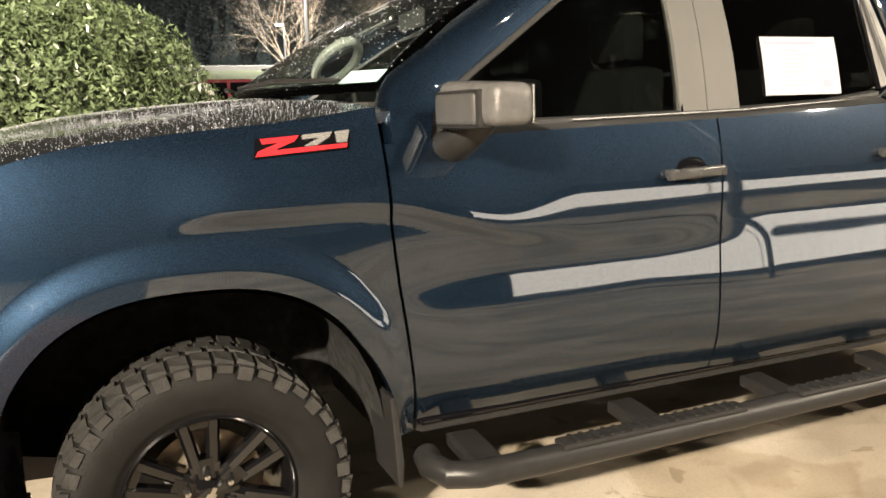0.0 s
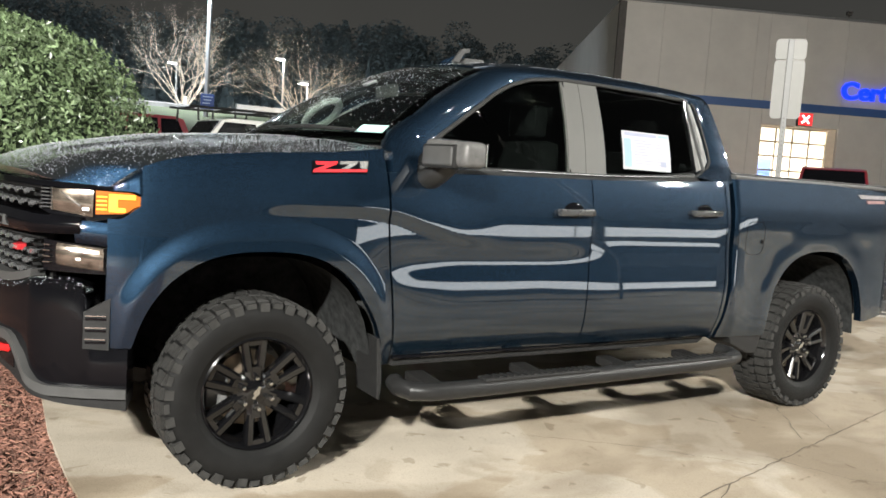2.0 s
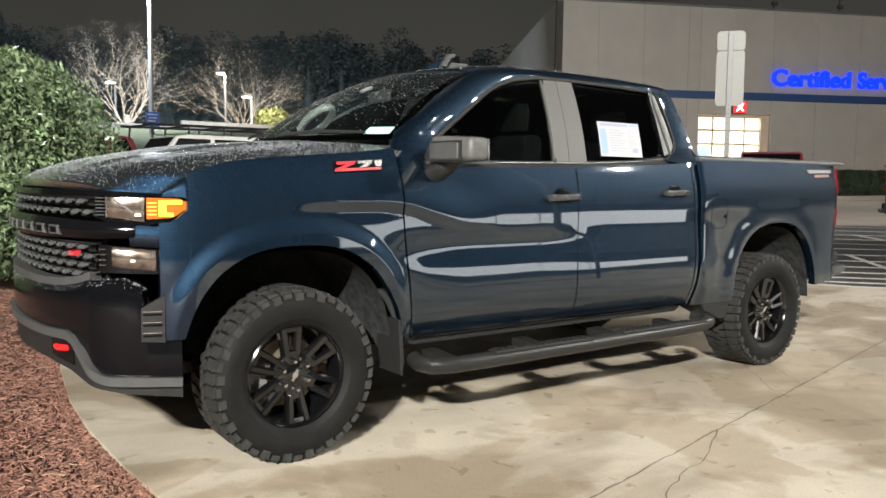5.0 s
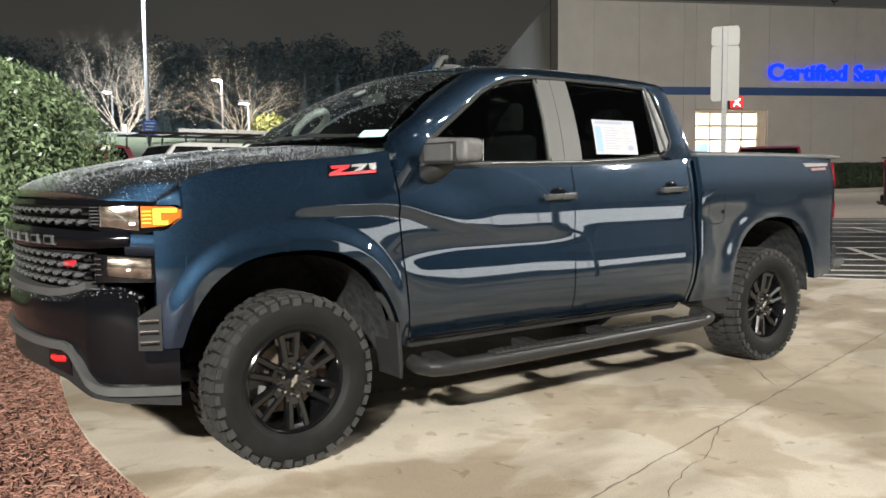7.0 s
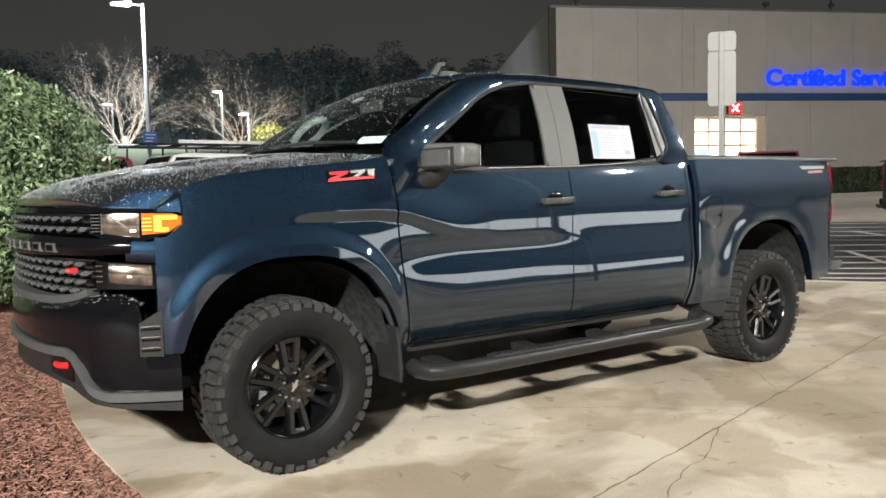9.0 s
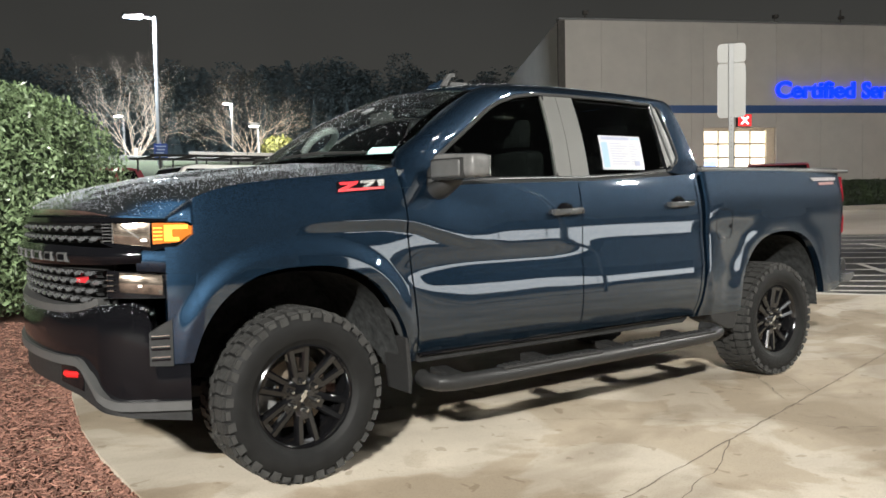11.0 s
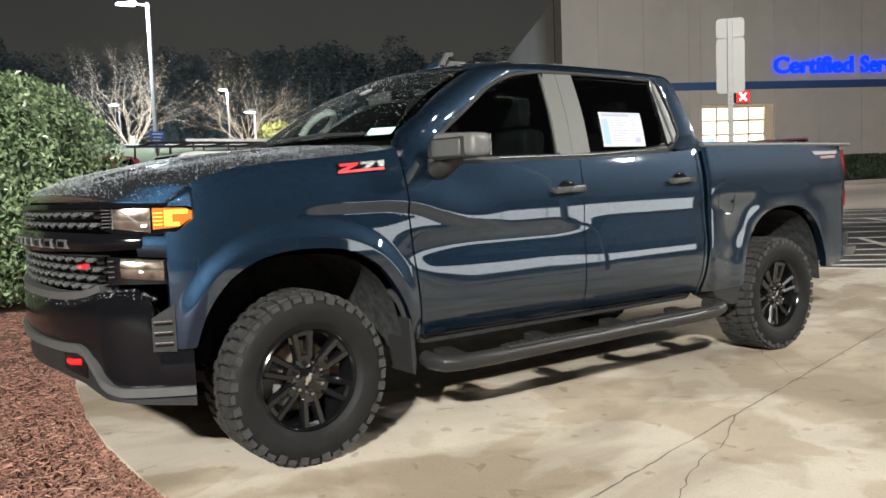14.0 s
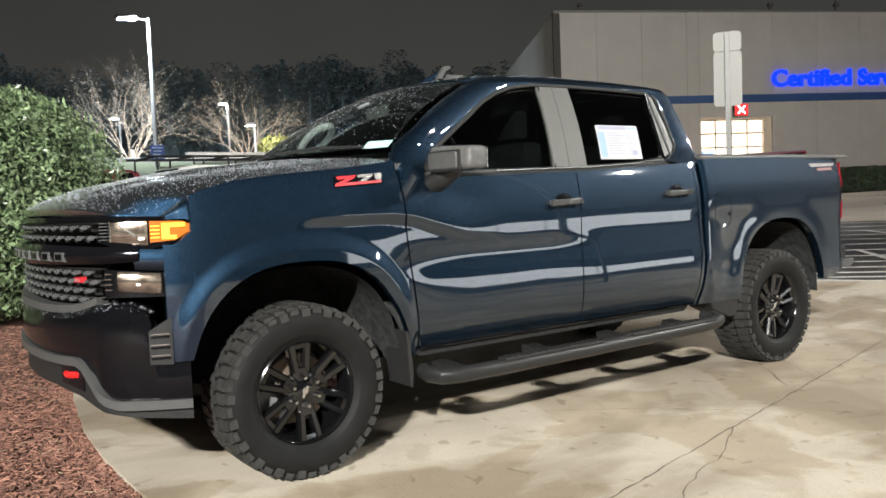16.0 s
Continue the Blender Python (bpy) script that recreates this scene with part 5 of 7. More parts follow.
    rf.data.set_sharp_from_angle(angle=radians(40))
    # third brake light fairing and shark-fin aerial
    part("roof_aerial", prism([(1.36, 2.028), (1.40, 2.060), (1.50, 2.105), (1.535, 2.10), (1.545, 2.028)], YC - 0.016, YC + 0.016, bev=0.008), paint, pk, "shark-fin roof aerial")
    part("roof_blade", prism([(1.245, 2.0), (1.300, 2.078), (1.352, 2.084), (1.346, 2.060), (1.316, 2.052), (1.285, 2.0)], 0.605, 0.632, bev=0.004), GREY_TRIM, pk, "tilted grey aerial blade")
    part("roof_blade_foot", prism([(1.29, 2.0), (1.34, 2.036), (1.47, 2.040), (1.49, 2.0)], 0.640, 0.715, bev=0.010), GREY_TRIM, pk)
    # back of the cab
    part("cab_back", prism([(2.80, 1.40), (2.905, 1.40), (2.905, 1.55), (2.885, 1.80), (2.84, 1.955), (2.80, 1.955)], 0.34, 2 * YC - 0.34), GLASS_DARK, pk)
    return pk, g, ws_line, roof


pickup, G_SIDE, WS_LINE, ROOF = build_truck(PAINT, "dark blue crew-cab pickup truck wet with raindrops")


WEDGE = mat("wet_grey_grille", (0.085, 0.086, 0.088), 0.20, var=0.25, scale=60, spec=0.7)


# ---- hood ----
def xf(y):
    d = abs(y - YC)
    if d < 0.8:
        return -0.97 + 0.13 * (d / 0.8) ** 2.2
    return -0.84 + 0.34 * min(1.0, (d - 0.8) / 0.185) ** 1.8


SIDE_V = [(0, 0), (0.034, 0.134), (0.10, 0.37), (0.25, 0.594), (0.48, 0.728), (0.73, 0.826), (1, 1)]
MID_V = [(0, 0), (0.05, 0.16), (0.14, 0.33), (0.32, 0.545), (0.56, 0.80), (0.92, 0.977), (1, 1)]


def hood_point(v, w):
    """v: 0 at the nose to 1 at the windscreen; w: -1 to 1 across."""
    d = abs(w)
    half = 0.925 + 0.055 * v * (1 - 0.3 * v)
    y = YC + w * half
    x0 = xf(YC + w * 0.945) + 0.012
    x1 = 0.27 + 0.33 * d ** 2.2 - 0.015
    zf = 1.300 - 0.036 * d ** 3
    zr = 1.515 - 0.030 * d ** 4
    wgt = step01(0.35, 1.0, d)
    h = smooth_pts(MID_V, v) * (1 - wgt) + smooth_pts(SIDE_V, v) * wgt
    z = zf + (zr - zf) * h
    ridge = 0.014 * (step01(0.58, 0.48, d) if d > 0.48 else 1.0) * step01(0.0, 0.25, v) * (1 - 0.6 * v)
    z += ridge * (1 if d <= 0.58 else 0)
    z -= 0.02 * max(0.0, (d - 0.74) / 0.26) ** 2
    return Vector((x0 + (x1 - x0) * v, y, z))


def hood_fn(u, v):
    return hood_point(u ** 1.3, v * 2 - 1)


def add_hood(pk, paint):
    vs, fs = skin(hood_fn, 48, 60, 0.03, (0.2, 0, -1))
    fs = [tuple(reversed(f)) for f in fs]
    ob = raw("hood", vs, fs, PAINT_WET_SHEEN if paint is PAINT else paint, pk, smooth=True)
    ob.data.set_sharp_from_angle(angle=radians(40))
    part("engine_bay", boxed(-0.70, 0.60, 0.64, 2 * YC - 0.64, 0.62, 1.22), LINER, pk)
    # cowl and wipers
    part("cowl_panel", prism([(0.22, 0.30), (0.55, 0.10), (0.72, 0.10), (0.72, 2 * YC - 0.10), (0.55, 2 * YC - 0.10), (0.22, 2 * YC - 0.30)], 1.44, 1.492, axis="z"), BLACK_TRIM, pk)
    for y0, y1 in ((0.22, 0.80), (0.95, 1.55)):
        part("wiper", tubed([WS_LINE(0.03, y0) + Vector((-0.02, 0, 0.02)), WS_LINE(0.05, (y0 + y1) / 2) + Vector((-0.02, 0, 0.022)), WS_LINE(0.04, y1) + Vector((-0.02, 0, 0.02))], [0.006, 0.010, 0.006], 6), BLACK_TRIM, pk)


# ---- the nose: bands that follow its plan ----
NOSE = []
for i in range(241):
    d = 0.985 * i / 240
    NOSE.append(Vector((xf(YC - d), YC - d)))
for i in range(1, 20):
    xx = -0.50 + 0.005 * i
    NOSE.append(Vector((xx, smooth_pts(PLAN, xx) - 0.007)))
NOSE_S = [0.0]
for a, b in zip(NOSE, NOSE[1:]):
    NOSE_S.append(NOSE_S[-1] + (b - a).length)


def nose_s(x=None, y=None):
    """Arc length from the middle to the place with this x (or this y)."""
    for i, p in enumerate(NOSE):
        if (x is not None and p.x >= x) or (y is not None and p.y <= y):
            return NOSE_S[i]
    return NOSE_S[-1]


def nose_at(s, off=0.0):
    flip = s < 0
    s = abs(s)
    i = 0
    while i < len(NOSE) - 2 and NOSE_S[i + 1] < s:
        i += 1
    a, b = NOSE[max(0, i - 2)], NOSE[min(len(NOSE) - 1, i + 3)]
    t = (s - NOSE_S[i]) / max(1e-6, NOSE_S[i + 1] - NOSE_S[i])
    p = NOSE[i].lerp(NOSE[i + 1], t)
    d = (b - a).normalized()
    n = Vector((d.y, -d.x))
    p = p + n * off
    return Vector((p.x, 2 * YC - p.y)) if flip else p


def nose_band(s0, s1, zb, zt, off, depth, n=24, crown=0.0, nz=4, lean=0.0):
    """A bent slab between two arc lengths; zb, zt: numbers or functions of 0..1; crown: how far its middle stands out."""
    fb = zb if callable(zb) else (lambda t: zb)
    ft = zt if callable(zt) else (lambda t: zt)
    bm = bmesh.new()
    rows = []
    for i in range(n + 1):
        t = i / n
        s = s0 + (s1 - s0) * t
        col = []
        for j in range(nz + 1):
            v = j / nz
            z = fb(t) + (ft(t) - fb(t)) * v
            c = crown * (1 - (2 * v - 1) ** 2) - (lean(t, v, z) if callable(lean) else lean * v * v)
            p = nose_at(s, off + c)
            col.append(bm.verts.new((p.x, p.y, z)))
        q = nose_at(s, off - depth)
        col.append(bm.verts.new((q.x, q.y, ft(t))))
        col.append(bm.verts.new((q.x, q.y, fb(t))))
        rows.append(col)
    m = nz + 3
    for a, b in zip(rows, rows[1:]):
        for j in range(m):
            bm.faces.new((a[j], a[(j + 1) % m], b[(j + 1) % m], b[j]))
    bm.faces.new(rows[0])
    bm.faces.new(rows[-1][::-1])
    bmesh.ops.recalc_face_normals(bm, faces=bm.faces)
    return bm


def nose_block(bm, s, z, w, h, off, depth, skew=0.0):
    """One small raised block on the nose."""
    c = []
    for o, k in ((off, 0.8), (off - depth, 1.0)):
        for ds, dz in ((-w / 2, -h / 2), (w / 2, -h / 2), (w / 2, h / 2), (-w / 2, h / 2)):
            p = nose_at(s + ds * k + skew * dz, o)
            c.append(bm.verts.new((p.x, p.y, z + dz * k)))
    for f in ((0, 1, 2, 3), (7, 6, 5, 4), (0, 4, 5, 1), (1, 5, 6, 2), (2, 6, 7, 3), (3, 7, 4, 0)):
        bm.faces.new([c[k] for k in f])


def add_front(pk, paint):
    sA, sB = nose_s(x=-0.835), nose_s(x=-0.49)
    sAm = nose_s(x=-0.657)
    s_lo, s_hi = nose_s(x=-0.785), nose_s(x=-0.622)
    part("grille_backing", nose_band(-sA - 0.02, sA + 0.02, 0.87, 1.25, -0.055, 0.02, 48), BLACK_TRIM, pk)
    part("nose_lip", nose_band(-sB + 0.03, sB - 0.03, lambda t: 1.238, lambda t: 1.262 - 0.02 * abs(2 * t - 1) ** 6, 0.004, 0.05, 60), BLACK_GLOSS, pk, "gloss black strip under the hood", smooth=True)
    part("centre_bar", nose_band(-nose_s(x=-0.70), nose_s(x=-0.70), lambda t: 1.045 + 0.02 * abs(2 * t - 1), lambda t: 1.142 - 0.015 * abs(2 * t - 1) ** 3, 0.022, 0.07, 60, crown=0.018), BLACK_GLOSS, pk, "gloss black bar across the grille", smooth=True)
    # plain relief bars across the middle bar
    wid = 0.098
    for k in range(9):
        bm = bmesh.new()
        nose_block(bm, (k - 4) * 0.145, 1.090, wid, 0.046, 0.046, 0.02)
        part("relief_block", bm, GREY_TRIM, pk)
        bm = bmesh.new()
        nose_block(bm, (k - 4) * 0.145, 1.090, wid * 0.72, 0.030, 0.0475, 0.01)
        part("relief_inset", bm, BLACK_GLOSS, pk)
    # mesh of the two grilles: staggered wedges between black lozenge openings
    for rows, edge in (([1.217, 1.172], sA), ([1.024, 0.986, 0.948, 0.910], sA)):
        wedges, ribs = bmesh.new(), bmesh.new()
        mesh = part("grille", nose_band(-edge, edge, rows[0] + 0.012, rows[0] + 0.018, -0.006, 0.03, 40, nz=1), BLACK_TRIM, pk, "black grille with rows of grey wedges")
        for r, z in enumerate(rows):
            for k in range(-14, 15):
                s = (k + 0.5 * (r % 2)) * 0.094
                if abs(s) > edge - 0.03:
                    continue
                one = bmesh.new() if paint is PAINT else wedges
                # a lozenge whose lower lip stands proud
                c = []
                for o, kx in ((0.012, 1.0), (-0.030, 1.25)):
                    for ds, dz in ((-0.034, -0.003), (-0.018, -0.011), (0.018, -0.011), (0.034, -0.003), (0.020, 0.007), (-0.020, 0.007)):
                        p = nose_at(s + ds * kx, o - (0.010 if dz > 0 else 0.0))
                        c.append(one.verts.new((p.x, p.y, z + dz)))
                one.faces.new(c[:6])
                one.faces.new(c[6:][::-1])
                for a in range(6):
                    b = (a + 1) % 6
                    one.faces.new((c[b], c[a], c[6 + a], c[6 + b]))
                if paint is PAINT:
                    bmesh.ops.recalc_face_normals(one, faces=one.faces)
                    part("grille_wedge", one, WEDGE, mesh)
                for sg in (-1, 1):
                    nose_block(ribs, s + sg * 0.0405, z + 0.004, 0.016, 0.008, 0.002, 0.03, skew=sg * 1.0)
                    nose_block(ribs, s + sg * 0.030, z - 0.015, 0.012, 0.014, -0.004, 0.03, skew=sg * -1.2)
        if paint is not PAINT:
            tagged(part("grille_mesh", wedges, WEDGE, mesh), "rows of grey grille wedges", kind="stuff")
        else:
            wedges.free()
        tagged(part("grille_lattice", ribs, BLACK_TRIM, mesh), "black grille lattice", kind="stuff")
    part("lower_grille_trim", nose_band(-sA, sA, lambda t: 0.838 + 0.055 * abs(2 * t - 1) ** 5, lambda t: 0.872 + 0.05 * abs(2 * t - 1) ** 5, 0.030, 0.06, 60), GREY_TRIM, pk, "pale trim under the lower grille", smooth=True)
    bm = bmesh.new()
    nose_block(bm, nose_s(y=0.282), 0.993, 0.055, 0.026, 0.028, 0.03)
    part("nose_badge", bm, RED_BADGE, pk, "small red enamel badge")
    for ds in (-0.012, 0.008):
        bm = bmesh.new()
        nose_block(bm, nose_s(y=0.282) + ds, 0.993, 0.010, 0.012, 0.031, 0.01)
        part("badge_bar", bm, SILVER_BADGE, pk)
    for sg in (1, -1):
        # upper lamps
        lamp = part("headlight", nose_band(sg * (sA - 0.005), sg * sB, lambda t: 1.150 - 0.038 * math.sin(math.pi * min(1, t * 1.15)) + 0.055 * step01(0.80, 1.0, t), lambda t: 1.240 + 0.005 * t - 0.012 * step01(0.85, 1.0, t), -0.012, 0.05, 36, nz=6), BLACK_GLOSS, pk, "headlight with a lit amber turn signal", smooth=True)
        part("reflector_bowl", nose_band(sg * (sA + 0.052), sg * (sAm - 0.006), lambda t: 1.152 - 0.022 * t, 1.232, -0.006, 0.02, 14, crown=0.006, nz=8), REFLECTOR, lamp, "warm bright reflector", smooth=True)
        for k in range(6):
            bm = bmesh.new()
            nose_block(bm, sg * (sA + 0.026), 1.160 + 0.014 * k, 0.046, 0.005, 0.002, 0.02)
            part("lamp_rib", bm, GREY_TRIM, lamp)
        part("lamp_divider", nose_band(sg * (sA + 0.052), sg * (sA + 0.058), 1.15, 1.236, 0.002, 0.02, 3, nz=1), CHROME, lamp)
        part("lamp_fin", nose_band(sg * (sA + 0.085), sg * (sAm - 0.05), lambda t: 1.222 - 0.055 * t, lambda t: 1.228 - 0.052 * t, 0.004, 0.02, 8, nz=1), CHROME, lamp)
        bm = bmesh.new()
        nose_block(bm, sg * (sAm - 0.032), 1.160, 0.026, 0.012, 0.006, 0.02)
        part("running_light", bm, WARM_LED, lamp)
        amb = part("turn_signal", nose_band(sg * (sAm + 0.002), sg * (sB - 0.018), lambda t: 1.142 + 0.010 * t + 0.030 * step01(0.6, 1, t), lambda t: 1.232 - 0.004 * t - 0.012 * step01(0.8, 1, t), -0.006, 0.02, 20, nz=6), AMBER, lamp, "lit amber turn signal")
        part("lit_bar", nose_band(sg * (sAm + 0.050), sg * (sAm + 0.082), 1.156, 1.222, 0.000, 0.01, 8), AMBER_HOT, amb)
        part("lit_bar", nose_band(sg * (sAm + 0.050), sg * (sB - 0.034), 1.204, 1.222, 0.000, 0.01, 12), AMBER_HOT, amb)
        part("lit_bar", nose_band(sg * (sAm + 0.050), sg * (sB - 0.070), 1.154, 1.170, 0.000, 0.01, 10), AMBER_HOT, amb)
        for k in range(4):
            bm = bmesh.new()
            nose_block(bm, sg * (sAm + 0.024), 1.162 + 0.016 * k, 0.040, 0.006, 0.001, 0.01)
            part("amber_rib", bm, AMBER_HOT, amb)
        part("lamp_rim", nose_band(sg * (sB - 0.012), sg * sB, lambda t: 1.19, lambda t: 1.238, 0.002, 0.02, 4), CHROME, lamp)
        # fender's tip over the lamp, rolled over to the hood's edge
        bm = bmesh.new()
        cols = []
        for i in range(17):
            t = i / 16
            x = -0.609 + 0.112 * t
            base = nose_at(nose_s(x=x))
            edge = hood_point((x + 0.609) / 1.194, -1)
            zb, zt = 1.236 - 0.012 * step01(0.75, 1.0, t), max(1.250, edge.z + 0.004)
            col = []
            for j in range(13):
                v = j / 12
                z = zb + (zt - zb) * (1 - (1 - v) ** 1.3)
                y = base.y + (0.007 - smooth_pts(FENDER_PROFILE, z)) * t
                y += (edge.y - 0.006 - y) * v ** 5
                col.append(bm.verts.new((x, y if sg > 0 else 2 * YC - y, z)))
            cols.append(col)
        for a, b in zip(cols, cols[1:]):
            for j in range(12):
                q = (a[j], b[j], b[j + 1], a[j + 1])
                bm.faces.new(q if sg > 0 else q[::-1])
        part("fender_tip", bm, paint, pk, smooth=True)
        # body-colour cheek between the two lamps
        part("nose_cheek", nose_band(sg * nose_s(x=-0.715), sg * nose_s(x=-0.612), lambda t: 1.032 - 0.01 * t, lambda t: 1.118 - 0.006 * t, 0.012, 0.06, 14, crown=0.012, nz=8), paint, pk, smooth=True)
        # lower lamps
        low = part("lower_lamp", nose_band(sg * (sA + 0.004), sg * s_hi, lambda t: 0.918 - 0.008 * t, lambda t: 1.036 - 0.022 * t, -0.02, 0.05, 20), BLACK_GLOSS, pk, "lower lamp with warm reflector", smooth=True)
        part("reflector_bowl", nose_band(sg * s_lo, sg * (s_hi - 0.010), lambda t: 0.944 - 0.020 * t, lambda t: 1.026 - 0.016 * t, -0.012, 0.02, 14, crown=0.010, nz=8), REFLECTOR, low)
        bm = bmesh.new()
        nose_block(bm, sg * (s_lo + 0.085), 0.968, 0.018, 0.008, 0.002, 0.02)
        part("lamp_bulb", bm, WARM_LED, low)
        part("side_marker", nose_band(sg * (s_hi - 0.026), sg * (s_hi - 0.012), lambda t: 0.93, lambda t: 1.010, -0.004, 0.01, 4), AMBER, low).data.materials[0] = REFLECTOR
        for k in range(4):
            bm = bmesh.new()
            nose_block(bm, sg * (sA + 0.030), 0.950 + 0.022 * k, 0.040, 0.006, -0.006, 0.02)
            part("lamp_rib", bm, CHROME, low)
        # grey side vent with gills
        v0, v1 = nose_s(x=-0.678), nose_s(x=-0.592)
        vent = part("air_vent", nose_band(sg * v0, sg * v1, lambda t: 0.632 - 0.006 * t, lambda t: 0.772 + 0.055 * t, 0.034, 0.05, 12), BLACK_TRIM, pk, "dark gilled side vent", smooth=True)
        for k in range(3):
            part("gill", nose_band(sg * (v0 + 0.008), sg * (v1 - 0.012), 0.666 + 0.045 * k, 0.671 + 0.045 * k, 0.039, 0.01, 8, nz=1), CHROME, vent)
            part("gill_slot", nose_band(sg * (v0 + 0.008), sg * (v1 - 0.012), 0.652 + 0.045 * k, 0.661 + 0.045 * k, 0.037, 0.01, 8, nz=1), BLACK_GLOSS, vent)
        # red tow hooks in the lower bumper
        hs = nose_s(y=0.395)
        bm = bmesh.new()
        p0, p1 = nose_at(sg * (hs - 0.055), 0.022), nose_at(sg * (hs + 0.055), 0.022)
        q0, q1 = nose_at(sg * (hs - 0.055), -0.04), nose_at(sg * (hs + 0.055), -0.04)
        m0 = nose_at(sg * hs, 0.034)
        tube(bm, [(q0.x, q0.y, 0.566), (p0.x, p0.y, 0.570), (m0.x, m0.y, 0.572), (p1.x, p1.y, 0.576), (q1.x, q1.y, 0.578)], 0.015, 10)
        part("tow_hook", bm, RED_HOOK, pk, "bright red tow hook", smooth=True)
        rec = nose_band(sg * (hs - 0.10), sg * (hs + 0.11), lambda t: 0.530 - 0.02 * t, lambda t: 0.600 + 0.02 * math.sin(3.1 * t), 0.024, 0.03, 10)
        part("hook_recess", rec, BLACK_GLOSS, pk)
    # bumper: gloss black upper, plastic chin, grey band
    sb = nose_s(x=-0.535)
    VF = nose_s(x=-0.672) / sb
    part("bumper", nose_band(-sb, sb, lambda t: 0.610 - 0.165 * step01(0.62, 0.80, abs(2 * t - 1)), lambda t: 0.845 + 0.045 * step01(0.45, 0.75, abs(2 * t - 1)) - 0.045 * step01(0.80, 0.9, abs(2 * t - 1)) - 0.215 * step01(VF - 0.006, VF + 0.012, abs(2 * t - 1)), 0.022, 0.20, 160, crown=0.010, nz=8), BLACK_GLOSS, pk, "gloss black front bumper beaded with rain", smooth=True)
    kb = [(0, 0.615), (0.42, 0.618), (0.56, 0.625), (0.60, 0.610), (0.72, 0.470), (0.76, 0.452), (1.0, 0.440)]
    part("bumper_band", nose_band(-sb, sb, lambda t: lerp_pts(kb, abs(2 * t - 1)) - 0.004, lambda t: lerp_pts(kb, abs(2 * t - 1)) + 0.034, 0.046, 0.05, 120, nz=2), GREY_TRIM, pk, "mid-grey trim band on the bumper", smooth=True)
    cb = [(0, 0.500), (0.35, 0.505), (0.55, 0.485), (0.68, 0.440), (0.8, 0.412), (1.0, 0.385)]
    part("chin_valance", nose_band(-sb, sb, lambda t: lerp_pts(cb, abs(2 * t - 1)), lambda t: lerp_pts(kb, abs(2 * t - 1)) + 0.002, 0.020, 0.22, 90, nz=3), BLACK_TRIM, pk, "black plastic chin valance", smooth=True)
    part("skid_plate", prism([(-0.90, 0.50), (-0.70, 0.40), (-0.30, 0.38), (-0.30, 0.42), (-0.86, 0.56)], 0.40, 2 * YC - 0.40), GREY_TRIM, pk)


add_hood(pickup, PAINT)
add_front(pickup, PAINT)


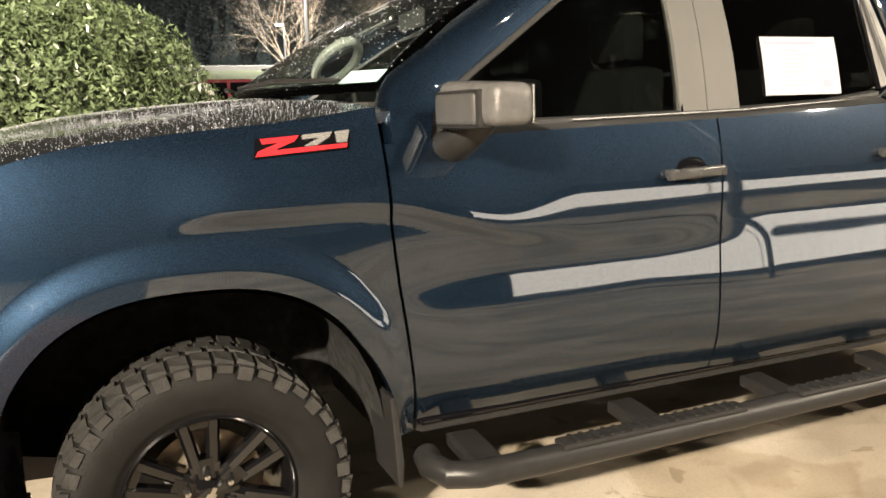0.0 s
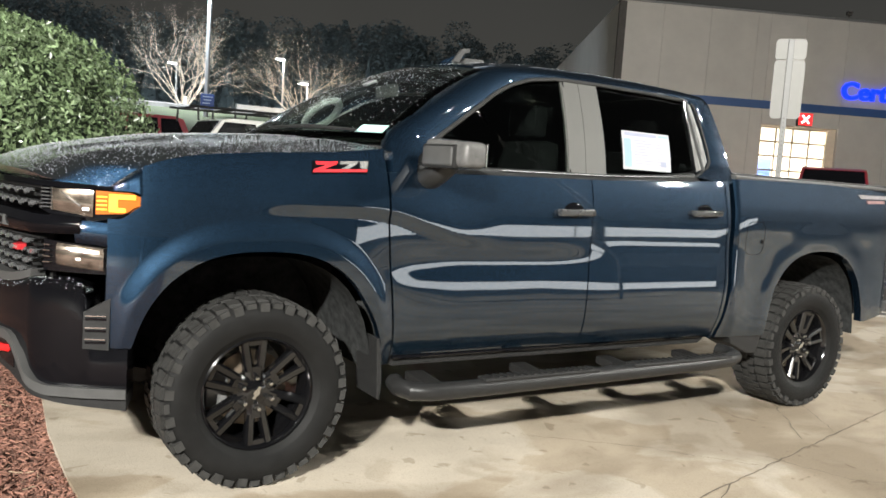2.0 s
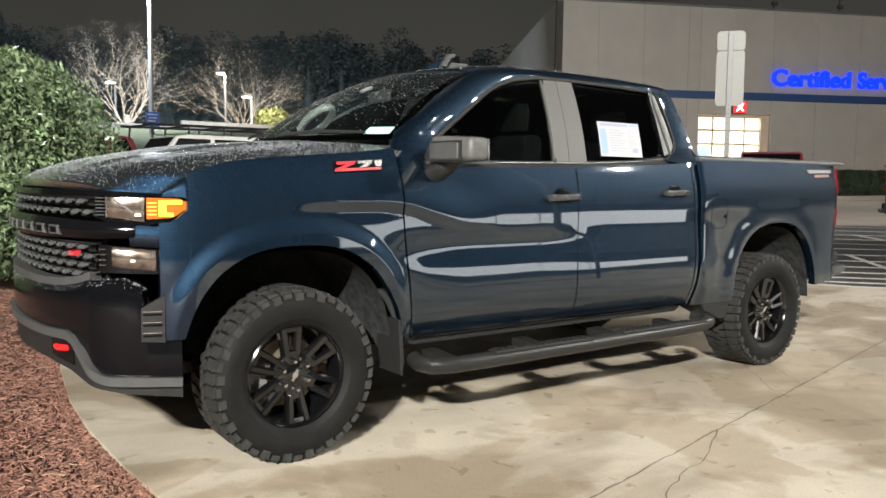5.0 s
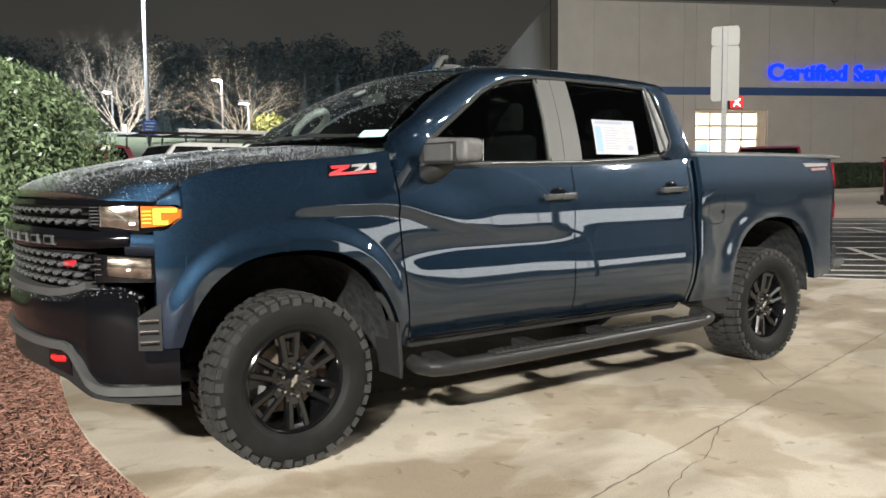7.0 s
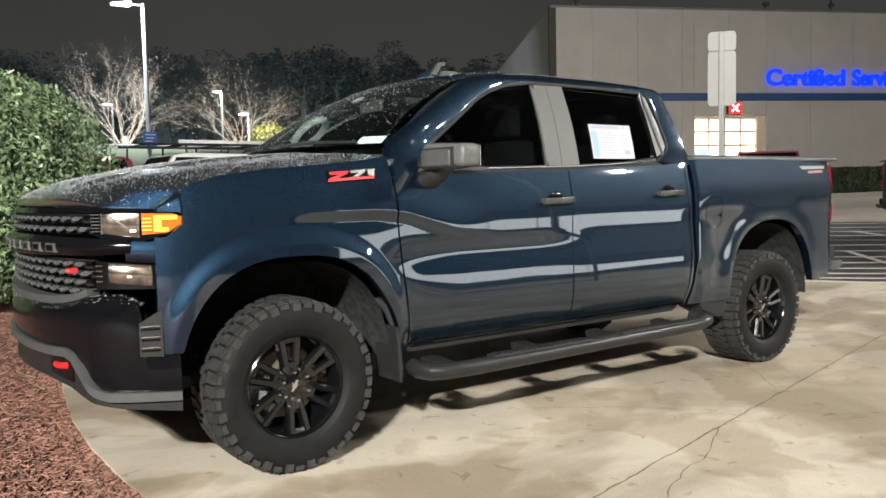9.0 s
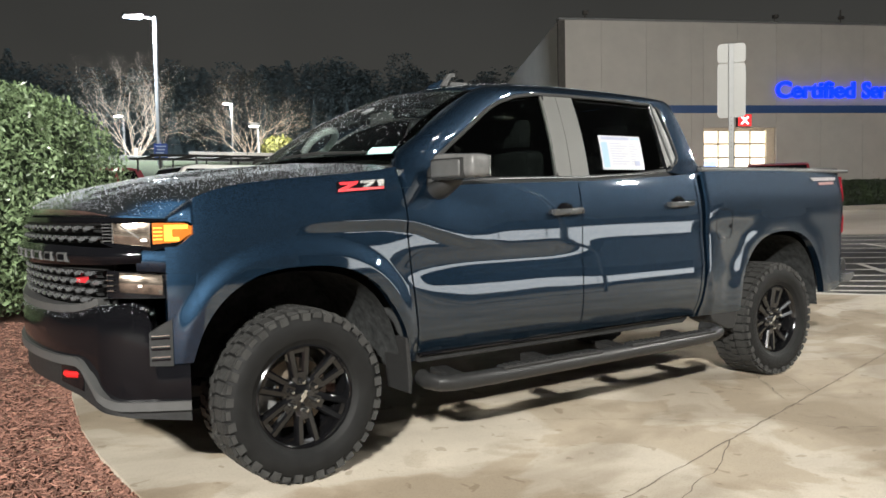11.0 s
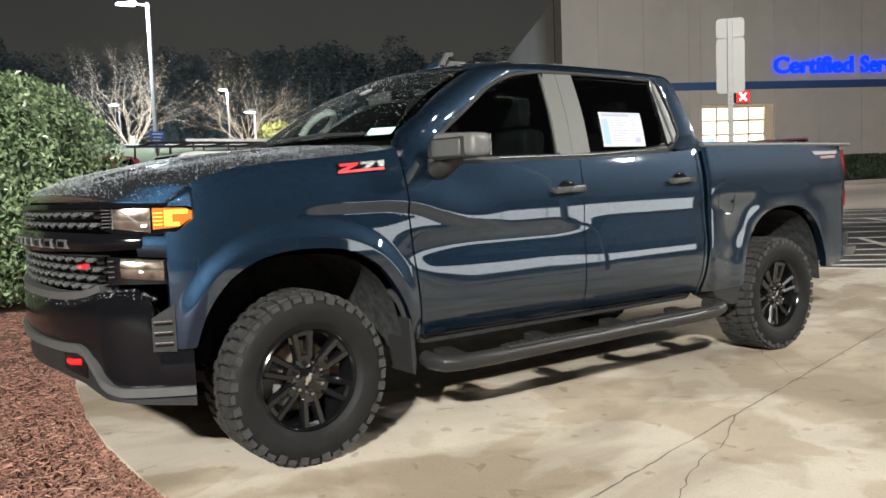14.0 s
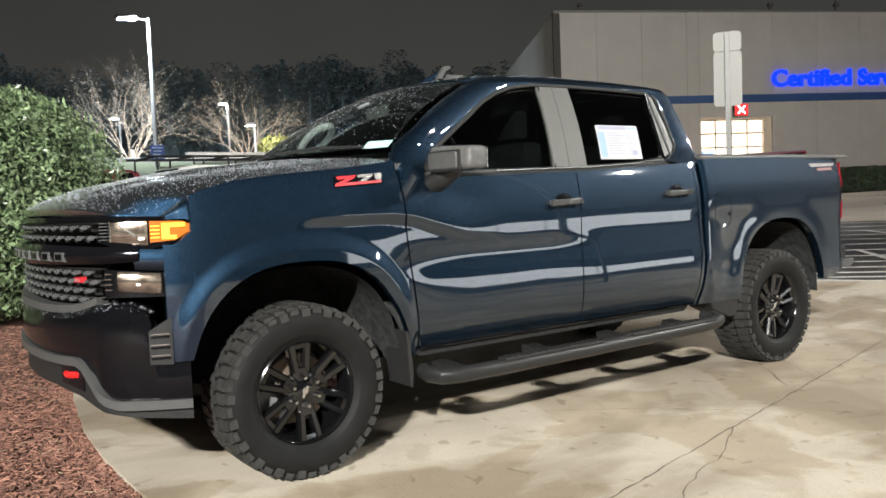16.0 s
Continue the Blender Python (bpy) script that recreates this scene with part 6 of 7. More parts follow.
# ---- wheels ----
def wheel_meshes(rim_mat=None):
    """Meshes of one wheel about the origin, its outer face to -y."""
    out = []

    def keep(name, bm, material, smooth=False, label=""):
        me = bpy.data.meshes.new(name)
        bm.to_mesh(me)
        bm.free()
        me.materials.append(material)
        if smooth:
            for p in me.polygons:
                p.use_smooth = True
            me.set_sharp_from_angle(angle=radians(35))
        out.append((name, me, label))
    R = 0.408
    tyre = turned([(0.236, 0.0), (0.246, -0.022), (0.262, -0.030), (0.268, -0.038), (0.276, -0.041), (0.300, -0.048), (0.322, -0.050), (0.345, -0.048), (0.366, -0.041), (0.386, -0.028), (R - 0.009, -0.008), (R - 0.004, 0.03), (R - 0.004, 0.20),
                   (R - 0.014, 0.238), (0.385, 0.26), (0.335, 0.28), (0.26, 0.26), (0.236, 0.23)], 72, "y", closed=True)
    keep("tyre", tyre, RUBBER, True)
    bm = bmesh.new()

    def lug(a0, a1, y0, y1, r0, r1, skew=0.0, drop=0.0):
        vs = []
        for r, k in ((r0, 1.0), (r1, 0.9)):
            for a, y in ((a0, y0), (a1, y0 + skew), (a1, y1 + skew), (a0, y1)):
                am = (a0 + a1) / 2
                aa = am + (a - am) * k
                rr = r - (drop if y <= min(y0, y0 + skew) + 1e-6 and k < 1 else 0)
                vs.append(bm.verts.new((rr * math.cos(aa), y, rr * math.sin(aa))))
        for f in ((3, 2, 1, 0), (4, 5, 6, 7), (0, 1, 5, 4), (1, 2, 6, 5), (2, 3, 7, 6), (3, 0, 4, 7)):
            bm.faces.new([vs[k] for k in f])
    N = 42
    for k in range(N):
        a = 2 * math.pi * k / N
        w = 2 * math.pi / N
        odd = k % 2
        # shoulder blocks reach over onto the side wall, every other one further
        lug(a, a + w * 0.88, -0.020 - 0.006 * odd, 0.050, R - 0.022, R + 0.002, 0.004, 0.008)
        lug(a + w * 0.06, a + w * 0.80, -0.0485 + 0.004 * odd, -0.014, 0.358 + 0.014 * odd, R - 0.014, 0, 0)
        lug(a + w * 0.5, a + w * 1.28, 0.170, 0.240 + 0.006 * odd, R - 0.022, R + 0.002, -0.004)
        lug(a + w * 0.25, a + w * 1.02, 0.058, 0.106, R - 0.020, R + 0.004, 0.012)
        lug(a + w * 0.75, a + w * 1.52, 0.113, 0.162, R - 0.020, R + 0.004, -0.012)
    bmesh.ops.recalc_face_normals(bm, faces=bm.faces)
    keep("tread", bm, TREAD, label="chunky all-terrain tread blocks")
    rm = rim_mat or RIM
    rim = turned([(0.246, -0.020), (0.238, -0.026), (0.230, -0.016), (0.224, 0.004), (0.214, 0.03), (0.200, 0.12), (0.198, 0.22), (0.236, 0.23), (0.236, 0.02)], 64, "y", closed=True)
    keep("rim", rim, rm, True)
    # six twin spokes
    for k in range(6):
        bm = bmesh.new()
        a = 2 * math.pi * k / 6 + radians(95)
        rad, tan = Vector((math.cos(a), 0, math.sin(a))), Vector((-math.sin(a), 0, math.cos(a)))

        def bar(r0, r1, t0, t1, w0, w1, y0, y1, d):
            c = []
            for r, t, w, y in ((r0, t0, w0, y0), (r1, t1, w1, y1)):
                for dt, dy in ((-w, 0.012), (-w * 0.55, 0), (w * 0.55, 0.003), (w, 0.012), (w, d), (-w, d)):
                    p = rad * r + tan * (t + dt) + Vector((0, y + dy, 0))
                    c.append(bm.verts.new(p))
            for j in range(6):
                bm.faces.new((c[j], c[(j + 1) % 6], c[6 + (j + 1) % 6], c[6 + j]))
            bm.faces.new(c[:6][::-1])
            bm.faces.new(c[6:])
        bar(0.050, 0.112, 0, 0, 0.040, 0.044, 0.008, 0.002, 0.05)
        bar(0.092, 0.231, 0.024, 0.042, 0.018, 0.020, 0.004, -0.010, 0.045)
        bar(0.092, 0.231, -0.024, -0.042, 0.018, 0.020, 0.004, -0.010, 0.045)
        bar(0.206, 0.232, 0, 0, 0.046, 0.052, -0.002, -0.006, 0.045)
        bmesh.ops.recalc_face_normals(bm, faces=bm.faces)
        keep("spoke", bm, rm)
    keep("hub", turned([(0.0, 0.004), (0.036, 0.004), (0.042, 0.008), (0.082, 0.014), (0.088, 0.03), (0.088, 0.08)], 32, "y"), rm, True)
    # plain cross-shaped mark on the cap
    m62 = Matrix.Rotation(radians(-62), 4, 'Y')
    mark = prism([(-0.030, -0.007), (-0.010, -0.007), (-0.008, -0.013), (0.012, -0.013), (0.012, -0.007), (0.030, -0.007), (0.028, 0.007), (0.008, 0.007), (0.008, 0.013), (-0.012, 0.013), (-0.012, 0.007), (-0.030, 0.007)], -0.003, 0.006, bev=0.001)
    bmesh.ops.transform(mark, matrix=m62, verts=mark.verts)
    keep("hub_mark", mark, CHROME)
    for k in range(6):
        a = 2 * math.pi * k / 6 + radians(96)
        keep("wheel_nut", turned([(0.0, -0.024), (0.008, -0.022), (0.0125, -0.012), (0.0125, 0.02)], 8, "y", (0.068 * math.cos(a), 0, 0.068 * math.sin(a))), CHROME)
    keep("brake_disc", turned([(0.0, 0.10), (0.165, 0.10), (0.165, 0.12), (0.0, 0.12)], 40, "y"), mat("brake_iron", (0.30, 0.24, 0.18), 0.5, metal=0.7, var=0.2, scale=25))
    keep("brake_caliper", prism([(-0.19, -0.07), (-0.10, -0.09), (-0.10, 0.09), (-0.19, 0.07)], 0.085, 0.14, bev=0.008), GALV)
    return out


def add_wheel(pk, meshes, x, far, spin=0.0):
    base = None
    for name, me, lab in meshes:
        ob = new("wheel" if base is None else name, me)
        if base is None:
            base = ob
            ob.parent = pk
            ob.matrix_local = pose(x, 2 * YC if far else 0, 0.405, 0, spin, 180 if far else 0)
            tagged(ob, "all-terrain tyre on a gloss black alloy wheel")
        else:
            ob.parent = base
            tagged(ob, lab)
    return base


WM = wheel_meshes()
for wx, spin in ((0.0, 0), (3.745, 17)):
    for far in (False, True):
        add_wheel(pickup, WM, wx, far, spin)
part("front_axle", tubed([(0, 0.2, 0.40), (0, 2 * YC - 0.2, 0.40)], 0.045, 10), STEP_BLACK, pickup)
part("rear_axle", tubed([(3.745, 0.2, 0.40), (3.745, 2 * YC - 0.2, 0.40)], 0.055, 10), STEP_BLACK, pickup)


# ---- step bars ----
def step_bar(pk, far):
    def f(v):
        return (v[0], 2 * YC - v[1], v[2]) if far else v
    path = [(0.645, -0.03, 0.410), (0.635, -0.09, 0.402), (0.665, -0.165, 0.398), (0.75, -0.195, 0.396), (0.95, -0.200, 0.396), (1.8, -0.200, 0.402), (2.55, -0.200, 0.410), (2.78, -0.196, 0.416), (2.865, -0.165, 0.422), (2.885, -0.10, 0.430), (2.87, -0.03, 0.436)]
    bar = part("step_bar", tubed([f(p) for p in path], 0.042, 16), STEP_BLACK, pk, "black tubular side step bar", smooth=True)
    for x0, x1 in ((1.02, 1.74), (1.98, 2.76)):
        bm = bmesh.new()
        z = 0.398 + 0.007 * (x0 - 0.9)
        box(bm, x0, x1, *((-0.236, -0.162) if not far else (2 * YC + 0.162, 2 * YC + 0.236)), z + 0.026, z + 0.047, bev=0.010)
        pad = part("step_pad", bm, BLACK_TRIM, bar, "ribbed rubber step pad")
        n = 16
        for k in range(n):
            xx = x0 + 0.05 + (x1 - x0 - 0.1) * k / (n - 1)
            y0, y1 = (-0.230, -0.168) if not far else (2 * YC + 0.168, 2 * YC + 0.230)
            if k < n:
                bm = boxed(xx - 0.008, xx + 0.008, y0, y1, z + 0.045, z + 0.052, bev=0.003)
                part("grip_rib", bm, STEP_BLACK, pad)
    for x in (0.80, 1.42, 2.02, 2.62):
        ys = (-0.185, 0.06) if not far else (2 * YC - 0.06, 2 * YC + 0.185)
        bm = boxed(x - 0.052, x + 0.052, *ys, 0.368, 0.414, bev=0.012)
        for v in bm.verts:
            v.co.z += 0.02 if abs(v.co.y - YC) < YC - 0.0 else 0.0
        part("step_bracket", bm, STEP_BLACK, bar)


step_bar(pickup, False)
step_bar(pickup, True)


# ---- mirrors, handles, lamps, badges ----
def side_fittings(pk):
    for far in (False, True):
        def mir(bm):
            if far:
                for v in bm.verts:
                    v.co.y = 2 * YC - v.co.y
                bmesh.ops.reverse_faces(bm, faces=bm.faces)
            return bm
        # mirror head: rounded box tapering outwards
        bm = bmesh.new()
        vs = box(bm, 0.705, 0.865, -0.355, -0.055, 1.402, 1.542, bev=0.040, seg=5)
        for v in bm.verts:
            if v.co.x < 0.78:
                v.co.x += 0.035 * step01(-0.16, -0.36, v.co.y)
            v.co.z += 0.012 * step01(-0.1, -0.33, v.co.y) * (-1 if v.co.z > 1.47 else 1)
        head = part("door_mirror", mir(bm), MIRROR_CAP, pk, "rain-wet grey door mirror", smooth=True)
        bm = bmesh.new()
        box(bm, 0.696, 0.730, -0.297, -0.063, 1.409, 1.514, bev=0.012)
        for v in bm.verts:
            v.co.x += 0.030 * step01(-0.14, -0.34, v.co.y)
        part("mirror_gap", mir(bm), BLACK_TRIM, head)
        bm = bmesh.new()
        box(bm, 0.690, 0.730, -0.285, -0.075, 1.418, 1.505, bev=0.014, seg=3)
        for v in bm.verts:
            v.co.x += 0.030 * step01(-0.14, -0.34, v.co.y)
        part("mirror_panel", mir(bm), GREY_TRIM, head, "dull inset mirror panel", smooth=True)
        bm = boxed(0.862, 0.872, -0.335, -0.075, 1.42, 1.525, bev=0.004)
        part("mirror_glass", mir(bm), CHROME, head)
        bm = tubed([(0.735, 0.03, 1.330), (0.745, -0.035, 1.350), (0.760, -0.085, 1.378), (0.780, -0.125, 1.412), (0.785, -0.135, 1.43)], [0.050, 0.052, 0.046, 0.040, 0.036], 14)
        for v in bm.verts:
            v.co.x = 0.775 + (v.co.x - 0.755) * 1.3
            v.co.z += 0.008
        part("mirror_foot", mir(bm), STEP_BLACK, head, smooth=True)
    doors = [o for o in pk.children if o.name.startswith(("front_door", "rear_door"))]
    for d in doors:
        far = d.data.vertices[0].co.y > YC
        x = 1.625 if d.name.startswith("front") else 2.615
        z = 1.232 if d.name.startswith("front") else 1.258
        y = side_y(x, z)

        def fl(bm):
            if far:
                for v in bm.verts:
                    v.co.y = 2 * YC - v.co.y
                bmesh.ops.reverse_faces(bm, faces=bm.faces)
            return bm
        bm = bmesh.new()
        bmesh.ops.create_uvsphere(bm, u_segments=24, v_segments=12, radius=1.0)
        for v in bm.verts:
            v.co = Vector((x - 0.005 + v.co.x * 0.068, y + 0.004 + v.co.y * 0.010, z + 0.004 + v.co.z * 0.047))
        part("handle_cup", fl(bm), BLACK_GLOSS, d, "dark recess behind the handle", smooth=True)
        bm = bmesh.new()
        box(bm, x - 0.118, x + 0.118, y - 0.052, y - 0.026, z - 0.018, z + 0.018, bev=0.011, seg=3)
        for v in bm.verts:
            k = abs((v.co.x - x) / 0.118)
            v.co.y += 0.022 * k ** 3
            v.co.z += 0.004 * (v.co.x - x) / 0.118
        part("door_handle", fl(bm), HANDLE, d, "satin grey door handle", smooth=True)
        for ex in (-0.098, 0.098):
            bm = boxed(x + ex - 0.018, x + ex + 0.018, y - 0.034, y + 0.008, z - 0.015, z + 0.015, bev=0.006)
            part("handle_mount", fl(bm), HANDLE, d)
    # slanted red and silver emblem on the near fender, and its twin on the far one
    for far in (False, True):
        def emb(name, poly, m, off0, off1, parent):
            bm = bmesh.new()
            a = []
            for o in (off1, off0):
                a.append([bm.verts.new((x, side_y(x, z) - o, z)) for x, z in poly])
            bm.faces.new(a[0])
            n = len(poly)
            for i in range(n):
                bm.faces.new((a[0][(i + 1) % n], a[0][i], a[1][i], a[1][(i + 1) % n]))
            bmesh.ops.recalc_face_normals(bm, faces=bm.faces)
            if far:
                for v in bm.verts:
                    v.co.y = 2 * YC - v.co.y
                bmesh.ops.reverse_faces(bm, faces=bm.faces)
            return part(name, bm, m, parent)
        ex, ez, eh = 0.180, 1.352, 0.052
        base = emb("fender_emblem", [(ex - 0.004, ez - 0.004), (ex + 0.262, ez + 0.012), (ex + 0.274, ez + 0.062), (ex + 0.008, ez + 0.050)], BLACK_GLOSS, -0.004, 0.004, pk)
        tagged(base, "slanted red and silver fender emblem")
        sl = 0.06

        def P(u, v):
            return (ex + 0.262 * u + 0.012 * v, ez + sl * 0.26 * u + 0.050 * v)
        emb("emblem_stroke", [P(0.03, 0.95), P(0.06, 0.66), P(0.40, 0.66), P(0.44, 0.95)], RED_BADGE, 0.003, 0.009, base)
        emb("emblem_stroke", [P(0.24, 0.66), P(0.40, 0.66), P(0.20, 0.30), P(0.02, 0.30)], RED_BADGE, 0.003, 0.0085, base)
        emb("emblem_stroke", [P(0.0, 0.03), P(0.02, 0.30), P(0.98, 0.26), P(0.97, 0.03)], RED_BADGE, 0.003, 0.009, base)
        emb("emblem_stroke", [P(0.47, 0.95), P(0.48, 0.70), P(0.78, 0.72), P(0.80, 0.97)], SILVER_BADGE, 0.003, 0.009, base)
        emb("emblem_stroke", [P(0.66, 0.72), P(0.78, 0.72), P(0.64, 0.32), P(0.50, 0.32)], SILVER_BADGE, 0.003, 0.0085, base)
        emb("emblem_stroke", [P(0.83, 0.95), P(0.86, 0.33), P(0.97, 0.33), P(0.99, 0.98)], SILVER_BADGE, 0.003, 0.009, base)
        # faint decal at the tail end of the bed
        dx, dz = 4.14, 1.400
        dec = emb("bed_decal", [(dx, dz + 0.030), (dx + 0.03, dz + 0.004), (dx + 0.36, dz + 0.010), (dx + 0.38, dz + 0.034)], DECAL, -0.004, 0.006, pk)
        tagged(dec, "pale worn bed-side decal")
        emb("decal_bar", [(dx + 0.10, dz - 0.006), (dx + 0.33, dz), (dx + 0.33, dz - 0.020), (dx + 0.11, dz - 0.026)], DECAL_RED, -0.004, 0.006, dec)
        # fuel flap outline on the near side only
        if not far:
            pts = []
            for k in range(25):
                a = 2 * math.pi * k / 24
                x, z = 3.07 + 0.085 * math.copysign(abs(math.cos(a)) ** 0.5, math.cos(a)), 1.12 + 0.10 * math.copysign(abs(math.sin(a)) ** 0.5, math.sin(a))
                pts.append((x, side_y(x, z) + 0.0005, z))
            part("fuel_flap_seam", tubed(pts, 0.0025, 5), BLACK_GLOSS, pk)
            part("flap_latch", tubed([(3.135, side_y(3.135, 1.10) + 0.004, 1.10), (3.135, side_y(3.135, 1.10) - 0.004, 1.10)], 0.012, 12), BLACK_GLOSS, pk)
        # tail lamps wrap round the corner of the bed
        bm = bmesh.new()
        rows = []
        for j in range(9):
            z = 1.00 + 0.44 * j / 8
            row = []
            for i in range(7):
                x = 4.690 + 0.105 * i / 6 + (0.030 if 0.36 < j / 8 < 0.60 else 0) * (1 - i / 6)
                row.append(bm.verts.new((x, (side_y(x, min(z, 1.40)) if x < 4.73 else 0.05 + (x - 4.73) * 1.4) - 0.012, z)))
            rows.append(row)
        for a, b in zip(rows, rows[1:]):
            for i in range(6):
                bm.faces.new((a[i], a[i + 1], b[i + 1], b[i]))
        r = bmesh.ops.extrude_face_region(bm, geom=list(bm.faces))
        bmesh.ops.translate(bm, vec=(-0.01, 0.05, 0), verts=[e for e in r["geom"] if isinstance(e, bmesh.types.BMVert)])
        bmesh.ops.recalc_face_normals(bm, faces=bm.faces)
        if far:
            for v in bm.verts:
                v.co.y = 2 * YC - v.co.y
            bmesh.ops.reverse_faces(bm, faces=bm.faces)
        tl = part("tail_lamp", bm, RED_LENS, pk, "red wrap-round tail lamp", smooth=True)
    # rear bumper and hitch
    part("rear_bumper", prism([(4.70, 0.62), (4.75, 0.78), (4.90, 0.78), (4.91, 0.68), (4.85, 0.60), (4.76, 0.57)], 0.10, 2 * YC - 0.10, bev=0.02), BLACK_TRIM, pk, "dark steel rear bumper")
    bm_both("bumper_corner_step", prism([(4.77, 0.60), (4.80, 0.66), (4.93, 0.67), (4.94, 0.63), (4.86, 0.59)], 0.05, 0.16, bev=0.01), GREY_TRIM, pk)
    part("tow_hitch", boxed(4.80, 5.04, YC - 0.05, YC + 0.05, 0.46, 0.54, bev=0.008), STEP_BLACK, pk)


side_fittings(pickup)


# ---- cabin ----
def add_cabin(pk):
    part("dashboard", prism([(0.62, 1.30), (0.62, 1.46), (0.80, 1.475), (1.00, 1.44), (1.05, 1.30)], 0.16, 2 * YC - 0.16, bev=0.02), DASH, pk)
    part("cabin_floor", boxed(0.65, 2.78, 0.10, 2 * YC - 0.10, 0.95, 1.0), CABIN, pk)
    bm = bmesh.new()
    pts = []
    for k in range(25):
        a = 2 * math.pi * k / 24
        pts.append(Vector((1.02 + 0.065 * math.sin(a), 0.56 + 0.19 * math.cos(a), 1.445 + 0.175 * math.sin(a))))
    tube(bm, pts, 0.017, 8, cap=False)
    wheel = part("steering_wheel", bm, CABIN, pk, "dark steering wheel", smooth=True)
    part("wheel_boss", boxed(0.99, 1.03, 0.48, 0.64, 1.39, 1.47, bev=0.015), CABIN, wheel)
    bm = bmesh.new()
    pts = []
    for k in range(25):
        a = 2 * math.pi * k / 24
        pts.append(Vector((0.86, 1.49, 1.700)) + Vector((0.045, -0.115, 0.085)) * math.cos(a) + Vector((0.085, 0.05, -0.012)) * math.sin(a))
    tube(bm, pts, 0.022, 8, cap=False)
    part("grab_handle", bm, CABIN_GREY, pk, "pale looped grab handle", smooth=True)
    for x in (1.62, 2.50):
        for y in (0.52, 1.42):
            seat = part("seat_back", boxed(x, x + 0.16, y - 0.25, y + 0.25, 1.02, 1.60, bev=0.05), CABIN, pk)
            part("headrest", boxed(x + 0.05, x + 0.15, y - 0.13, y + 0.13, 1.62, 1.80, bev=0.035), CABIN, seat)
    part("interior_mirror", boxed(1.02, 1.05, YC - 0.12, YC + 0.12, 1.80, 1.87, bev=0.01), CABIN, pk)


add_cabin(pickup)


# ---- papers on the glass ----
def window_sheet():
    def pt(u, v, off):
        z = 1.478 + 0.215 * v
        x = 2.047 + 0.372 * u + 0.033 * v
        return (x, G_SIDE(z) + off, z)

    def quad(name, u0, v0, u1, v1, off, m, parent=None):
        n = 4
        vs, fs = [], []
        for o in (off, off + 0.0015):
            for i in range(n + 1):
                v = v0 + (v1 - v0) * i / n
                vs += [pt(u0, v, o), pt(u1, v, o)]
        for i in range(n):
            fs.append((2 * i, 2 * i + 1, 2 * i + 3, 2 * i + 2))
        k = 2 * n + 2
        fs += [(2 * n, 2 * n + 1, k + 2 * n + 1, k + 2 * n), (1, 0, k, k + 1)]
        for i in range(n):
            fs += [(2 * i + 2, 2 * i, k + 2 * i, k + 2 * i + 2), (2 * i + 1, 2 * i + 3, k + 2 * i + 3, k + 2 * i + 1)]
        return raw(name, vs, fs, m, parent)
    s = quad("window_sheet", 0, 0, 1, 1, 0.004, PAPER)
    tagged(s, "white printed price sheet stuck on the rear window", "paper sheet")
    quad("heading_bar", 0.05, 0.88, 0.72, 0.965, 0.002, PAPER_GREY, s)
    quad("heading_bar", 0.76, 0.90, 0.97, 0.95, 0.002, PAPER_BLUE, s)
    quad("blue_column", 0.03, 0.06, 0.17, 0.80, 0.002, PAPER_BLUE, s)
    for k in range(9):
        quad("text_bar", 0.24, 0.76 - 0.075 * k, 0.50 + 0.07 * ((k * 5) % 3), 0.775 - 0.075 * k, 0.002, PAPER_GREY, s)
        quad("text_bar", 0.70, 0.76 - 0.075 * k, 0.80 + 0.05 * ((k * 7) % 3), 0.772 - 0.075 * k, 0.002, PAPER_GREY, s)
    quad("stamp_block", 0.78, 0.12, 0.90, 0.26, 0.002, PAPER_GREY, s)


window_sheet()


def glass_patch(name, label, v0, v1, y0, y1, m, skew=0.0):
    vs = []
    for o in (0.004, 0.006):
        for v, y in ((v0, y0), (v0, y1), (v1, y1 + skew), (v1, y0 + skew)):
            p = WS_LINE(v, y)
            vs.append(p + Vector((-0.45, 0, 0.9)) * o)
    fs = [(0, 1, 2, 3), (4, 7, 6, 5), (0, 4, 5, 1), (1, 5, 6, 2), (2, 6, 7, 3), (3, 7, 4, 0)]
    return tagged(raw(name, vs, fs, m), label, "sticker")


STICKER = mat("pale_sticker", (0.42, 0.66, 0.64), 0.5, var=0.05)
glass_patch("inspection_sticker", "pale green square sticker on the windscreen", 0.045, 0.115, 0.13, 0.25, STICKER)
glass_patch("service_sticker", "small pale sticker high on the windscreen", 0.62, 0.69, 0.72, 0.78, mat("clear_sticker", (0.25, 0.27, 0.27), 0.5))


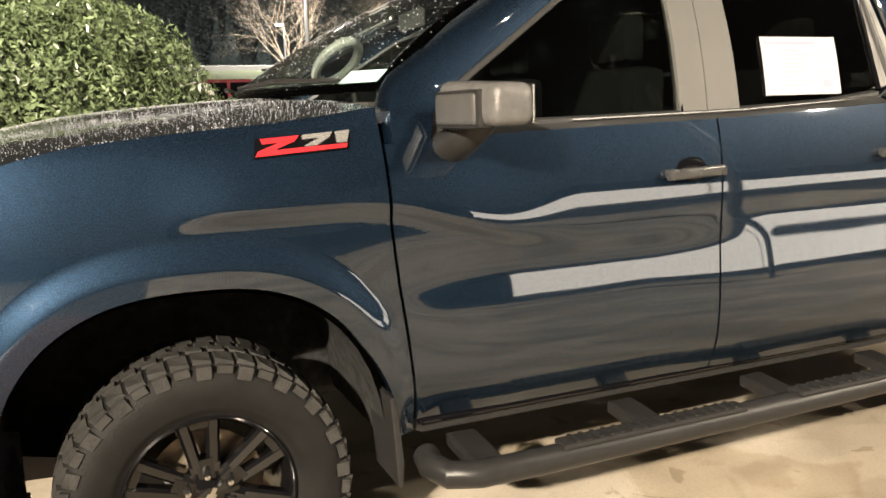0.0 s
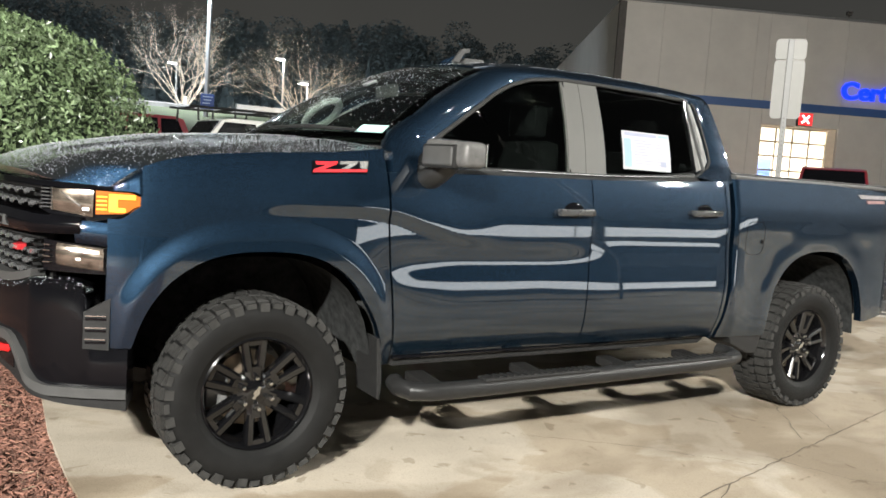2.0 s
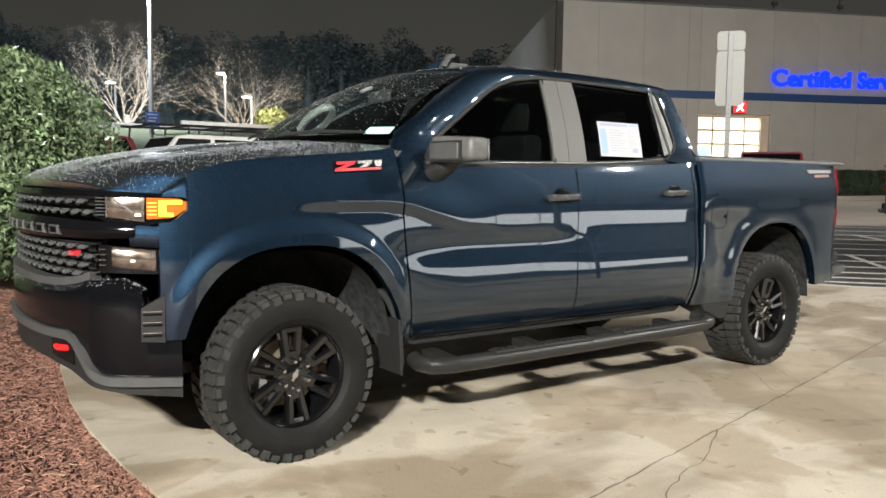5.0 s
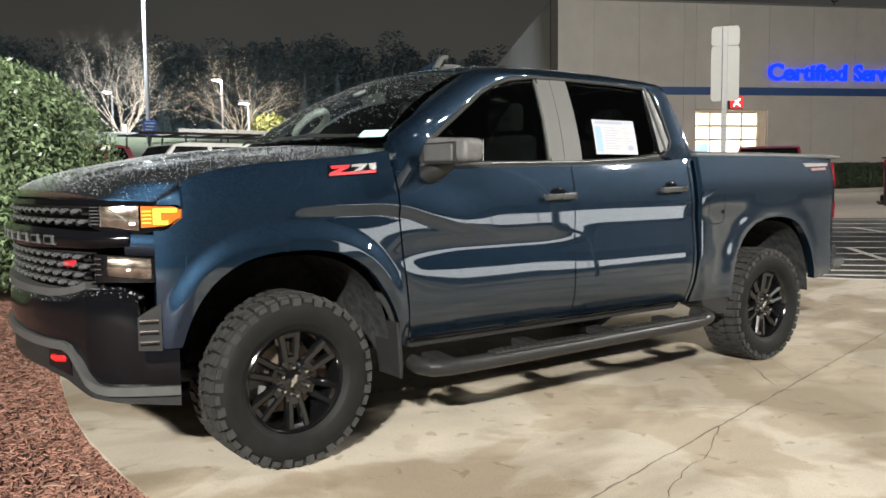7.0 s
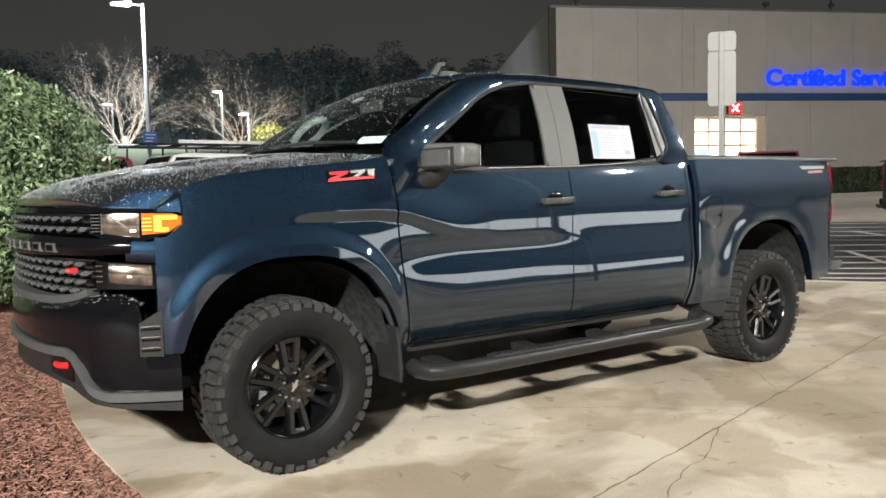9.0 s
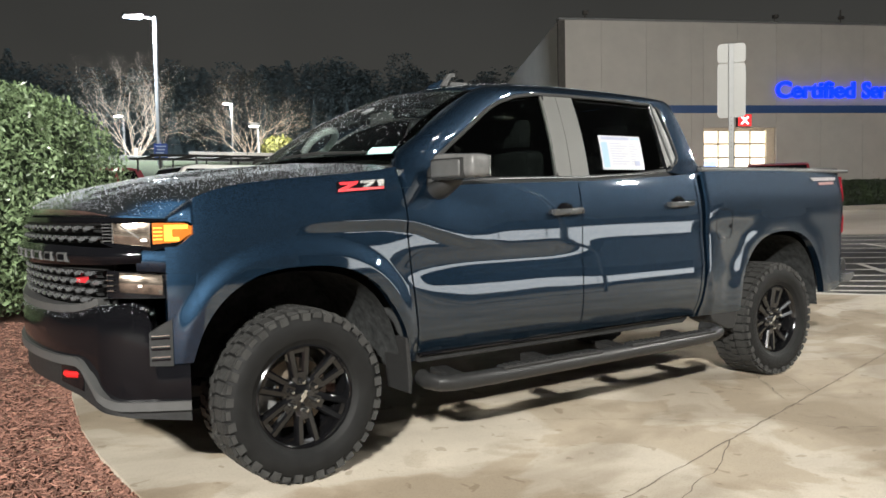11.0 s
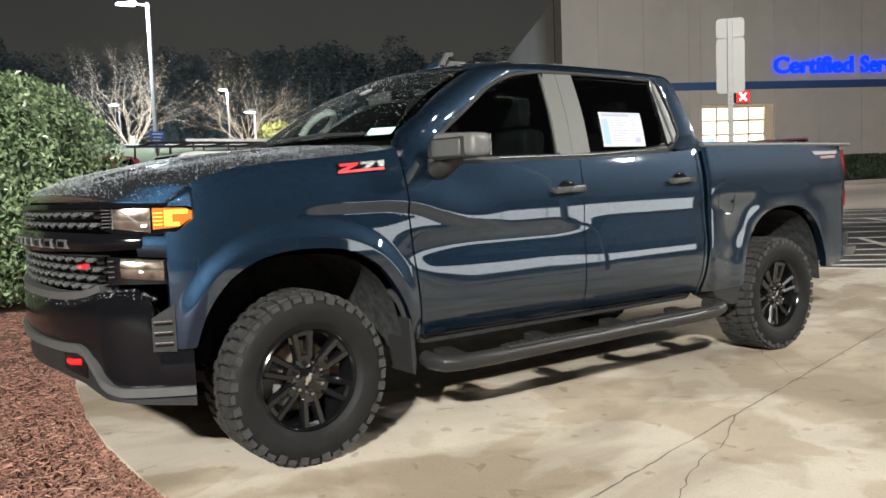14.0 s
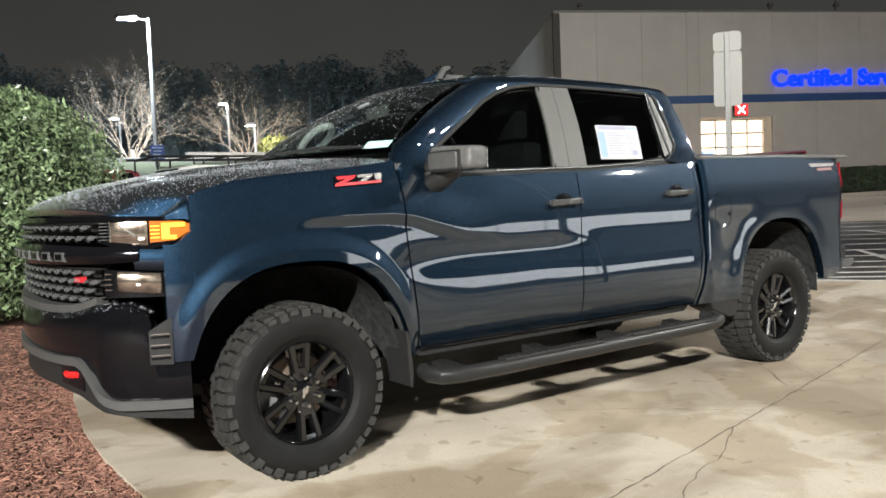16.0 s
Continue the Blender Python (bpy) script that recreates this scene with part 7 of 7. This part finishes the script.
# ---- raindrops beaded on hood, roof, glass and bumper ----
def drops(name, n, sample, r0, r1, seed, label, flat=0.85):
    rng = random.Random(seed)
    vs, fs = [], []
    for _ in range(n):
        p, nrm = sample(rng)
        r = r0 + (r1 - r0) * rng.random() ** 3
        nrm = nrm.normalized()
        t = nrm.orthogonal().normalized()
        b = nrm.cross(t)
        k = len(vs)
        e = rng.uniform(0.85, 1.15)
        for ring, (rr, h) in enumerate(((1.0, 0.0), (0.72, 0.62))):
            for j in range(6):
                a = j * math.pi / 3 + ring * 0.5
                vs.append(tuple(p + (t * math.cos(a) * e + b * math.sin(a)) * r * rr + nrm * (h * r * flat)))
        vs.append(tuple(p + nrm * r * flat))
        for j in range(6):
            q = (j + 1) % 6
            fs.append((k + j, k + q, k + 6 + q, k + 6 + j))
            fs.append((k + 6 + j, k + 6 + q, k + 12))
    ob = raw(name, vs, fs, DROP, None, smooth=True)
    return tagged(ob, label, "raindrops", kind="stuff")


def by_fn(fn):
    def s(rng):
        u, v = rng.random(), rng.random()
        p, a, b = Vector(fn(u, v)), Vector(fn(min(1, u + 0.01), v)), Vector(fn(u, min(1, v + 0.01)))
        n = (a - p).cross(b - p)
        if n.z < 0:
            n = -n
        return p + n.normalized() * 0.0005 if n.length > 1e-9 else p, n if n.length > 1e-9 else Vector((0, 0, 1))
    return s


drops("hood_raindrops", 17000, by_fn(lambda u, v: hood_point(0.01 + 0.98 * u, (0.002 + 0.996 * v) * 2 - 1)), 0.0007, 0.0019, 1, "countless raindrops beaded on the blue hood")
drops("roof_raindrops", 2500, by_fn(lambda u, v: ROOF(u, 0.02 + 0.96 * v)), 0.0010, 0.0030, 2, "raindrops beaded along the blue roof")
drops("windscreen_raindrops", 1500, by_fn(lambda u, v: WS_LINE(0.03 + 0.95 * u ** 0.8, YC - 0.86 + 1.72 * v)), 0.0010, 0.0030, 3, "scattered raindrops on the windscreen")


def bumper_top(rng):
    s = rng.uniform(-1, 1) * nose_s(x=-0.66)
    o = rng.uniform(-0.02, 0.036)
    p = nose_at(s, o)
    z = 0.862 if o < 0.022 else 0.862 - (o - 0.022) * 2.2
    t = abs(s) / nose_s(x=-0.535)
    z += 0.045 * step01(0.45, 0.75, t) - 0.045 * step01(0.80, 0.9, t) - 0.014
    return Vector((p.x, p.y, z)), Vector((-0.4, -0.2, 1))


drops("bumper_raindrops", 900, bumper_top, 0.0010, 0.0032, 4, "raindrops beaded on the black bumper top")
drops("cover_raindrops", 700, by_fn(lambda u, v: (2.92 + 1.76 * u, 0.07 + 0.5 * v, 1.5082)), 0.002, 0.006, 5, "raindrops on the black bed cover")


# ---- other vehicles of the lot ----
def plain_car(name, label, category, paint, x, y, z, rz, length=4.9, width=1.9, height=1.75, van=False, rack=False, group="parked cars in the lot"):
    """A parked car: x runs to its tail."""
    c = thing(name, label, category, x, y, z, rz, group=group)
    L, W, H = length, width, height
    sill, belt = 0.30, 0.58 * H
    lower = [(-L * 0.5, 0.42), (-L * 0.5 + 0.03, belt - 0.22), (-L * 0.47, belt - 0.10), (-L * 0.26, belt - 0.01), (-L * 0.20, belt + 0.02), (L * 0.47, belt + 0.03), (L * 0.5, belt - 0.08), (L * 0.5, 0.45), (L * 0.46, sill),
             (L * 0.40, sill), (L * 0.375, sill + 0.28), (L * 0.31, sill + 0.41), (L * 0.24, sill + 0.28), (L * 0.215, sill),
             (-L * 0.215, sill), (-L * 0.24, sill + 0.28), (-L * 0.31, sill + 0.41), (-L * 0.375, sill + 0.28), (-L * 0.40, sill), (-L * 0.46, sill)]
    part("body", prism(lower, -W / 2, W / 2, bev=0.03), paint, c)
    roof = [(-L * 0.20, belt), (-L * 0.075, H - 0.05), (-L * 0.02, H), (L * 0.38 if not van else L * 0.45, H - 0.01), (L * 0.44 if not van else L * 0.47, H - 0.08), (L * 0.485, belt)]
    bm = prism(roof, -W / 2 + 0.05, W / 2 - 0.05, bev=0.02)
    for v in bm.verts:
        k = max(0, (v.co.z - belt) / (H - belt))
        v.co.y *= 1 - 0.14 * k
    part("cabin", bm, paint, c)
    for sd in (-1, 1):
        def win(x0, x1, xt0, xt1):
            zb, zt = belt + 0.04, H - 0.10
            vs = []
            for o in (0.004, -0.01):
                for xx, zz in ((x0, zb), (x1, zb), (xt1, zt), (xt0, zt)):
                    k = (zz - belt) / (H - belt)
                    vs.append((xx, sd * ((W / 2 - 0.05) * (1 - 0.14 * k) + o), zz))
            raw("side_window", vs, [(0, 1, 2, 3), (4, 5, 6, 7), (0, 1, 5, 4), (1, 2, 6, 5), (2, 3, 7, 6), (3, 0, 4, 7)], BLACK_GLOSS, c)
        win(-L * 0.165, L * 0.08, -L * 0.065, L * 0.08)
        win(L * 0.10, L * 0.28, L * 0.10, L * 0.275)
        win(L * 0.30, L * 0.445, L * 0.295, L * 0.40)
        part("lamp", boxed(-L * 0.5 - 0.01, -L * 0.5 + 0.12, sd * W * 0.36 - 0.2, sd * W * 0.36 + 0.16, belt - 0.28, belt - 0.12, bev=0.03), REFLECTOR, c)
        part("tail_lamp", boxed(L * 0.5 - 0.10, L * 0.5 + 0.012, sd * W * 0.42 - 0.1, sd * W * 0.42 + 0.06, belt - 0.30, belt - 0.04, bev=0.03), RED_LENS, c)
        for wx in (-L * 0.31, L * 0.31):
            w = part("wheel", turned([(0.0, sd * (W / 2 - 0.2)), (0.33, sd * (W / 2 - 0.2)), (0.345, sd * (W / 2 - 0.16)), (0.345, sd * (W / 2 - 0.03)), (0.32, sd * (W / 2 + 0.0)), (0.22, sd * (W / 2 + 0.005)), (0.0, sd * (W / 2 - 0.02))], 24, "y", (wx, 0, 0.345)), RUBBER, c)
            part("rim", turned([(0.0, sd * (W / 2 - 0.005)), (0.10, sd * (W / 2 - 0.0)), (0.215, sd * (W / 2 + 0.008)), (0.22, sd * (W / 2 - 0.02))], 20, "y", (wx, 0, 0.345)), CHROME, w)
    ws = []
    for o in (0.006, -0.012):
        for zz, xx in ((belt + 0.05, -L * 0.19), (H - 0.08, -L * 0.085)):
            k = (zz - belt) / (H - belt)
            for sd in (-1, 1):
                ws.append((xx - o, sd * (W / 2 - 0.14) * (1 - 0.13 * k), zz + o * 0.6))
    raw("front_glass", ws, [(0, 1, 3, 2), (4, 6, 7, 5), (0, 2, 6, 4), (1, 5, 7, 3), (2, 3, 7, 6), (0, 4, 5, 1)], BLACK_GLOSS, c)
    part("bumper", boxed(-L * 0.5 - 0.03, -L * 0.5 + 0.12, -W * 0.46, W * 0.46, 0.38, 0.60, bev=0.04), BLACK_TRIM, c)
    if rack:
        r = part("ladder_rack", tubed([(-L * 0.22, -0.75, H + 0.20), (L * 0.5, -0.75, H + 0.22)], 0.03, 8), BLACK_TRIM, c, "black ladder rack over the roof")
        part("rack_bar", tubed([(-L * 0.22, 0.75, H + 0.20), (L * 0.5, 0.75, H + 0.22)], 0.03, 8), BLACK_TRIM, r)
        for k in range(5):
            xx = -L * 0.18 + L * 0.66 * k / 4
            part("rack_bar", tubed([(xx, -0.75, H + 0.20), (xx, 0.75, H + 0.20)], 0.025, 8), BLACK_TRIM, r)
            for sd in (-1, 1):
                part("rack_leg", tubed([(xx, sd * 0.75, H + 0.20), (xx, sd * 0.78, H - 0.12)], 0.025, 8), BLACK_TRIM, r)
    return c


plain_car("parked_truck", "white work vehicle with a black ladder rack", "work vehicle", WHITE_PAINT, 4.9, 16.9, 0.22, 4, 5.4, 1.95, 2.12, rack=True)
plain_car("parked_car", "white parked car behind the truck", "car", WHITE_PAINT, 9.6, 17.6, 0.25, 8, 5.0, 1.9, 1.95)
plain_car("parked_car", "white parked car beyond the holly bush", "car", WHITE_PAINT, 0.6, 20.6, 0.55, 2, 4.9, 1.85, 1.85)
plain_car("parked_car", "dark red parked car beyond the holly bush", "car", RED_PAINT, 3.4, 24.2, 1.05, -4, 4.8, 1.85, 1.55)
plain_car("parked_car", "dark red parked car behind the truck bed", "car", RED_PAINT, 19.8, 10.3, rise(19.8) - 0.05, 33, 5.1, 1.95, 1.90)

# dark grey pickup across the striped zone
other, _, _, _ = build_truck(GREY_PAINT, "dark grey crew-cab pickup truck parked on asphalt")
add_hood(other, GREY_PAINT)
add_front(other, GREY_PAINT)
WM2 = wheel_meshes(mat("machined_alloy", (0.42, 0.41, 0.39), 0.35, metal=0.8, var=0.3, scale=14))
for wx, spin in ((0.0, 10), (3.745, 40)):
    for far in (False, True):
        add_wheel(other, WM2, wx, far, spin)
side_fittings(other)
step_bar(other, True)
turn = math.radians(60)
ox, oy = 13.7, 3.48
lx, ly = 3.745, 1.94
other.matrix_world = pose(ox - (lx * math.cos(turn) - ly * math.sin(turn)), oy - (lx * math.sin(turn) + ly * math.cos(turn)), rise(13.25) - 0.05, 0, 0, 60)
tagged(other, group="pickup trucks")
tagged(pickup, group="pickup trucks")
